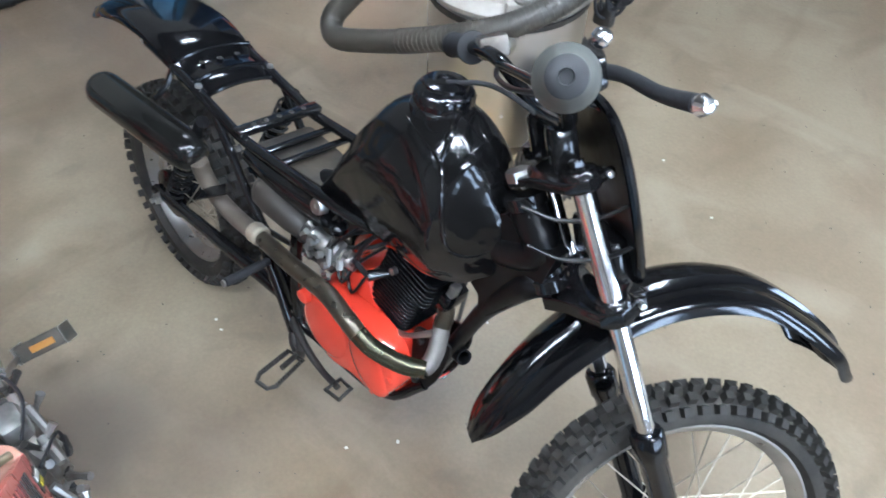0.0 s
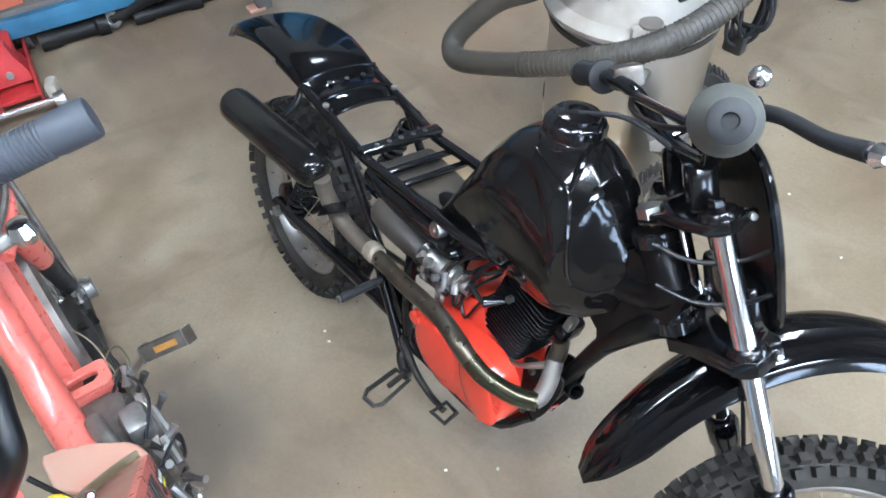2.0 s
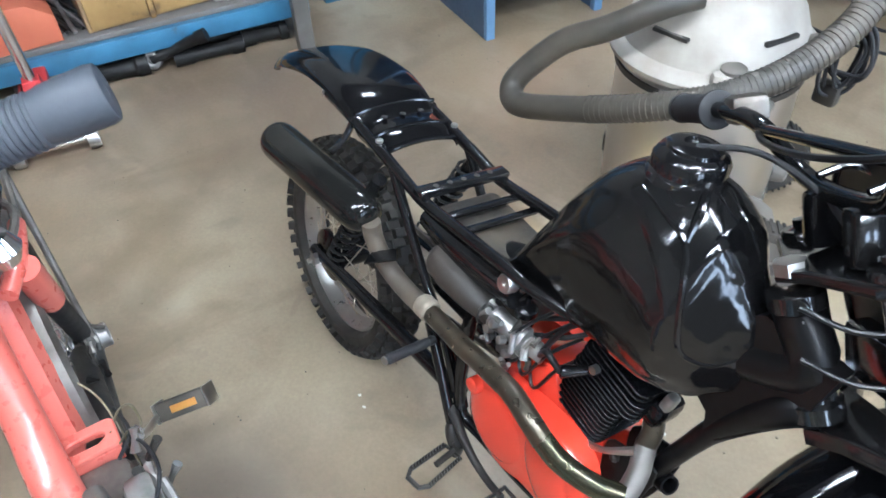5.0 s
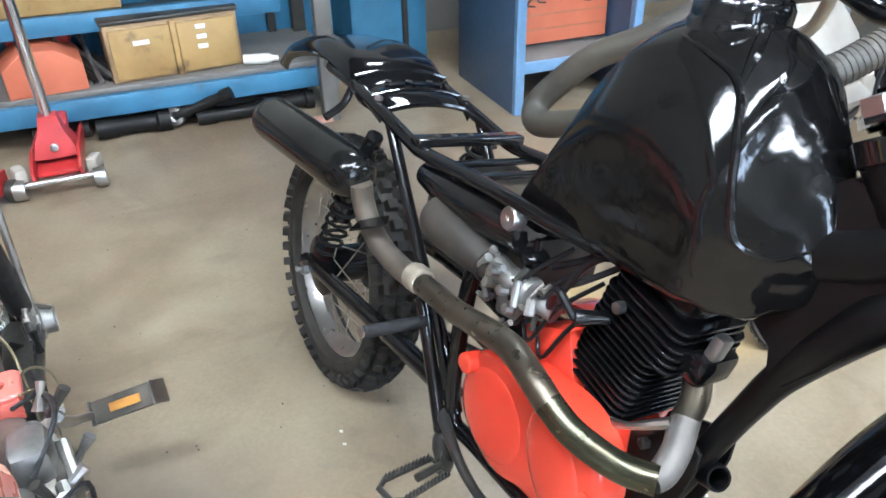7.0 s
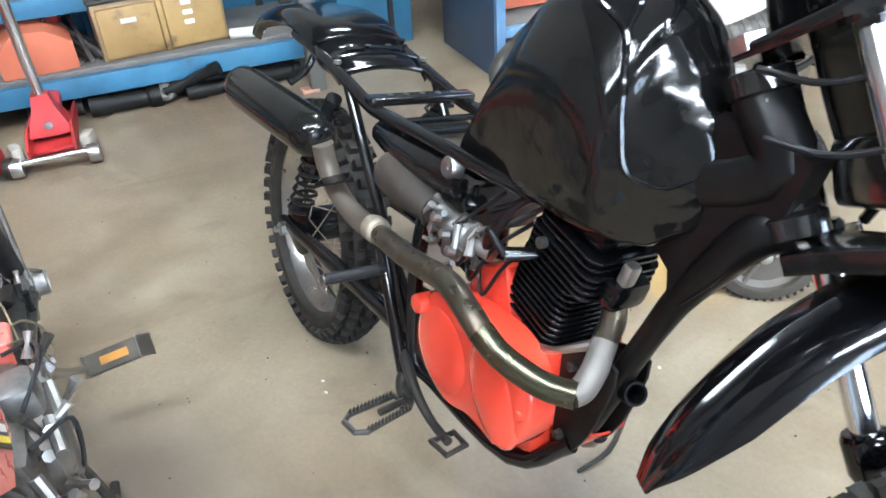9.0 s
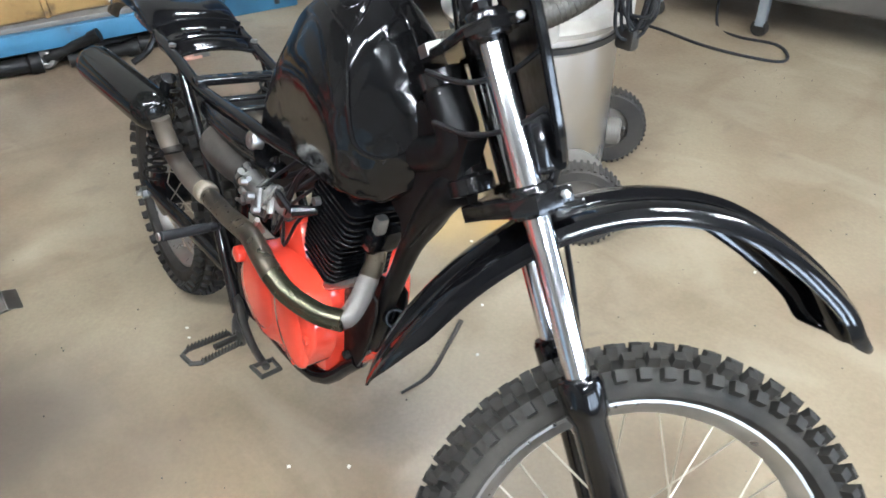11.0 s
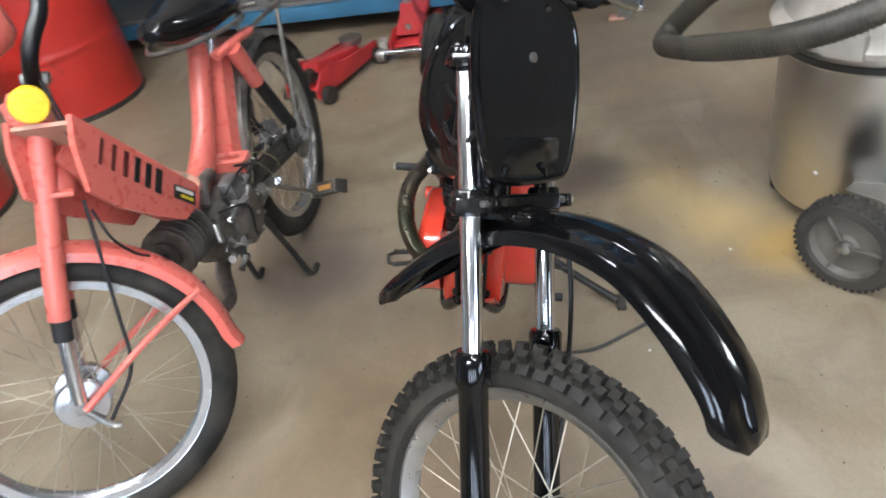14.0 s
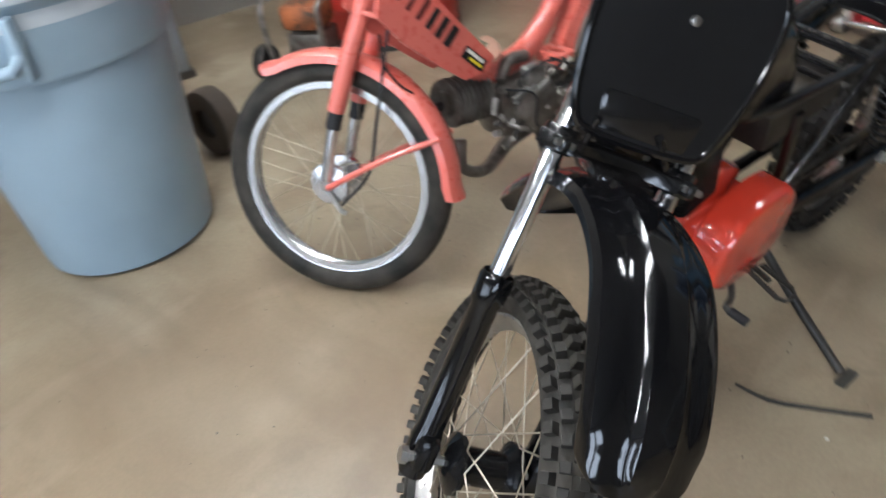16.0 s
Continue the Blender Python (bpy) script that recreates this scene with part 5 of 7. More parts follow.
part("side_reflector", lathe([(0.020, 0.0), (0.027, 0.002), (0.029, 0.006), (0.027, 0.012), (0.0, 0.016)], RP, 28), YELLOW, moped, "round yellow side reflector")
part("reflector_arm", tube([RP @ Vector((0, 0, 0)), RP @ Vector((0, 0, -0.05))], 0.006, 8), DARK, moped)
hl = part("headlamp", mf(lathe([(0.0, -0.065), (0.030, -0.062), (0.046, -0.045), (0.054, -0.015), (0.056, 0.020), (0.052, 0.024)], basis((-0.120, -0.030, 0.630), (0.97, 0.0, -0.12)), 28)), RED, moped, "red headlamp shell")
part("lamp_rim", mf(lathe([(0.050, 0.020), (0.060, 0.020), (0.060, 0.032), (0.050, 0.034)], basis((-0.120, -0.030, 0.630), (0.97, 0.0, -0.12)), 28)), CHROME, hl)
part("lamp_glass", mf(lathe([(0.052, 0.026), (0.04, 0.036), (0.0, 0.042)], basis((-0.120, -0.030, 0.630), (0.97, 0.0, -0.12)), 28)), LENS, hl)
# handlebar: twin risers and swept bar
part("bar_stem", tube([(-0.082, -0.050, 0.728), (-0.060, -0.022, 0.782), (-0.050, 0.004, 0.828), (-0.068, 0.012, 0.852), (-0.105, 0.019, 0.882), (-0.150, 0.010, 0.930), (-0.183, -0.032, 0.975)], 0.0128, 14, 5), CABLE, moped, "dark bent handlebar stem tube")
part("stem_clamp", mf(box(0.06, 0.085, 0.022, Matrix.Translation((-0.180, 0, 0.532)) @ Matrix.Rotation(radians(-17), 4, "Y") @ Matrix.Diagonal((0.7, 0.75, 0.9, 1)), 0.006)), ALU, moped, "bright cast stem clamp")
MI = MOPED.inverted()
g0, g1 = MI @ Vector((-0.022, -0.504, 1.049)), MI @ Vector((-0.058, -0.630, 1.026))
gd = (g0 - g1).normalized()
top = MF @ Vector((-0.24, 0.0, 0.735))
mbar = part("handlebar", tube([top - gd * 0.10, top, top.lerp(g1, 0.55) - gd * 0.05, g1 - gd * 0.05, g1, g0 - gd * 0.02], 0.011, 12, 5), SATIN, moped, "dark tubular moped handlebar")
n_ = (g0 - g1).length
prof = [(0.010, 0), (0.0165, 0.001), (0.0165, 0.008), (0.0145, 0.010)]
for k in range(26):
    z = 0.012 + (n_ - 0.046) * k / 26
    prof += [(0.0141, z), (0.0150, z + 0.0010), (0.0150, z + 0.0024), (0.0141, z + 0.0032)]
prof += [(0.0146, n_ - 0.030), (0.0152, n_ - 0.028), (0.0158, n_ - 0.004), (0.0148, n_), (0.0135, n_ + 0.0006), (0.002, n_ + 0.0006), (0.0, n_ - 0.001)]
part("grip", lathe(prof, basis(g1, gd), 26), MGRIP, mbar, "dusty ribbed black rubber grip")
lv = part("lever_perch", lathe([(0.014, 0), (0.019, 0.003), (0.019, 0.020), (0.014, 0.024)], basis(g1 - gd * 0.026, gd), 18), ALU, mbar, "dull cast lever perch")
ball = MI @ Vector((-0.030, -0.582, 0.985))
part("lever", tube([g1 - gd * 0.02 + Vector((0, 0, -0.016)), ball - gd * 0.05, ball], 0.006, 10, 3), ALU, lv)
part("lever_ball", lathe([(0.0, -0.0115), (0.0075, -0.009), (0.0115, 0.0), (0.0075, 0.009), (0.0, 0.0115)], Matrix.Translation(ball), 18), CHROME, lv, "chrome lever ball")
# frame
part("head_tube", tube([(-0.018, -0.045, 0.610), (-0.062, -0.072, 0.760)], 0.026, 16), RED, moped)
part("main_tube", tube([(-0.04, -0.04, 0.68), (-0.12, -0.01, 0.54), (-0.22, 0, 0.43), (-0.30, -0.015, 0.405), (-0.38, -0.026, 0.408), (-0.435, -0.030, 0.435), (-0.485, -0.030, 0.478), (-0.600, -0.030, 0.620)], [0.03, 0.03, 0.03, 0.030, 0.029, 0.027, 0.025, 0.024], 18, 6), RED, moped, "faded red step-through main tube")
for s in (-1, 1):
    y = s * 0.050
    poly = [(0.002, 0.752), (0.028, 0.712), (0.048, 0.643), (0.0, 0.578), (-0.081, 0.502), (-0.140, 0.452), (-0.210, 0.452), (-0.222, 0.478), (-0.106, 0.620)]
    pan = part("side_panel", slab(poly, 0.012, Matrix.Translation((0, y + (0.012 if s > 0 else 0.0), 0)) @ Matrix.Rotation(radians(90), 4, "X"), 0.004), RED, moped, "faded red side panel with dark stripes")
    edge0, edge1 = Vector((0.002, 0, 0.752)), Vector((-0.222, 0, 0.478))
    along = (edge1 - edge0).normalized()
    down = Vector((along.z * -1, 0, along.x))
    for k in range(6):
        c = edge0.lerp(edge1, 0.20 + 0.088 * k) + down * 0.034
        wdt = 0.007 + 0.0022 * k
        face = Matrix((along, Vector((0, 1, 0)), down)).transposed().to_4x4()
        part("stripe", box(wdt, 0.0016, 0.044, Matrix.Translation((c.x, y + s * 0.0128, c.z)) @ face, 0), DECALB if k < 3 else DECAL, pan, smooth=0)
    c = Vector((-0.168, y + s * 0.0132, 0.490))
    rotd = Matrix.Translation(c) @ Matrix.Rotation(radians(-46), 4, "Y")
    part("badge", box(0.070, 0.0014, 0.026, rotd, 0), DECAL, pan, "black badge with pale and yellow bars", smooth=0)
    part("badge_bar", box(0.056, 0.0014, 0.007, rotd @ Matrix.Translation((0.002, s * 0.0012, 0.006)), 0), DECALW, pan, smooth=0)
    part("badge_bar", box(0.042, 0.0014, 0.006, rotd @ Matrix.Translation((-0.006, s * 0.0012, -0.005)), 0), DECALY, pan, smooth=0)
part("panel_top", slab([(0.0, -0.050), (0.0, 0.050), (-0.325, 0.056), (-0.345, 0.030), (-0.350, -0.030), (-0.325, -0.056)], 0.008, Matrix.Translation((0.002, 0, 0.742)) @ Matrix.Rotation(radians(-50), 4, "Y") @ Matrix.Translation((0, 0, -0.006)), 0.003), DUSTED, moped, "dusty faded panel top")
part("panel_ledge", slab([(-0.312, -0.056), (-0.306, -0.030), (-0.290, 0.004), (-0.262, 0.044), (-0.248, 0.055), (-0.228, 0.061), (-0.160, 0.061), (-0.200, 0.0), (-0.250, -0.057), (-0.300, -0.061)], 0.010, Matrix.Translation((0, 0, 0.462)), 0.004), DUSTED, moped, "dusty faded rear ledge of the side panels")
slot_m = Matrix.Translation((-0.455, 0.015, 0.398))
rings = []
for z, grow in ((-0.006, 0.0), (0.004, 0.0), (0.006, -0.002)):
    rings.append(([((0.026 + grow) * max(-1, min(1, 1.35 * math.cos(a))), (0.043 + grow) * max(-1, min(1, 1.25 * math.sin(a))), z) for a in (2 * math.pi * k / 32 for k in range(32))], [((0.0095 - grow) * max(-1, min(1, 1.2 * math.cos(a))), (0.027 - grow) * math.sin(a), z) for a in (2 * math.pi * k / 32 for k in range(32))]))
part("slot_bracket", moved(loft([q[0] for q in rings] + [q[1] for q in rings[::-1]] + [rings[0][0]], caps=False), slot_m), RED, moped, "red bracket with a rounded slot")
part("bracket_flange", box(0.006, 0.080, 0.026, slot_m @ Matrix.Translation((0.024, 0, -0.014)), 0.002), RED, moped)
part("rear_pillar", loft([[(x + dx, dy - 0.012, z) for dx, dy in ((0.035, -0.022), (0.035, 0.022), (0.0, 0.032), (-0.030, 0.022), (-0.030, -0.022), (0.0, -0.032))] for x, z in ((-0.505, 0.372), (-0.540, 0.43), (-0.600, 0.52), (-0.650, 0.60))]), RED, moped, "dusty red pressed rear pillar")
part("seat_post", tube([(-0.59, 0, 0.59), (-0.61, 0, 0.64)], 0.014, 12), CHROME, moped)
part("crank_bolt", lathe([(0.010, -0.012), (0.010, 0.0), (0.0155, 0.001), (0.0155, 0.010), (0.012, 0.013), (0.009, 0.013), (0.009, 0.018), (0.0, 0.019)], basis((-0.527, 0.062, 0.284), (-0.4, 0.8, 0.3)), 6), RIM, moped, "bright crank bolt")
seat = part("saddle", loft([[(x + 0.0, hw * math.cos(a) - 0.045, z + h * math.sin(a)) for a in (2 * math.pi * k / 20 for k in range(20))] for x, hw, z, h in ((-0.455, 0.015, 0.698, 0.012), (-0.475, 0.040, 0.696, 0.028), (-0.53, 0.062, 0.682, 0.038), (-0.60, 0.092, 0.676, 0.042), (-0.68, 0.110, 0.676, 0.046), (-0.74, 0.098, 0.680, 0.042), (-0.765, 0.05, 0.680, 0.022))]), SATIN, moped, "black vinyl saddle")
part("saddle_rim", tube([(-0.45, -0.045, 0.662), (-0.53, 0.017, 0.650), (-0.68, 0.061, 0.640), (-0.75, -0.045, 0.640), (-0.68, -0.151, 0.640), (-0.53, -0.107, 0.650)], 0.006, 8, 6, True), GREASE, seat)
for s in (-1, 1):
    part("seat_stay", tube([(-0.56, s * 0.02, 0.600), (-0.62, s * 0.045, 0.606), (-0.70, s * 0.055, 0.60)], 0.012, 10, 3), RED, moped)
    sh = part("shock", tube([(-0.604, s * 0.046, 0.598), (-0.655, s * 0.048, 0.490)], 0.020, 14), RED, moped, "red and black rear shock")
    part("shock_spring", tube([(-0.650, s * 0.048, 0.500), (-0.758, s * 0.050, 0.315)], 0.0165, 12), GRIP, sh)
    part("swingarm", tube([(-0.40, s * 0.045, 0.33), (-0.755, s * 0.058, 0.265)], 0.012, 10), DARK, moped)
    part("carrier_rail", tube([(-0.66, s * 0.055, 0.60), (-0.78, s * 0.06, 0.60), (-0.93, s * 0.055, 0.585), (-0.96, s * 0.02, 0.583)], 0.006, 8, 4), GREASE, moped)
    part("carrier_strut", tube([(-0.90, s * 0.057, 0.588), (-0.765, s * 0.062, 0.29)], 0.006, 8), GREASE, moped)
arc2 = [(0.285 * math.cos(radians(5 + k * 8)) - 0.775, 0.285 * math.sin(radians(5 + k * 8)) + 0.276) for k in range(20)]
ribs = [[(x, u * 0.038, z - h) for u, h in ((-1, 0.022), (-0.8, 0.004), (0, 0), (0.8, 0.004), (1, 0.022))] for x, z in arc2]
part("rear_fender", thicken(loft(ribs, closed=False), 0.002), GREASE, moped, "grimy bare rear fender")
# drive unit
me_ = part("engine", box(0.20, 0.105, 0.125, Matrix.Translation((-0.335, 0.01, 0.325)), 0.025), GREASE, moped, "greasy grey moped engine")
MC = Matrix.Translation((-0.222, 0.0, 0.372)) @ Matrix.Rotation(radians(82), 4, "Y")
part("barrel", lathe([(0.030, -0.05), (0.030, 0.11)], MC, 18), GREASE, me_)
for k in range(8):
    part("cooling_fin", lathe([(0.028, -0.0018), (0.056 - 0.001 * (k % 3), -0.0012), (0.056 - 0.001 * (k % 3), 0.0012), (0.028, 0.0018), (0.028, -0.0018)], MC @ Matrix.Translation((0, 0, 0.0 + k * 0.0140)), 16), GREASE, me_)
part("plug_cap", tube([MC @ Vector((0, 0, 0.11)), MC @ Vector((0.0, 0.01, 0.15))], 0.010, 10), GRIP, me_)
part("crankcase", lathe([(0.02, -0.01), (0.060, 0.0), (0.066, 0.012), (0.064, 0.030), (0.050, 0.042), (0.0, 0.046)], basis((-0.335, 0.045, 0.322), (0.0, 1, 0.0)), 26), GREASE, me_)
part("belt_cover", tube([(-0.36, 0.045, 0.345), (-0.52, 0.040, 0.325), (-0.74, 0.036, 0.285)], [0.026, 0.020, 0.018], 16, 4), DARK, me_, "dark greasy drive cover")
part("rear_pulley", lathe([(0.02, 0), (0.058, 0.004), (0.060, 0.010), (0.034, 0.014), (0.028, 0.018), (0.028, 0.022), (0.022, 0.024), (0.022, 0.040), (0.018, 0.042), (0.016, 0.036), (0.0, 0.036)], basis((-0.780, 0.046, 0.268), (0, 1, 0)), 26), ALU, me_, "dull cast rear pulley hub")
part("carburettor", box(0.055, 0.04, 0.05, Matrix.Translation((-0.335, 0.060, 0.395)), 0.012), ALU, me_)
part("intake_tube", tube([(-0.26, 0.03, 0.40), (-0.30, 0.02, 0.43), (-0.36, 0.01, 0.42)], 0.014, 12, 4), GREASE, me_)
for k, (a, b) in enumerate((((-0.30, 0.08, 0.38), (-0.25, 0.085, 0.37)), ((-0.36, 0.085, 0.38), (-0.31, 0.09, 0.365)), ((-0.27, 0.075, 0.29), (-0.31, 0.08, 0.28)), ((-0.22, 0.06, 0.38), (-0.20, 0.07, 0.35)))):
    part("engine_lug", tube([a, b], 0.007, 8), ALU, me_)
part("exhaust", tube([(-0.14, 0.02, 0.30), (-0.13, 0.03, 0.235), (-0.20, 0.03, 0.20), (-0.36, -0.05, 0.19), (-0.62, -0.07, 0.20)], [0.013, 0.013, 0.014, 0.02, 0.03], 12, 5), GREASE, me_)
rb_ = random.Random(5)
for k in range(34):
    p = Vector((rb_.uniform(-0.43, -0.20), rb_.uniform(0.05, 0.085), rb_.uniform(0.27, 0.40)))
    d = Vector((rb_.uniform(-1, 1), rb_.uniform(-0.2, 0.6), rb_.uniform(-1, 1))).normalized() * rb_.uniform(0.012, 0.045)
    part("engine_fitting", tube([p, p + d * 0.55, p + d], [rb_.uniform(0.004, 0.009), rb_.uniform(0.003, 0.006), rb_.uniform(0.004, 0.009)], 7), (ALU, GREASE, DARK, BOLT)[k % 4], me_)
part("kick_lever", tube([(-0.36, 0.075, 0.31), (-0.375, 0.070, 0.285), (-0.410, 0.072, 0.279)], [0.007, 0.005, 0.0045], 8, 3), BOLT, me_, "bare metal kick lever")
for line in ([(-0.30, 0.06, 0.40), (-0.34, 0.09, 0.43), (-0.42, 0.08, 0.40), (-0.46, 0.06, 0.35)], [(-0.25, 0.06, 0.39), (-0.30, 0.10, 0.37), (-0.31, 0.09, 0.29), (-0.36, 0.07, 0.26)], [(-0.40, 0.05, 0.41), (-0.46, 0.07, 0.38), (-0.53, 0.06, 0.36)]):
    part("engine_cable", tube(line, 0.0028, 7, 5), GRIP, me_)
crank = part("pedal_crank", tube([(-0.440, 0.055, 0.318), (-0.465, 0.062, 0.306), (-0.50, 0.058, 0.298), (-0.525, 0.056, 0.290)], [0.016, 0.014, 0.012, 0.012], 10, 3), ALU, moped, "bare metal pedal crank")
part("crank_axle", lathe([(0.016, 0), (0.016, 0.022), (0.0, 0.024)], basis((-0.440, 0.052, 0.318), (0, 1, 0)), 16), BOLT, crank)
part("pedal_spindle", tube([(-0.520, 0.056, 0.286), (-0.560, 0.080, 0.240), (-0.636, 0.102, 0.176), (-0.60, 0.19, 0.214)], [0.010, 0.007, 0.006, 0.005], 10), BOLT, crank)
PED = Matrix.Translation((-0.616, 0.146, 0.196)) @ Matrix.Rotation(radians(-25), 4, "Z") @ Matrix.Rotation(radians(20), 4, "X") @ Matrix.Rotation(radians(-38), 4, "Y")
ped = part("pedal", box(0.018, 0.098, 0.034, PED, 0.004), PEDM, moped, "grey rubber block pedal with amber reflector")
part("pedal_reflector", box(0.003, 0.050, 0.013, PED @ Matrix.Translation((0.0100, 0.006, 0.0)), 0.001), AMBER, ped, "amber pedal reflector")
part("pedal_block", box(0.014, 0.098, 0.026, PED @ Matrix.Translation((-0.019, 0, 0.0)), 0.004), PEDM, ped)
for q in (-1, 1):
    part("pedal_plate", box(0.040, 0.003, 0.036, PED @ Matrix.Translation((-0.008, q * 0.0505, 0.0)), 0.001), BOLT, ped, "thin bare pedal end plate")
for s in (-1, 1):
    part("centre_stand", tube([(-0.42, s * 0.05, 0.27), (-0.47, s * 0.065, 0.12), (-0.505, s * 0.075, 0.012), (-0.55, s * 0.08, 0.004)], 0.008, 8, 3), DARK, moped, "dark centre stand leg")
for line in ([(-0.03, 0.010, 0.76), (-0.002, 0.035, 0.70), (0.004, 0.045, 0.64), (-0.03, 0.050, 0.585)], [(-0.05, 0.0, 0.79), (-0.015, 0.03, 0.73), (0.012, 0.040, 0.66), (0.0, 0.048, 0.60), (-0.05, 0.05, 0.55)], [(0.03, 0.03, 0.60), (0.045, 0.05, 0.55), (0.02, 0.055, 0.50), (-0.01, 0.052, 0.47)]):
    part("control_cable", tube(line, 0.0026, 8, 7), CABLE, moped)
for p in ((0.010, 0.045, 0.68), (0.002, 0.050, 0.64), (-0.005, 0.045, 0.60)):
    part("wire_joint", box(0.016, 0.012, 0.020, Matrix.Translation(p) @ Matrix.Rotation(0.6, 4, "Y"), 0.003), GREASE, moped)
# an old hose across the tube and panel, and thin wires round the pedal crank
OLIVE = mat("yellowed_hose_plastic", (0.16, 0.135, 0.075), 0.45, col2=(0.10, 0.085, 0.05), amount=0.6, scale=20, bump=0.05)
old = part("old_hose", tube([(-0.215, 0.052, 0.500), (-0.205, 0.030, 0.512), (-0.175, 0.008, 0.548), (-0.140, -0.004, 0.592), (-0.118, 0.004, 0.618)], 0.0058, 10, 6), OLIVE, moped, "yellowed hose lying over the panel")
part("hose_tip", lathe([(0.0062, 0), (0.0062, 0.012), (0.004, 0.016), (0.0, 0.016)], basis((-0.116, 0.005, 0.620), (0.6, 0.25, 0.75)), 10), CHROME, old, "bright metal hose end")
for line in ([(-0.452, 0.050, 0.404), (-0.500, 0.066, 0.384), (-0.540, 0.080, 0.340), (-0.540, 0.082, 0.300), (-0.528, 0.076, 0.284)], [(-0.430, 0.056, 0.402), (-0.466, 0.070, 0.376), (-0.498, 0.076, 0.330), (-0.520, 0.074, 0.296)], [(-0.585, -0.02, 0.44), (-0.560, 0.020, 0.432), (-0.520, 0.050, 0.412), (-0.470, 0.060, 0.385), (-0.42, 0.065, 0.35)]):
    part("bare_wire", tube(line, 0.0017, 7, 6), OLIVE, moped)

rb_ = random.Random(8)
for k in range(14):
    p = Vector((rb_.uniform(-0.80, -0.60), rb_.uniform(0.040, 0.066), rb_.uniform(0.27, 0.34)))
    d = Vector((rb_.uniform(-1, 1), rb_.uniform(-0.1, 0.4), rb_.uniform(-0.5, 0.8))).normalized() * rb_.uniform(0.015, 0.05)
    part("drive_fitting", tube([p, p + d * 0.5, p + d], [rb_.uniform(0.003, 0.008), rb_.uniform(0.003, 0.006), rb_.uniform(0.002, 0.006)], 7), (DARK, GREASE, BLACKG)[k % 3], moped)

# ---- shop vacuum ----
FZ = -0.02
VC = Vector((-0.443, 0.816, FZ))
vac = thing("shop_vacuum", "dented stainless shop vacuum with big dusty wheels and a grey lid", "vacuum cleaner", Matrix.Translation(VC))
drum = part("drum", lathe([(0.0, 0.045), (0.188, 0.045), (0.197, 0.050), (0.199, 0.062), (0.198, 0.09), (0.201, 0.095), (0.201, 0.40), (0.205, 0.405), (0.205, 0.418), (0.200, 0.423), (0.200, 0.455)], Matrix(), 48), STEEL, vac, "brushed stainless steel drum")
part("band", lathe([(0.203, 0.405), (0.207, 0.407), (0.207, 0.420), (0.203, 0.422), (0.203, 0.405)], Matrix(), 48), DARK, drum)
part("hole_plug", lathe([(0.005, 0), (0.005, 0.002), (0, 0.002)], basis(Vector((0.12, -0.162, 0.16)), (0.6, -0.8, 0)), 10), PAPER, drum)
lid = part("lid", lathe([(0.200, 0.440), (0.222, 0.445), (0.226, 0.458), (0.216, 0.470), (0.200, 0.478), (0.190, 0.50), (0.172, 0.545), (0.150, 0.575), (0.130, 0.60), (0.125, 0.66), (0.110, 0.69), (0.0, 0.70)], Matrix(), 44), VACLID, vac, "dirty grey plastic motor lid")
for a in (-46, 20, 140):
    c = Vector((math.cos(radians(a)), math.sin(radians(a)), 0))
    part("lid_clip", box(0.03, 0.085, 0.055, Matrix.Translation(c * 0.214 + Vector((0, 0, 0.468))) @ Matrix.Rotation(radians(a), 4, "Z"), 0.01), VACLID, lid)
    part("clip_button", lathe([(0.026, 0.0), (0.026, 0.006), (0.020, 0.010), (0.0, 0.010)], Matrix.Translation(c * 0.205 + Vector((0, 0, 0.494))), 20), VACRIM, lid, "grey round clip button")
for a in (-88, -14):
    c = Vector((math.cos(radians(a)), math.sin(radians(a)), 0))
    part("lid_slot", box(0.012, 0.085, 0.010, Matrix.Translation(c * 0.176 + Vector((0, 0, 0.532))) @ Matrix.Rotation(radians(a), 4, "Z"), 0.003), DARK, lid)
AX = Vector((-0.64, 0.77, 0)).normalized()
FWD = Vector((0.77, 0.64, 0))
for k, at in enumerate((Vector((0.306, -0.166, 0.104)), Vector((0.111, 0.184, 0.104)))):
    s = -1 if k == 0 else 1
    wm = basis(at, AX * s, (0, 0, 1))
    wh = part("wheel", lathe([(0.060, -0.018), (0.098, -0.022), (0.104, -0.014), (0.104, 0.014), (0.098, 0.022), (0.078, 0.024), (0.074, 0.016), (0.074, -0.012), (0.060, -0.018)], wm, 40), VACTYRE, vac, "dusty ribbed rubber wheel")
    part("wheel_disc", lathe([(0.010, 0.012), (0.020, 0.014), (0.024, 0.004), (0.066, 0.002), (0.076, 0.018), (0.076, 0.0), (0.010, -0.012)], wm, 32), VACRIM, wh, "grey plastic wheel centre")
    part("wheel_hub", lathe([(0.013, 0.0), (0.013, 0.022), (0.006, 0.026), (0.0, 0.026)], wm, 14), BOLT, wh)
    for j in range(3):
        a = radians(35 + 120 * j)
        part("wheel_rib", box(0.056, 0.007, 0.010, wm @ Matrix.Rotation(a, 4, "Z") @ Matrix.Translation((0.045, 0, 0.012)), 0.002), VACRIM, wh)
    for j in range(44):
        a = 2 * math.pi * j / 44
        part("tread_rib", box(0.004, 0.006, 0.040, wm @ Matrix.Rotation(a, 4, "Z") @ Matrix.Translation((0.1045, 0, 0)), 0), VACTYRE, wh, smooth=0)
part("axle", tube([Vector((0.306, -0.166, 0.104)), Vector((0.111, 0.184, 0.104))], 0.008, 10), BOLT, vac)
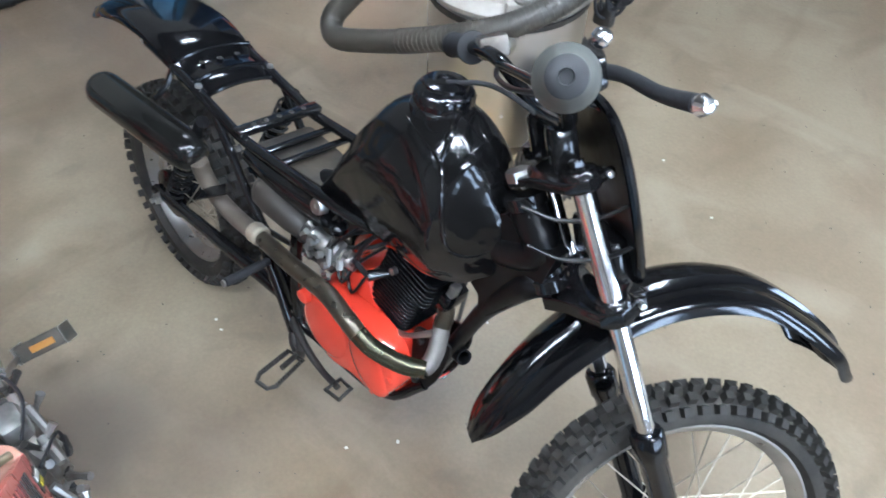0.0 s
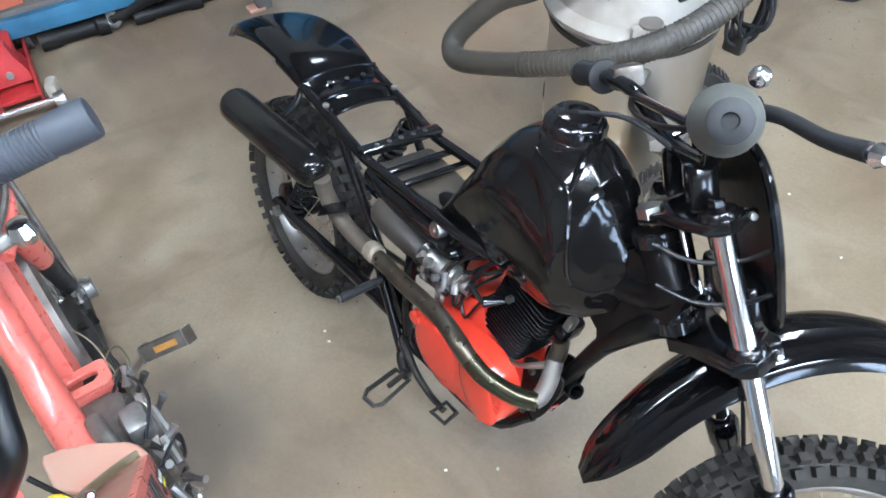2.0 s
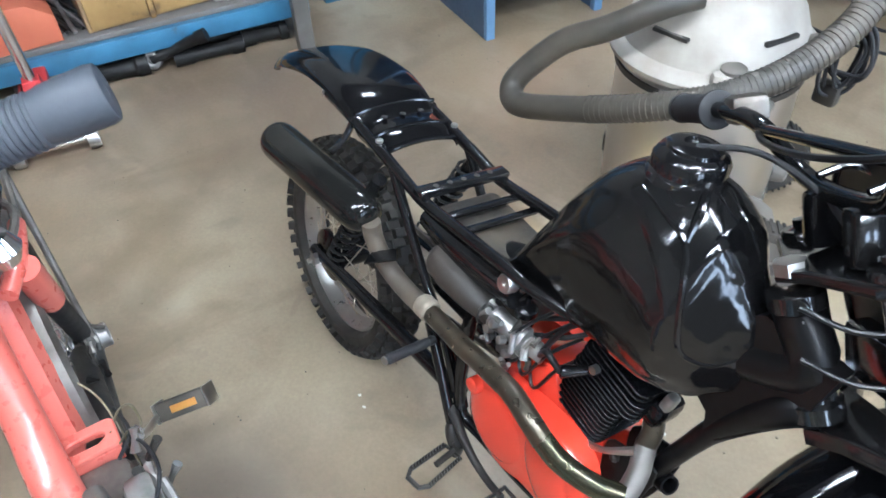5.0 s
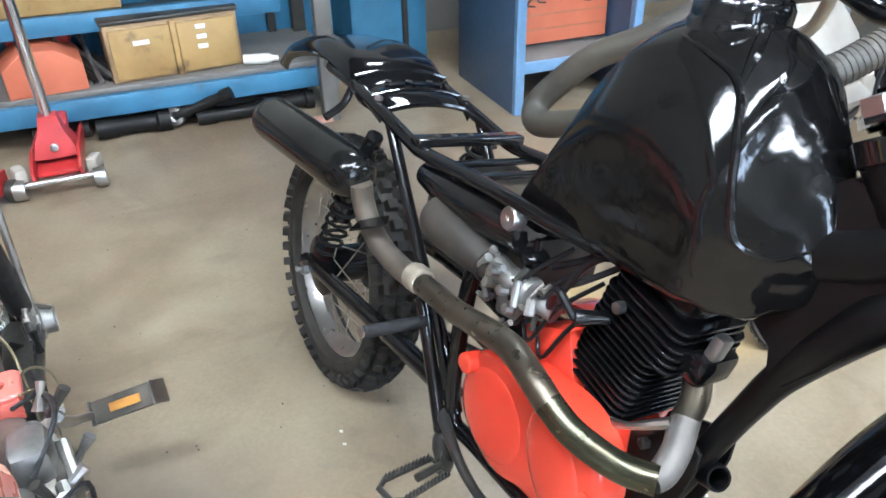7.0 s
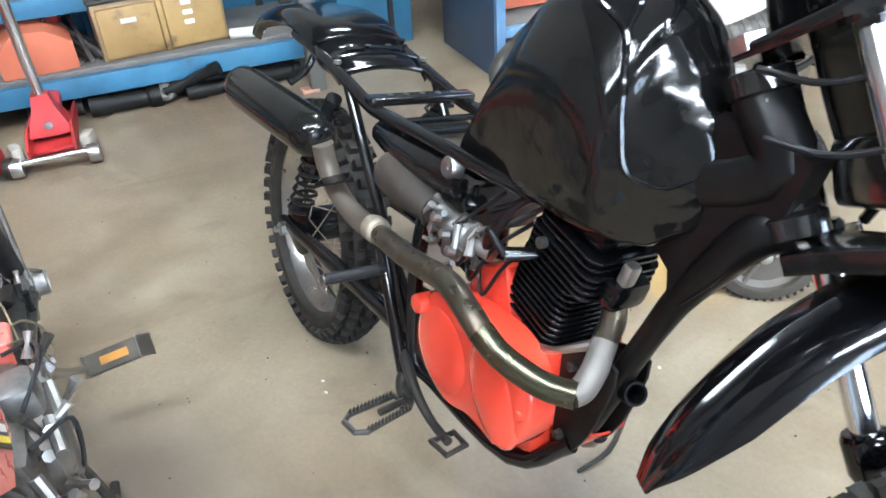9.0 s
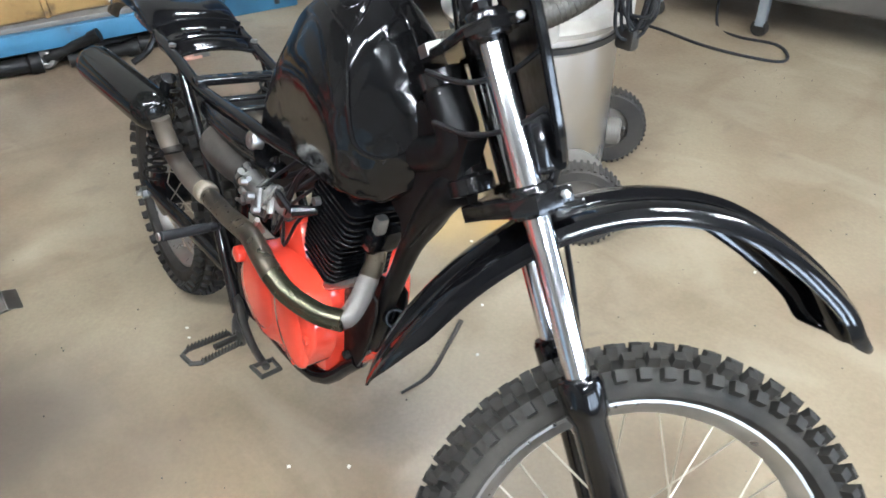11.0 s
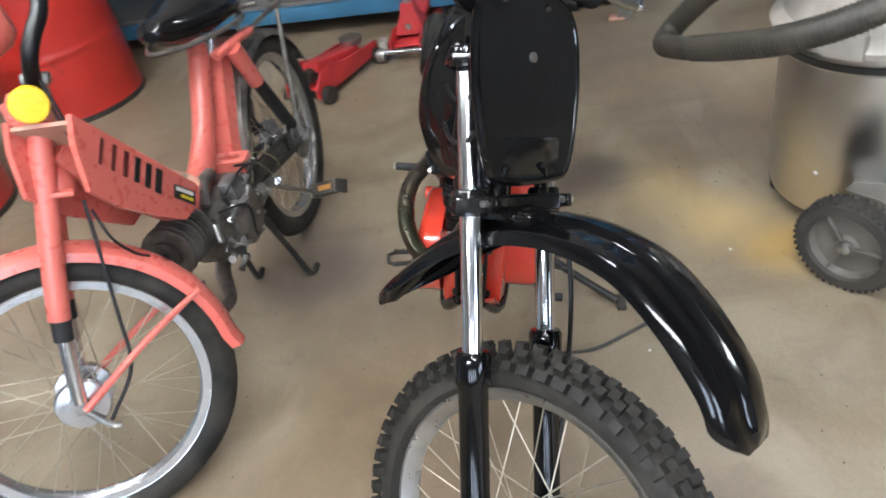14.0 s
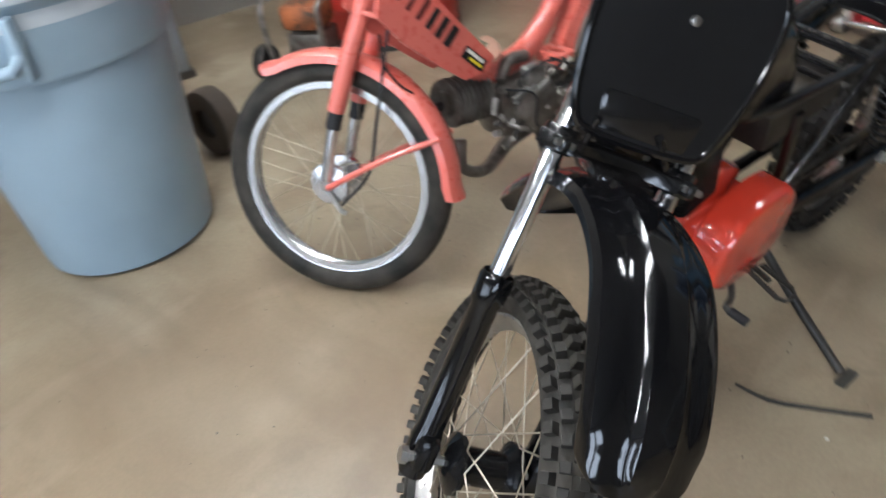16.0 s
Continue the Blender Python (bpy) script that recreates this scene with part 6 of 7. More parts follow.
for s in (-1, 1):
    c = Vector((0.2085, 0.009, 0.104)) + AX * s * 0.07
    part("axle_bracket", loft([[c + Vector((0, 0, z)) + FWD * (w0 + dx) + AX * (s * q) for dx, q in ((-0.05, -0.03), (0.02, -0.03), (0.02, 0.03), (-0.05, 0.03))] for z, w0 in ((-0.02, 0.0), (0.02, 0.0), (0.045, -0.03), (0.055, -0.05))]), VACRIM, vac, "dusty bent axle bracket")
part("drain_knob", lathe([(0.032, 0), (0.034, 0.01), (0.034, 0.03), (0.026, 0.036), (0.0, 0.036)], basis(Vector((0.165, 0.115, 0.135)), (0.82, 0.57, 0.0)), 20), VACRIM, vac, "grey drain plug")
part("drain_bar", box(0.008, 0.05, 0.012, basis(Vector((0.197, 0.137, 0.135)), (0.82, 0.57, 0.0)), 0.002), DARK, vac)
part("side_latch", box(0.012, 0.02, 0.05, Matrix.Translation((-0.185, -0.085, 0.13)) @ Matrix.Rotation(radians(25), 4, "Z"), 0.003), DARK, vac)
for a in (200, 250):
    c = Vector((math.cos(radians(a)), math.sin(radians(a)), 0)) * 0.17
    part("caster", lathe([(0.0, -0.012), (0.024, -0.012), (0.024, 0.012), (0.0, 0.012)], basis(c + Vector((0, 0, 0.024)), (1, 0.4, 0)), 18), DARK, vac)
# hose
hose_line = [(-0.40, 0.66, 0.60), (-0.44, 0.60, 0.585), (-0.52, 0.545, 0.53), (-0.60, 0.505, 0.485), (-0.662, 0.462, 0.415), (-0.676, 0.432, 0.377), (-0.635, 0.405, 0.364), (-0.55, 0.410, 0.389), (-0.43, 0.43, 0.432), (-0.31, 0.47, 0.478), (-0.22, 0.53, 0.517), (-0.16, 0.62, 0.562), (-0.13, 0.72, 0.62), (-0.14, 0.82, 0.70), (-0.20, 0.90, 0.78)]
hp = spline(hose_line, 12)
hose = solid("vacuum_hose", tube(hp, 0.0265, 16), HOSE, "dusty black ribbed vacuum hose looped round the drum", "hose")
for i in range(94, len(hp) - 2, 1):
    d = hp[i + 1] - hp[i - 1]
    part("hose_rib", lathe([(0.024, -0.0022), (0.0280, -0.0016), (0.0280, 0.0016), (0.024, 0.0022), (0.024, -0.0022)], basis(hp[i], d), 16), HOSE, hose)
cord = thing("power_cord", "coiled black and grey power cord hanging on the vacuum", "cord", Matrix())
rc = random.Random(8)
for k in range(8):
    yaw, wid, drop = radians(40 + rc.uniform(-55, 55)), rc.uniform(0.018, 0.045), rc.uniform(0.075, 0.135)
    ox, oy = rc.uniform(-0.012, 0.012), rc.uniform(-0.012, 0.012)
    ring = [(-0.155 + ox + wid * math.cos(a) * math.cos(yaw), 0.80 + oy + wid * math.cos(a) * math.sin(yaw), 0.565 - drop / 2 + drop * 0.62 * math.sin(a) - 0.012 * math.cos(2 * a + k)) for a in (2 * math.pi * j / 14 for j in range(14))]
    part("cord_loop", tube(ring, 0.0040, 8, 4, True), GRIP, cord)
part("cord_tie", box(0.05, 0.03, 0.05, Matrix.Translation((-0.165, 0.80, 0.43)), 0.01), DARK, cord)
cable = [(-0.16, 0.86, 0.46), (-0.35, 1.10, 0.25), (-0.80, 1.55, 0.0), (-1.04, 1.76, FZ + 0.005), (-0.93, 1.87, FZ + 0.005), (-0.80, 1.91, FZ + 0.005), (-0.58, 1.89, FZ + 0.005), (-0.41, 1.91, FZ + 0.005), (-0.31, 1.95, FZ + 0.005), (-0.32, 2.02, FZ + 0.005), (-0.40, 2.08, FZ + 0.005), (-0.54, 2.05, FZ + 0.005), (-0.66, 2.12, FZ + 0.005), (-0.72, 2.22, 0.15), (-0.74, 2.3, 0.5)]
solid("floor_cable", tube(cable[3:], 0.0055, 8, 6), GRIP, "black electric cable lying on the floor", "cable")

# ---- trash bin, drums and cart on the moped's far side ----
BC = Vector((0.398, -1.541, FZ))
BS = 1.15
bin_ = thing("trash_bin", "grey-blue round plastic trash bin with worn rim and handles", "trash bin", Matrix.Translation(BC) @ Matrix.Scale(BS, 4))
part("bin_body", lathe([(0.0, 0.004), (0.186, 0.004), (0.198, 0.010), (0.202, 0.03), (0.236, 0.42), (0.240, 0.478), (0.252, 0.480), (0.256, 0.488), (0.256, 0.600), (0.262, 0.615), (0.272, 0.621), (0.276, 0.631), (0.270, 0.641), (0.258, 0.641), (0.250, 0.630), (0.232, 0.43), (0.190, 0.02), (0.0, 0.018)], Matrix(), 56), BIN, bin_, "grey-blue plastic bin body")
part("bin_rim", lathe([(0.262, 0.627), (0.279, 0.630), (0.281, 0.640), (0.272, 0.647), (0.258, 0.645), (0.256, 0.58), (0.262, 0.627)], Matrix(), 56), BINR, bin_, "scuffed pale rim")
for a in (48, 228):
    c = Vector((math.cos(radians(a)), math.sin(radians(a)), 0))
    t_ = Vector((-c.y, c.x, 0))
    part("bin_handle", tube([c * 0.256 + t_ * 0.066 + Z * 0.56, c * 0.292 + t_ * 0.062 + Z * 0.525, c * 0.296 - t_ * 0.062 + Z * 0.525, c * 0.256 - t_ * 0.066 + Z * 0.56], 0.013, 10, 2), BIN, bin_)
    for q in (-1, 1):
        part("handle_web", box(0.034, 0.018, 0.115, Matrix.Translation(c * 0.266 + t_ * 0.074 * q + Z * 0.555) @ Matrix.Rotation(radians(a), 4, "Z"), 0.006), BIN, bin_)


def steel_drum(at, r, h, label, lidded):
    ob = thing("steel_drum", label, "drum", Matrix.Translation(at), group="red steel drums")
    prof = [(0.0, 0.0), (r - 0.006, 0.0), (r + 0.004, 0.004), (r + 0.004, 0.018), (r, 0.024), (r, 0.034)]
    for k in (1, 2):
        z = h * k / 3
        prof += [(r, z - 0.030), (r, z - 0.018), (r + 0.003, z - 0.010), (r + 0.0055, z), (r + 0.003, z + 0.010), (r, z + 0.018), (r, z + 0.030)]
    prof += [(r, h - 0.036), (r, h - 0.024), (r + 0.004, h - 0.018), (r + 0.004, h), (r - 0.006, h), (r - 0.010, h - 0.012), (0.0, h - 0.014)]
    body = part("drum_body", lathe(prof, Matrix(), 56), REDB, ob)
    part("drum_foot", lathe([(r + 0.002, -0.001), (r + 0.006, 0.0), (r + 0.006, 0.020), (r + 0.002, 0.022), (r + 0.002, -0.001)], Matrix(), 56), DARK, ob, "scuffed black bottom rim")
    if lidded:
        part("drum_lid", lathe([(0.0, h - 0.006), (r + 0.001, h - 0.006), (r + 0.006, h + 0.002), (r + 0.001, h + 0.008), (0.0, h + 0.010)], Matrix(), 56), WHITE, ob, "white drum lid")
    return ob


steel_drum((-2.02, -1.86, FZ), 0.29, 0.86, "tall red steel drum with a scuffed black bottom rim", False)
steel_drum((-1.13, -2.06, FZ), 0.285, 0.50, "red steel drum with a white lid", True)
cart = thing("hand_cart", "grimy orange engine cart with bent tube frame and black wheel", "cart", Matrix.Translation((-0.70, -1.98, FZ)) @ Matrix.Rotation(radians(25), 4, "Z") @ Matrix.Diagonal((0.85, 0.85, 0.85, 1)))
part("cart_frame", tube([(0.18, 0.10, 0.05), (0.20, 0.10, 0.30), (0.14, 0.10, 0.36), (-0.10, 0.10, 0.36), (-0.10, -0.18, 0.36), (0.14, -0.18, 0.36), (0.20, -0.18, 0.30), (0.18, -0.18, 0.05)], 0.013, 10, 5), ALU, cart, "bent bare tube frame")
part("cart_base", box(0.36, 0.32, 0.03, Matrix.Translation((0.03, -0.04, 0.055)), 0.008), DARK, cart)
part("cart_tank", box(0.17, 0.20, 0.12, Matrix.Translation((0.05, -0.04, 0.27)), 0.03), GRIMO, cart, "dirty orange tank")
part("cart_motor", box(0.18, 0.18, 0.12, Matrix.Translation((0.04, -0.04, 0.14)), 0.02), GREASE, cart)
part("cart_wheel", lathe([(0.0, -0.02), (0.06, -0.022), (0.075, -0.028), (0.082, -0.015), (0.082, 0.015), (0.075, 0.028), (0.06, 0.022), (0.0, 0.02)], basis((0.16, 0.16, 0.082), (0, 1, 0)), 26), RUBBER, cart)
part("cart_wheel", lathe([(0.0, -0.02), (0.06, -0.022), (0.075, -0.028), (0.082, -0.015), (0.082, 0.015), (0.075, 0.028), (0.06, 0.022), (0.0, 0.02)], basis((0.16, -0.24, 0.082), (0, 1, 0)), 26), RUBBER, cart)
boot = thing("tyre_block", "brown worn wheel standing by the trash bin", "wheel", Matrix.Translation((-0.03, -1.73, FZ)) @ Matrix.Rotation(radians(-85), 4, "Z") @ Matrix.Diagonal((0.85, 0.85, 0.85, 1)))
part("tyre", lathe([(0.06, -0.04), (0.10, -0.046), (0.128, -0.036), (0.132, 0.0), (0.128, 0.036), (0.10, 0.046), (0.06, 0.04), (0.06, -0.04)], basis((0, 0, 0.132), (0, 1, 0)), 36), mat("brown_worn_rubber", (0.06, 0.042, 0.028), 0.75, col2=(0.05, 0.04, 0.03), amount=0.8, bump=0.3), boot)
part("disc", lathe([(0.0, -0.02), (0.055, -0.02), (0.062, 0.0), (0.055, 0.02), (0.0, 0.02)], basis((0, 0, 0.132), (0, 1, 0)), 24), DARK, boot)
mach = thing("grey_machine", "dark grey machine base standing by the bin", "machine", Matrix.Translation((-0.05, -2.75, FZ)) @ Matrix.Rotation(radians(-14), 4, "Z"))
part("machine_body", box(0.7, 0.45, 0.5, Matrix.Translation((0, 0, 0.27)), 0.02), GREY, mach)
part("machine_plate", box(0.12, 0.01, 0.05, Matrix.Translation((0.05, 0.23, 0.12)), 0.003), PAPER, mach)
part("machine_foot", box(0.72, 0.47, 0.03, Matrix.Translation((0, 0, 0.015)), 0.005), DARK, mach)

# ---- back of the shop; everything there stands square to the walls ----
ROOM = Matrix.Rotation(radians(-14), 4, "Z")


def rb(sx, sy, sz, x, y, z, bevel=0.003, bm=None):
    return box(sx, sy, sz, Matrix.Translation((x, y, z)), bevel, bm)


bench = thing("work_bench", "blue painted steel work bench with a dusty lower shelf", "bench", ROOM @ Matrix.Translation((0, 0, FZ)))
part("shelf_lip", rb(0.03, 2.9, 0.066, -2.005, -1.30, 0.115), BLUE, bench, "blue shelf lip")
part("lower_shelf", rb(0.46, 2.9, 0.02, -2.25, -1.30, 0.155), SHELF, bench, "dusty grey lower shelf")
part("back_panel", rb(0.02, 3.1, 1.1, -2.49, -1.20, 0.55), BLUE, bench, "blue back panel")
for k in range(5):
    part("bench_leg", rb(0.05, 0.05, 0.84, -2.44 if k != 4 else -2.04, 0.12 - 0.72 * k, 0.42), DARK if k == 0 else BLUE, bench, "bench leg")
for y in (0.135, 0.02, 0.22):
    part("panel_rib", rb(0.03, 0.03, 1.05, -2.465, y, 0.53), DARK, bench)
part("front_leg", rb(0.045, 0.045, 0.84, -2.02, 0.125, 0.42), BLUED, bench)
part("middle_board", rb(0.30, 1.5, 0.16, -2.30, -1.25, 0.46), WOOD, bench, "yellow wooden drawer front")
part("board_rail", rb(0.03, 2.6, 0.06, -2.13, -1.30, 0.35), BLUE, bench)
part("bench_top", rb(0.60, 2.9, 0.05, -2.22, -1.30, 0.86), WOODD, bench)
# drawer chest on the shelf
chest = thing("drawer_chest", "small yellow wooden chest with two drawer fronts and paper labels", "chest", ROOM @ Matrix.Translation((-2.17, -0.375, FZ + 0.165)) @ Matrix.Rotation(radians(6), 4, "Z"))
part("chest_body", rb(0.21, 0.42, 0.185, 0, 0, 0.0925, 0.004), WOODD, chest)
part("chest_top", rb(0.225, 0.435, 0.014, 0, 0, 0.192, 0.004), DARK, chest, "dark dusty chest top")
for k, y in enumerate((-0.105, 0.105)):
    dr = part("drawer", rb(0.016, 0.188, 0.160, 0.110, y, 0.090, 0.004), WOOD, chest, "yellow pine drawer front")
    if k == 0:
        part("drawer_label", rb(0.003, 0.052, 0.016, 0.119, y + 0.0, 0.125, 0.001), PAPER, dr)
    else:
        for j in range(3):
            part("drawer_label", rb(0.003, 0.034, 0.016, 0.119, y - 0.02, 0.150 - 0.032 * j, 0.001), PAPER, dr)
part("divider", rb(0.020, 0.018, 0.178, 0.110, 0.0, 0.090, 0.003), WOOD, chest)
tb = thing("toolbox", "faded orange steel toolbox with a gabled end", "toolbox", ROOM @ Matrix.Translation((-2.14, -0.775, FZ + 0.165)) @ Matrix.Rotation(radians(6), 4, "Z"))
part("toolbox_body", slab([(-0.115, 0.0), (0.115, 0.0), (0.115, 0.085), (0.045, 0.135), (-0.045, 0.140), (-0.115, 0.090)], 0.22, Matrix.Translation((-0.11, 0, 0)) @ Matrix.Rotation(radians(90), 4, "X") @ Matrix.Rotation(radians(90), 4, "Y"), 0.004), SALMON, tb, "faded orange box")
part("toolbox_handle", tube([(0.0, -0.05, 0.135), (0.0, -0.05, 0.165), (0.0, 0.05, 0.165), (0.0, 0.05, 0.135)], 0.006, 8, 3), DARK, tb)
rng = random.Random(4)
for k in range(9):
    y = -0.64 + 0.012 * k + rng.uniform(-0.01, 0.01)
    a, b = Vector((-2.05 - rng.uniform(0, 0.05), y, 0.175)), Vector((-2.33, y - rng.uniform(0.0, 0.25), 0.19 + rng.uniform(0, 0.10)))
    solid("loose_tool", tube([a, a.lerp(b, 0.6), b], [0.008, 0.007, 0.011], 8, 2), DARK if k % 3 else ALU, "dark greasy hand tool lying on the shelf", "tool", ROOM @ Matrix.Translation((0, 0, FZ)), group="tools on the lower shelf")
solid("dark_casting", box(0.16, 0.20, 0.10, Matrix.Translation((-2.30, -0.78, FZ + 0.30)), 0.03), REDJ, "dark red casting behind the toolbox", "casting", ROOM)
# pipes and driveshafts on the floor below the shelf
for k, (a, b, r) in enumerate((((-2.020, -0.412, 0.042), (-1.960, -0.225, 0.112), 0.022), ((-2.020, -0.66, 0.036), (-2.020, -0.43, 0.034), 0.036), ((-2.010, -0.345, 0.028), (-2.000, -0.105, 0.028), 0.028), ((-2.030, -0.10, 0.030), (-2.020, 0.06, 0.030), 0.030), ((-2.09, -0.45, 0.036), (-2.08, 0.05, 0.036), 0.036))):
    a, b = Vector(a), Vector(b)
    drv = solid("drive_shaft", tube([a, a.lerp(b, 0.25), a.lerp(b, 0.3), a.lerp(b, 0.8), a.lerp(b, 0.84), b], [r, r, r * 0.8, r * 0.8, r * 1.05, r * 1.05], 16), BLACKG, "black greasy drive shaft lying on the floor", "shaft", ROOM @ Matrix.Translation((0, 0, FZ)), group="shafts under the bench")
    if k == 0:
        part("shaft_end", lathe([(0.012, 0.0), (0.012, 0.016), (0.020, 0.020), (0.030, 0.018), (0.034, 0.010), (0.034, -0.012), (0.026, -0.014)], basis(a, Vector((0.92, -0.30, 0.25))), 24), ALU, drv, "bare steel flange ring")
solid("casting_lump", box(0.05, 0.20, 0.06, ROOM @ Matrix.Translation((-2.045, -0.53, FZ + 0.092)) @ Matrix.Rotation(radians(4), 4, "X"), 0.018), BLACKG, "black greasy casting lying on the shafts", "casting")
# cabinets
cab = thing("tool_cabinet", "dark blue steel cabinet with open front and orange pegboard", "cabinet", ROOM @ Matrix.Translation((-1.64, 0.663, FZ)))
part("side_panel", rb(0.46, 0.02, 1.6, -0.235, 0.010, 0.80), BLUED, cab, "dark blue side panel")
part("front_post", rb(0.030, 0.034, 1.6, 0.0, 0.018, 0.80), BLUEL, cab, "light blue front post")
part("far_panel", rb(0.46, 0.02, 1.6, -0.235, 0.47, 0.80), BLUED, cab)
part("front_post", rb(0.030, 0.034, 1.6, 0.0, 0.47, 0.80), BLUEL, cab)
part("bottom_rail", rb(0.03, 0.46, 0.035, -0.015, 0.245, 0.155), BLUEL, cab)
part("shelf_board", rb(0.42, 0.44, 0.02, -0.23, 0.245, 0.165), SHELF, cab)
part("pegboard", rb(0.012, 0.40, 0.50, -0.15, 0.245, 0.44), SALMON, cab, "orange pegboard")
part("back_sheet", rb(0.01, 0.46, 1.6, -0.45, 0.245, 0.80), BLUED, cab)
for y, z in ((0.12, 0.36), (0.16, 0.37), (0.26, 0.41), (0.34, 0.36), (0.20, 0.46), (0.30, 0.48)):
    part("peg_hook", tube([(-0.14, y, z + 0.03), (-0.125, y + 0.01, z), (-0.13, y - 0.008, z - 0.03), (-0.12, y + 0.018, z - 0.035)], 0.003, 6, 4), DARK, cab)
for k in range(8):
    part("pegboard_groove", rb(0.002, 0.39, 0.002, -0.1425, 0.245, 0.24 + 0.05 * k, 0), WOODD, cab, smooth=0)
cab2 = thing("blue_locker", "blue steel locker in shadow beside the bench", "locker", ROOM @ Matrix.Translation((-2.28, 0.42, FZ)))
part("locker_body", rb(0.36, 0.30, 1.5, -0.1, 0.0, 0.75, 0.006), BLUE, cab2)
part("locker_gap", rb(0.02, 0.02, 1.45, 0.085, 0.06, 0.75), DARK, cab2)
solid("steel_post", rb(0.045, 0.055, 0.9, -1.87, 0.085, 0.45 + FZ, 0.005), POST, "dull grey steel post standing on the floor", "post", ROOM)
solid("post_pad", rb(0.050, 0.060, 0.012, -1.87, 0.055, 0.006 + FZ, 0.003), DUSTED, "rusty steel foot plate on the floor", "plate", ROOM)
solid("white_bottle", lathe([(0.0, 0.0), (0.017, 0.0), (0.018, 0.004), (0.018, 0.085), (0.010, 0.100), (0.009, 0.118), (0.0, 0.118)], basis((-2.07, -0.155, FZ + 0.184), (0.25, 1, 0)), 18), PAPER, "small white bottle lying on the bench shelf", "bottle", ROOM)
# steel table with casters
# dark colour puts the shade of the table's underside into the panel
TABP = mat("shade_dark_table_panel", (0.085, 0.075, 0.062), 0.55, col2=(0.045, 0.040, 0.034), amount=0.8, scale=5, bump=0.1)
tab = thing("work_table", "galvanised steel table with braced legs and a lower panel", "table", Matrix.Translation((-0.49, 2.12, FZ)) @ Matrix.Rotation(radians(12), 4, "Z"))
for x, y in ((0.0, 0.0), (-0.40, 0.0), (0.0, 0.55), (-0.40, 0.55), (0.75, 0.0), (0.75, 0.55)):
    part("table_leg", rb(0.035, 0.035, 0.80, x, y, 0.44), GREY, tab)
    part("caster", lathe([(0.0, -0.012), (0.03, -0.012), (0.032, 0.0), (0.03, 0.012), (0.0, 0.012)], basis((x, y, 0.032), (0.3, 1, 0)), 18), DARK, tab)
part("lower_panel", rb(1.2, 0.58, 0.02, 0.17, 0.275, 0.15), TABP, tab, "lower panel coloured dark for the shade under the table")
part("panel_edge", rb(1.2, 0.02, 0.08, 0.17, -0.02, 0.19), TABP, tab)
part("table_top", rb(1.3, 0.68, 0.04, 0.17, 0.275, 0.86), GREY, tab)
part("brace", tube([(0.02, 0.0, 0.16), (0.42, 0.0, 0.36)], 0.014, 8), GREY, tab)

# trolley jack
jack = thing("trolley_jack", "red trolley jack with chrome front bar and long handle", "jack", Matrix.Translation((-1.80, -0.335, FZ)) @ Matrix.Rotation(radians(-13), 4, "Z"))
for s in (-1, 1):
    part("jack_side", slab([(0.02, 0.035), (0.03, 0.075), (-0.06, 0.105), (-0.16, 0.09), (-0.42, 0.06), (-0.42, 0.03)], 0.008, Matrix.Translation((0, s * 0.062 + 0.004, 0)) @ Matrix.Rotation(radians(90), 4, "X"), 0.002), REDJ, jack, "red jack side plate")
    part("front_wheel", lathe([(0.0, -0.016), (0.028, -0.016), (0.031, 0.0), (0.028, 0.016), (0.0, 0.016)], basis((0.02, s * 0.105, 0.031), (0, 1, 0)), 18), BOLT, jack, "bright steel jack wheel")
    part("fork_horn", box(0.06, 0.034, 0.05, Matrix.Translation((-0.012, s * 0.098, 0.062)) @ Matrix.Rotation(radians(-s * 16), 4, "Z"), 0.012), VACLID, jack, "pale caster bracket")
    part("rear_wheel", lathe([(0.0, -0.012), (0.034, -0.012), (0.034, 0.012), (0.0, 0.012)], basis((-0.40, s * 0.072, 0.034), (0, 1, 0)), 18), DARK, jack)
part("cross_bar", tube([(0.030, -0.105, 0.045), (0.030, 0.105, 0.045)], 0.010, 12), CHROME, jack, "chrome front cross bar")
part("jack_floor", box(0.30, 0.12, 0.012, Matrix.Translation((-0.17, 0, 0.045)), 0.003), REDJ, jack)
part("lift_arm", box(0.30, 0.07, 0.035, Matrix.Translation((-0.24, 0, 0.095)) @ Matrix.Rotation(radians(8), 4, "Y"), 0.008), REDJ, jack)
part("saddle_cup", lathe([(0.0, 0.0), (0.04, 0.0), (0.046, 0.012), (0.046, 0.024), (0.03, 0.022), (0.0, 0.018)], Matrix.Translation((-0.38, 0, 0.105)), 18), BOLT, jack)
part("handle_socket", loft([[(-0.13 + q * w, p * w * 1.1, z) for q, p in ((-1, -1), (1, -1), (1, 1), (-1, 1))] for z, w in ((0.07, 0.055), (0.11, 0.045), (0.145, 0.030), (0.185, 0.022))]), REDJ, jack, "red handle socket")
part("socket_bolt", lathe([(0.0, 0), (0.012, 0), (0.012, 0.012), (0, 0.014)], basis((-0.085, 0.0, 0.10), (1, 0, 0.2)), 8), BOLT, jack)
part("handle", tube([(-0.13, 0, 0.17), (-0.15, -0.015, 1.05)], 0.0165, 14), CHROME, jack, "long bare steel jack handle")

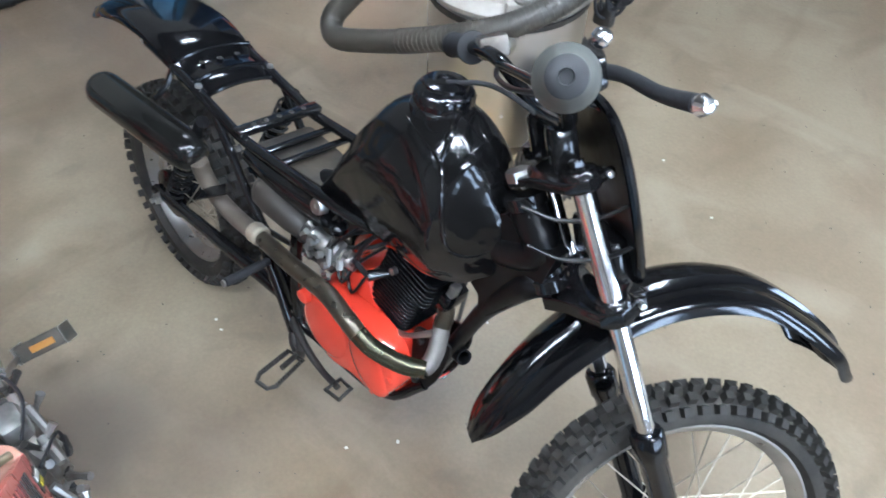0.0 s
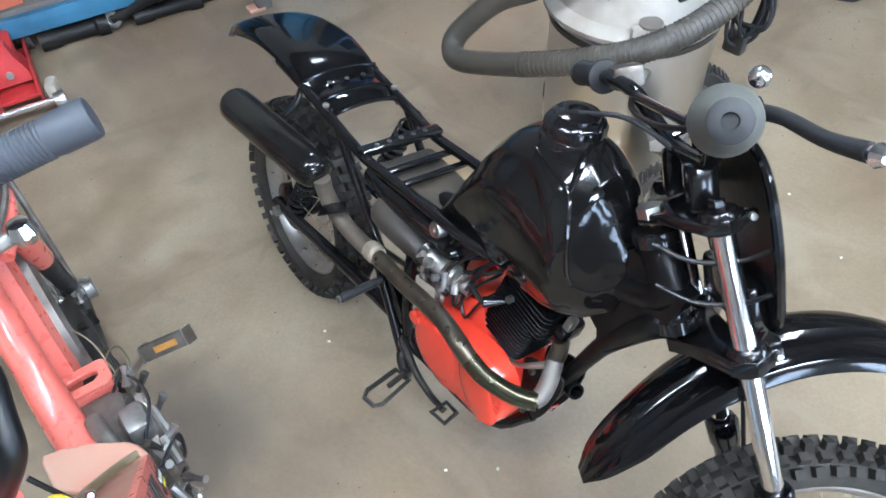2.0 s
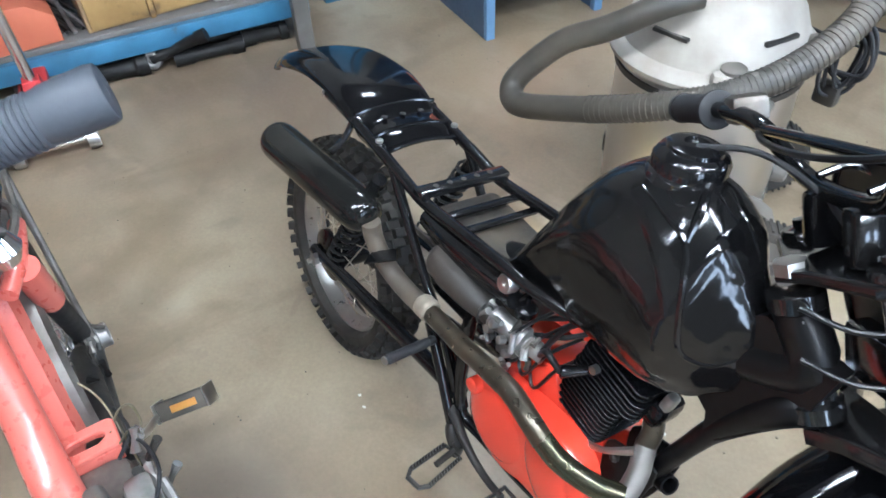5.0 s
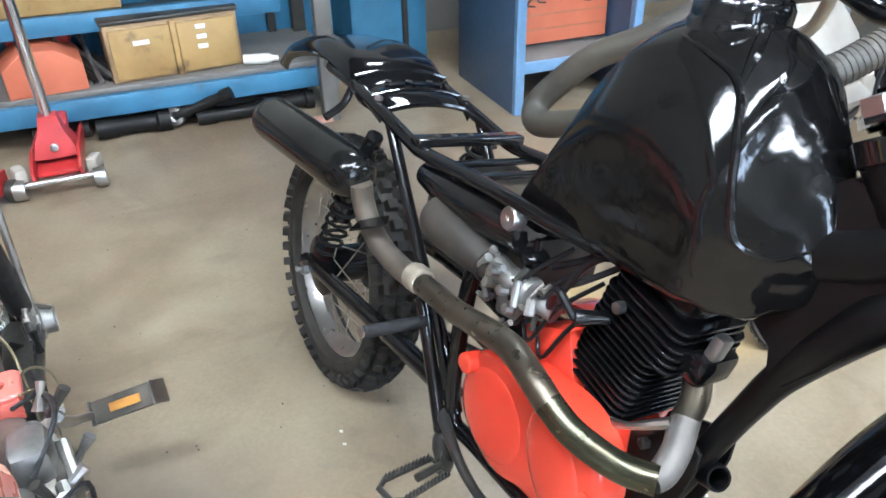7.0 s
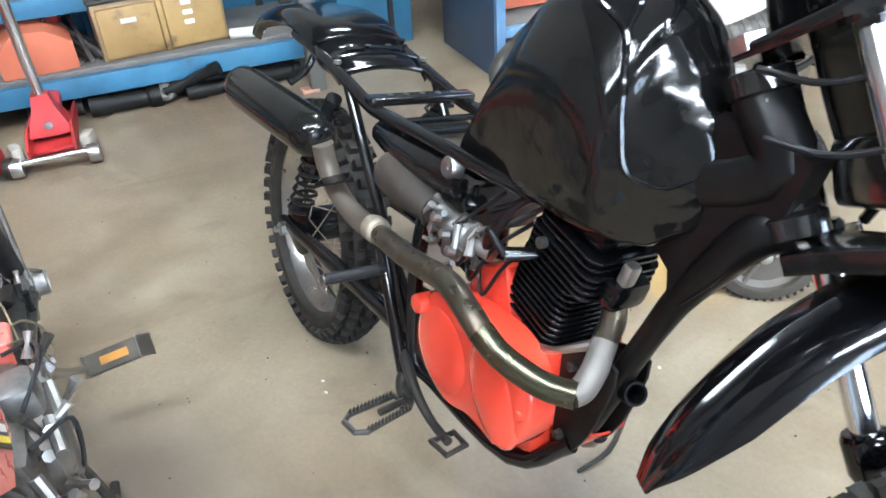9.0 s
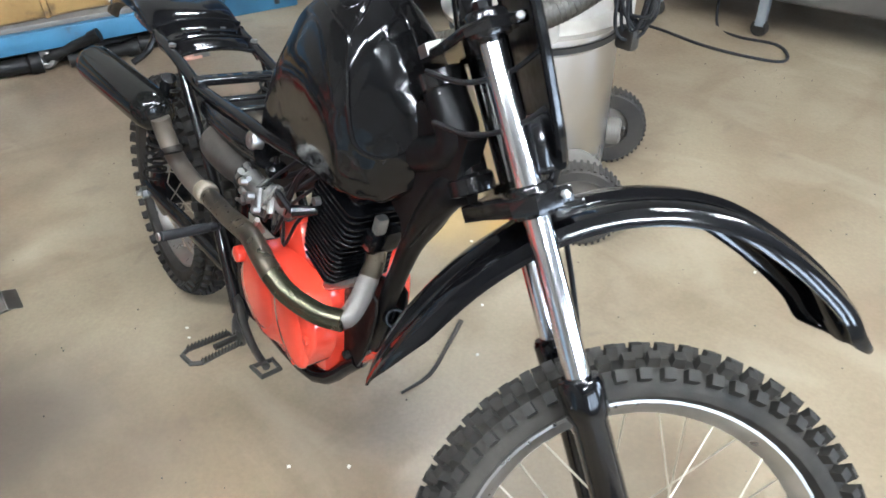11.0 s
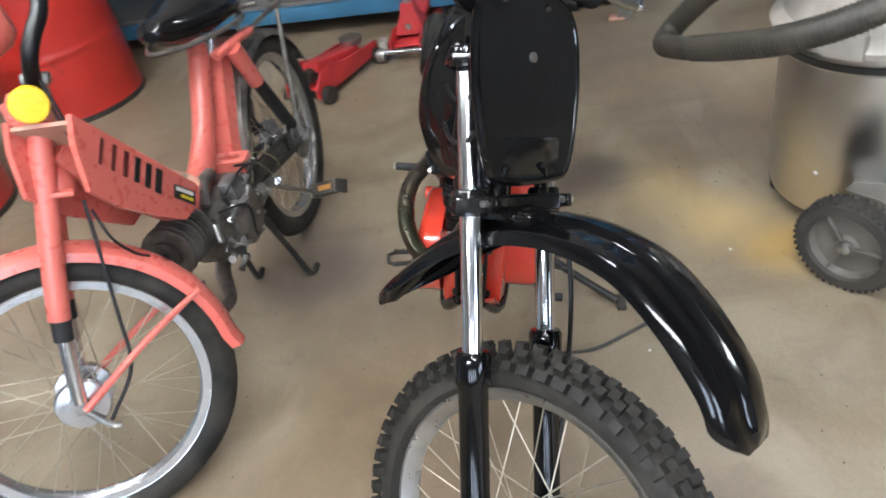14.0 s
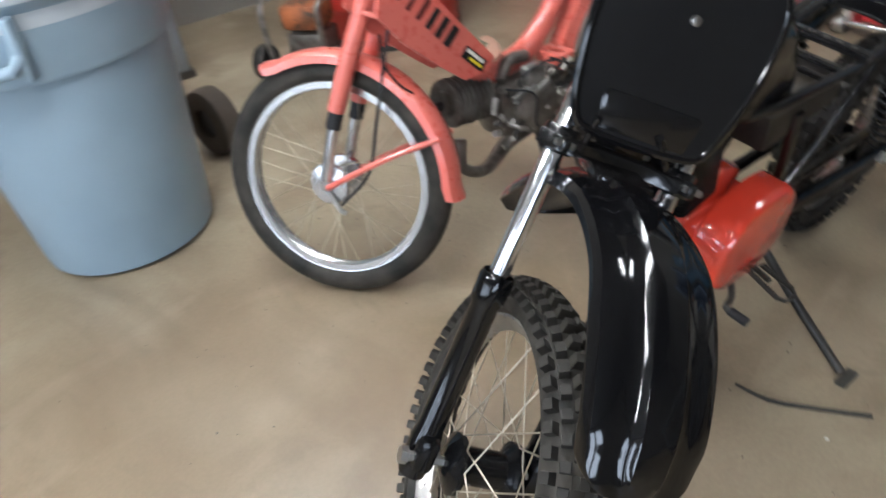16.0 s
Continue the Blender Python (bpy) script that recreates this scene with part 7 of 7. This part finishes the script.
# a second, bigger jack lying behind the moped
j2 = thing("floor_jack", "low red floor jack chassis with rusty edges", "jack", Matrix.Translation((-1.52, -0.73, FZ)) @ Matrix.Rotation(math.atan2(0.20, -0.36), 4, "Z"))
for s in (-1, 1):
    part("jack_side", slab([(0.0, 0.03), (0.0, 0.07), (0.05, 0.12), (0.12, 0.125), (0.20, 0.10), (0.42, 0.085), (0.42, 0.03)], 0.008, Matrix.Translation((0, s * 0.075 + 0.004, 0)) @ Matrix.Rotation(radians(90), 4, "X"), 0.002), REDJ, j2, "red jack side plate")
    part("jack_wheel", lathe([(0.0, -0.014), (0.032, -0.014), (0.034, 0.0), (0.032, 0.014), (0.0, 0.014)], basis((0.04, s * 0.098, 0.034), (0, 1, 0)), 18), DARK, j2)
    part("jack_wheel", lathe([(0.0, -0.014), (0.030, -0.014), (0.032, 0.0), (0.030, 0.014), (0.0, 0.014)], basis((0.39, s * 0.098, 0.032), (0, 1, 0)), 18), DARK, j2)
part("jack_deck", box(0.38, 0.14, 0.010, Matrix.Translation((0.22, 0, 0.055)), 0.003), REDJ, j2)
part("lift_arm", box(0.28, 0.075, 0.040, Matrix.Translation((0.22, 0, 0.095)) @ Matrix.Rotation(radians(9), 4, "Y"), 0.010), REDJ, j2)
part("jack_ram", tube([(0.04, 0, 0.095), (0.18, 0, 0.08)], 0.028, 14), DARK, j2)
part("saddle_cup", lathe([(0.0, 0.0), (0.045, 0.0), (0.05, 0.014), (0.05, 0.026), (0.03, 0.022), (0.0, 0.018)], Matrix.Translation((0.36, 0, 0.095)), 18), BOLT, j2)

# litter on the floor
solid("twig", tube([(-0.045, 0.045, 0.004), (-0.042, 0.11, 0.006), (-0.072, 0.18, 0.005), (-0.111, 0.26, 0.005)], [0.003, 0.0045, 0.004, 0.005], 6, 3), DARK, "thin dark twig lying on the floor", "twig", Matrix.Translation((0, 0, FZ)))
rng = random.Random(11)
spots = [(0.02, -0.125), (-0.05, -0.20), (-0.46, -0.18), (-0.49, -0.17), (0.02, 0.96), (-0.02, 0.22), (0.22, 0.85), (-0.30, 0.47), (0.30, -0.30), (-0.12, 0.33)]
for x, y in spots:
    own = bmesh.new()
    bmesh.ops.create_icosphere(own, subdivisions=1, radius=0.0038)
    for v in own.verts:
        v.co = Vector((v.co.x * rng.uniform(0.6, 1.5), v.co.y * rng.uniform(0.6, 1.4), v.co.z * 0.5 + 0.002))
    solid("paper_chip", own, PAPER, "small pale chip of litter on the floor", "litter", Matrix.Translation((x, y, FZ)), group="litter on the floor", smooth=0)
crumbs = bmesh.new()
for k in range(420):
    x, y = rng.uniform(-1.6, 1.1), rng.uniform(-1.3, 1.9)
    r = rng.uniform(0.0008, 0.0022)
    bmesh.ops.create_icosphere(crumbs, subdivisions=0, radius=r, matrix=Matrix.Translation((x, y, FZ + r * 0.4)))
solid("floor_grit", crumbs, DARK, "scattered fine dark grit on the concrete", "grit", kind="stuff", smooth=0)

# assumed ceiling strip lights, unseen and placed for highlights, each a white tray with two glowing tubes
for k, (x, y, yaw) in enumerate(((-1.4, 1.2, -14), (0.55, -0.75, -14), (1.25, 0.05, 76), (2.3, 0.9, -14), (-0.2, -1.9, -14), (2.8, -1.3, -14))):
    fx = thing("strip_light", "long white ceiling light with two glowing tubes, assumed and out of view", "ceiling light", Matrix.Translation((x, y, RH)) @ Matrix.Rotation(radians(yaw), 4, "Z"), group="ceiling strip lights")
    ln = 0.6 if k == 0 else 1.2
    part("light_tray", box(0.30, ln + 0.08, 0.05, Matrix.Translation((0, 0, -0.028)), 0.006), TRAYW, fx)
    for q in (-1, 1):
        part("light_tube", tube([(q * 0.085, -ln / 2, -0.082), (q * 0.085, ln / 2, -0.082)], 0.019, 12), GLOW, fx, "glowing white light tube")
        for e in (-1, 1):
            part("tube_holder", box(0.026, 0.02, 0.05, Matrix.Translation((q * 0.085, e * (ln / 2 + 0.012), -0.070)), 0.003), TRAYW, fx)
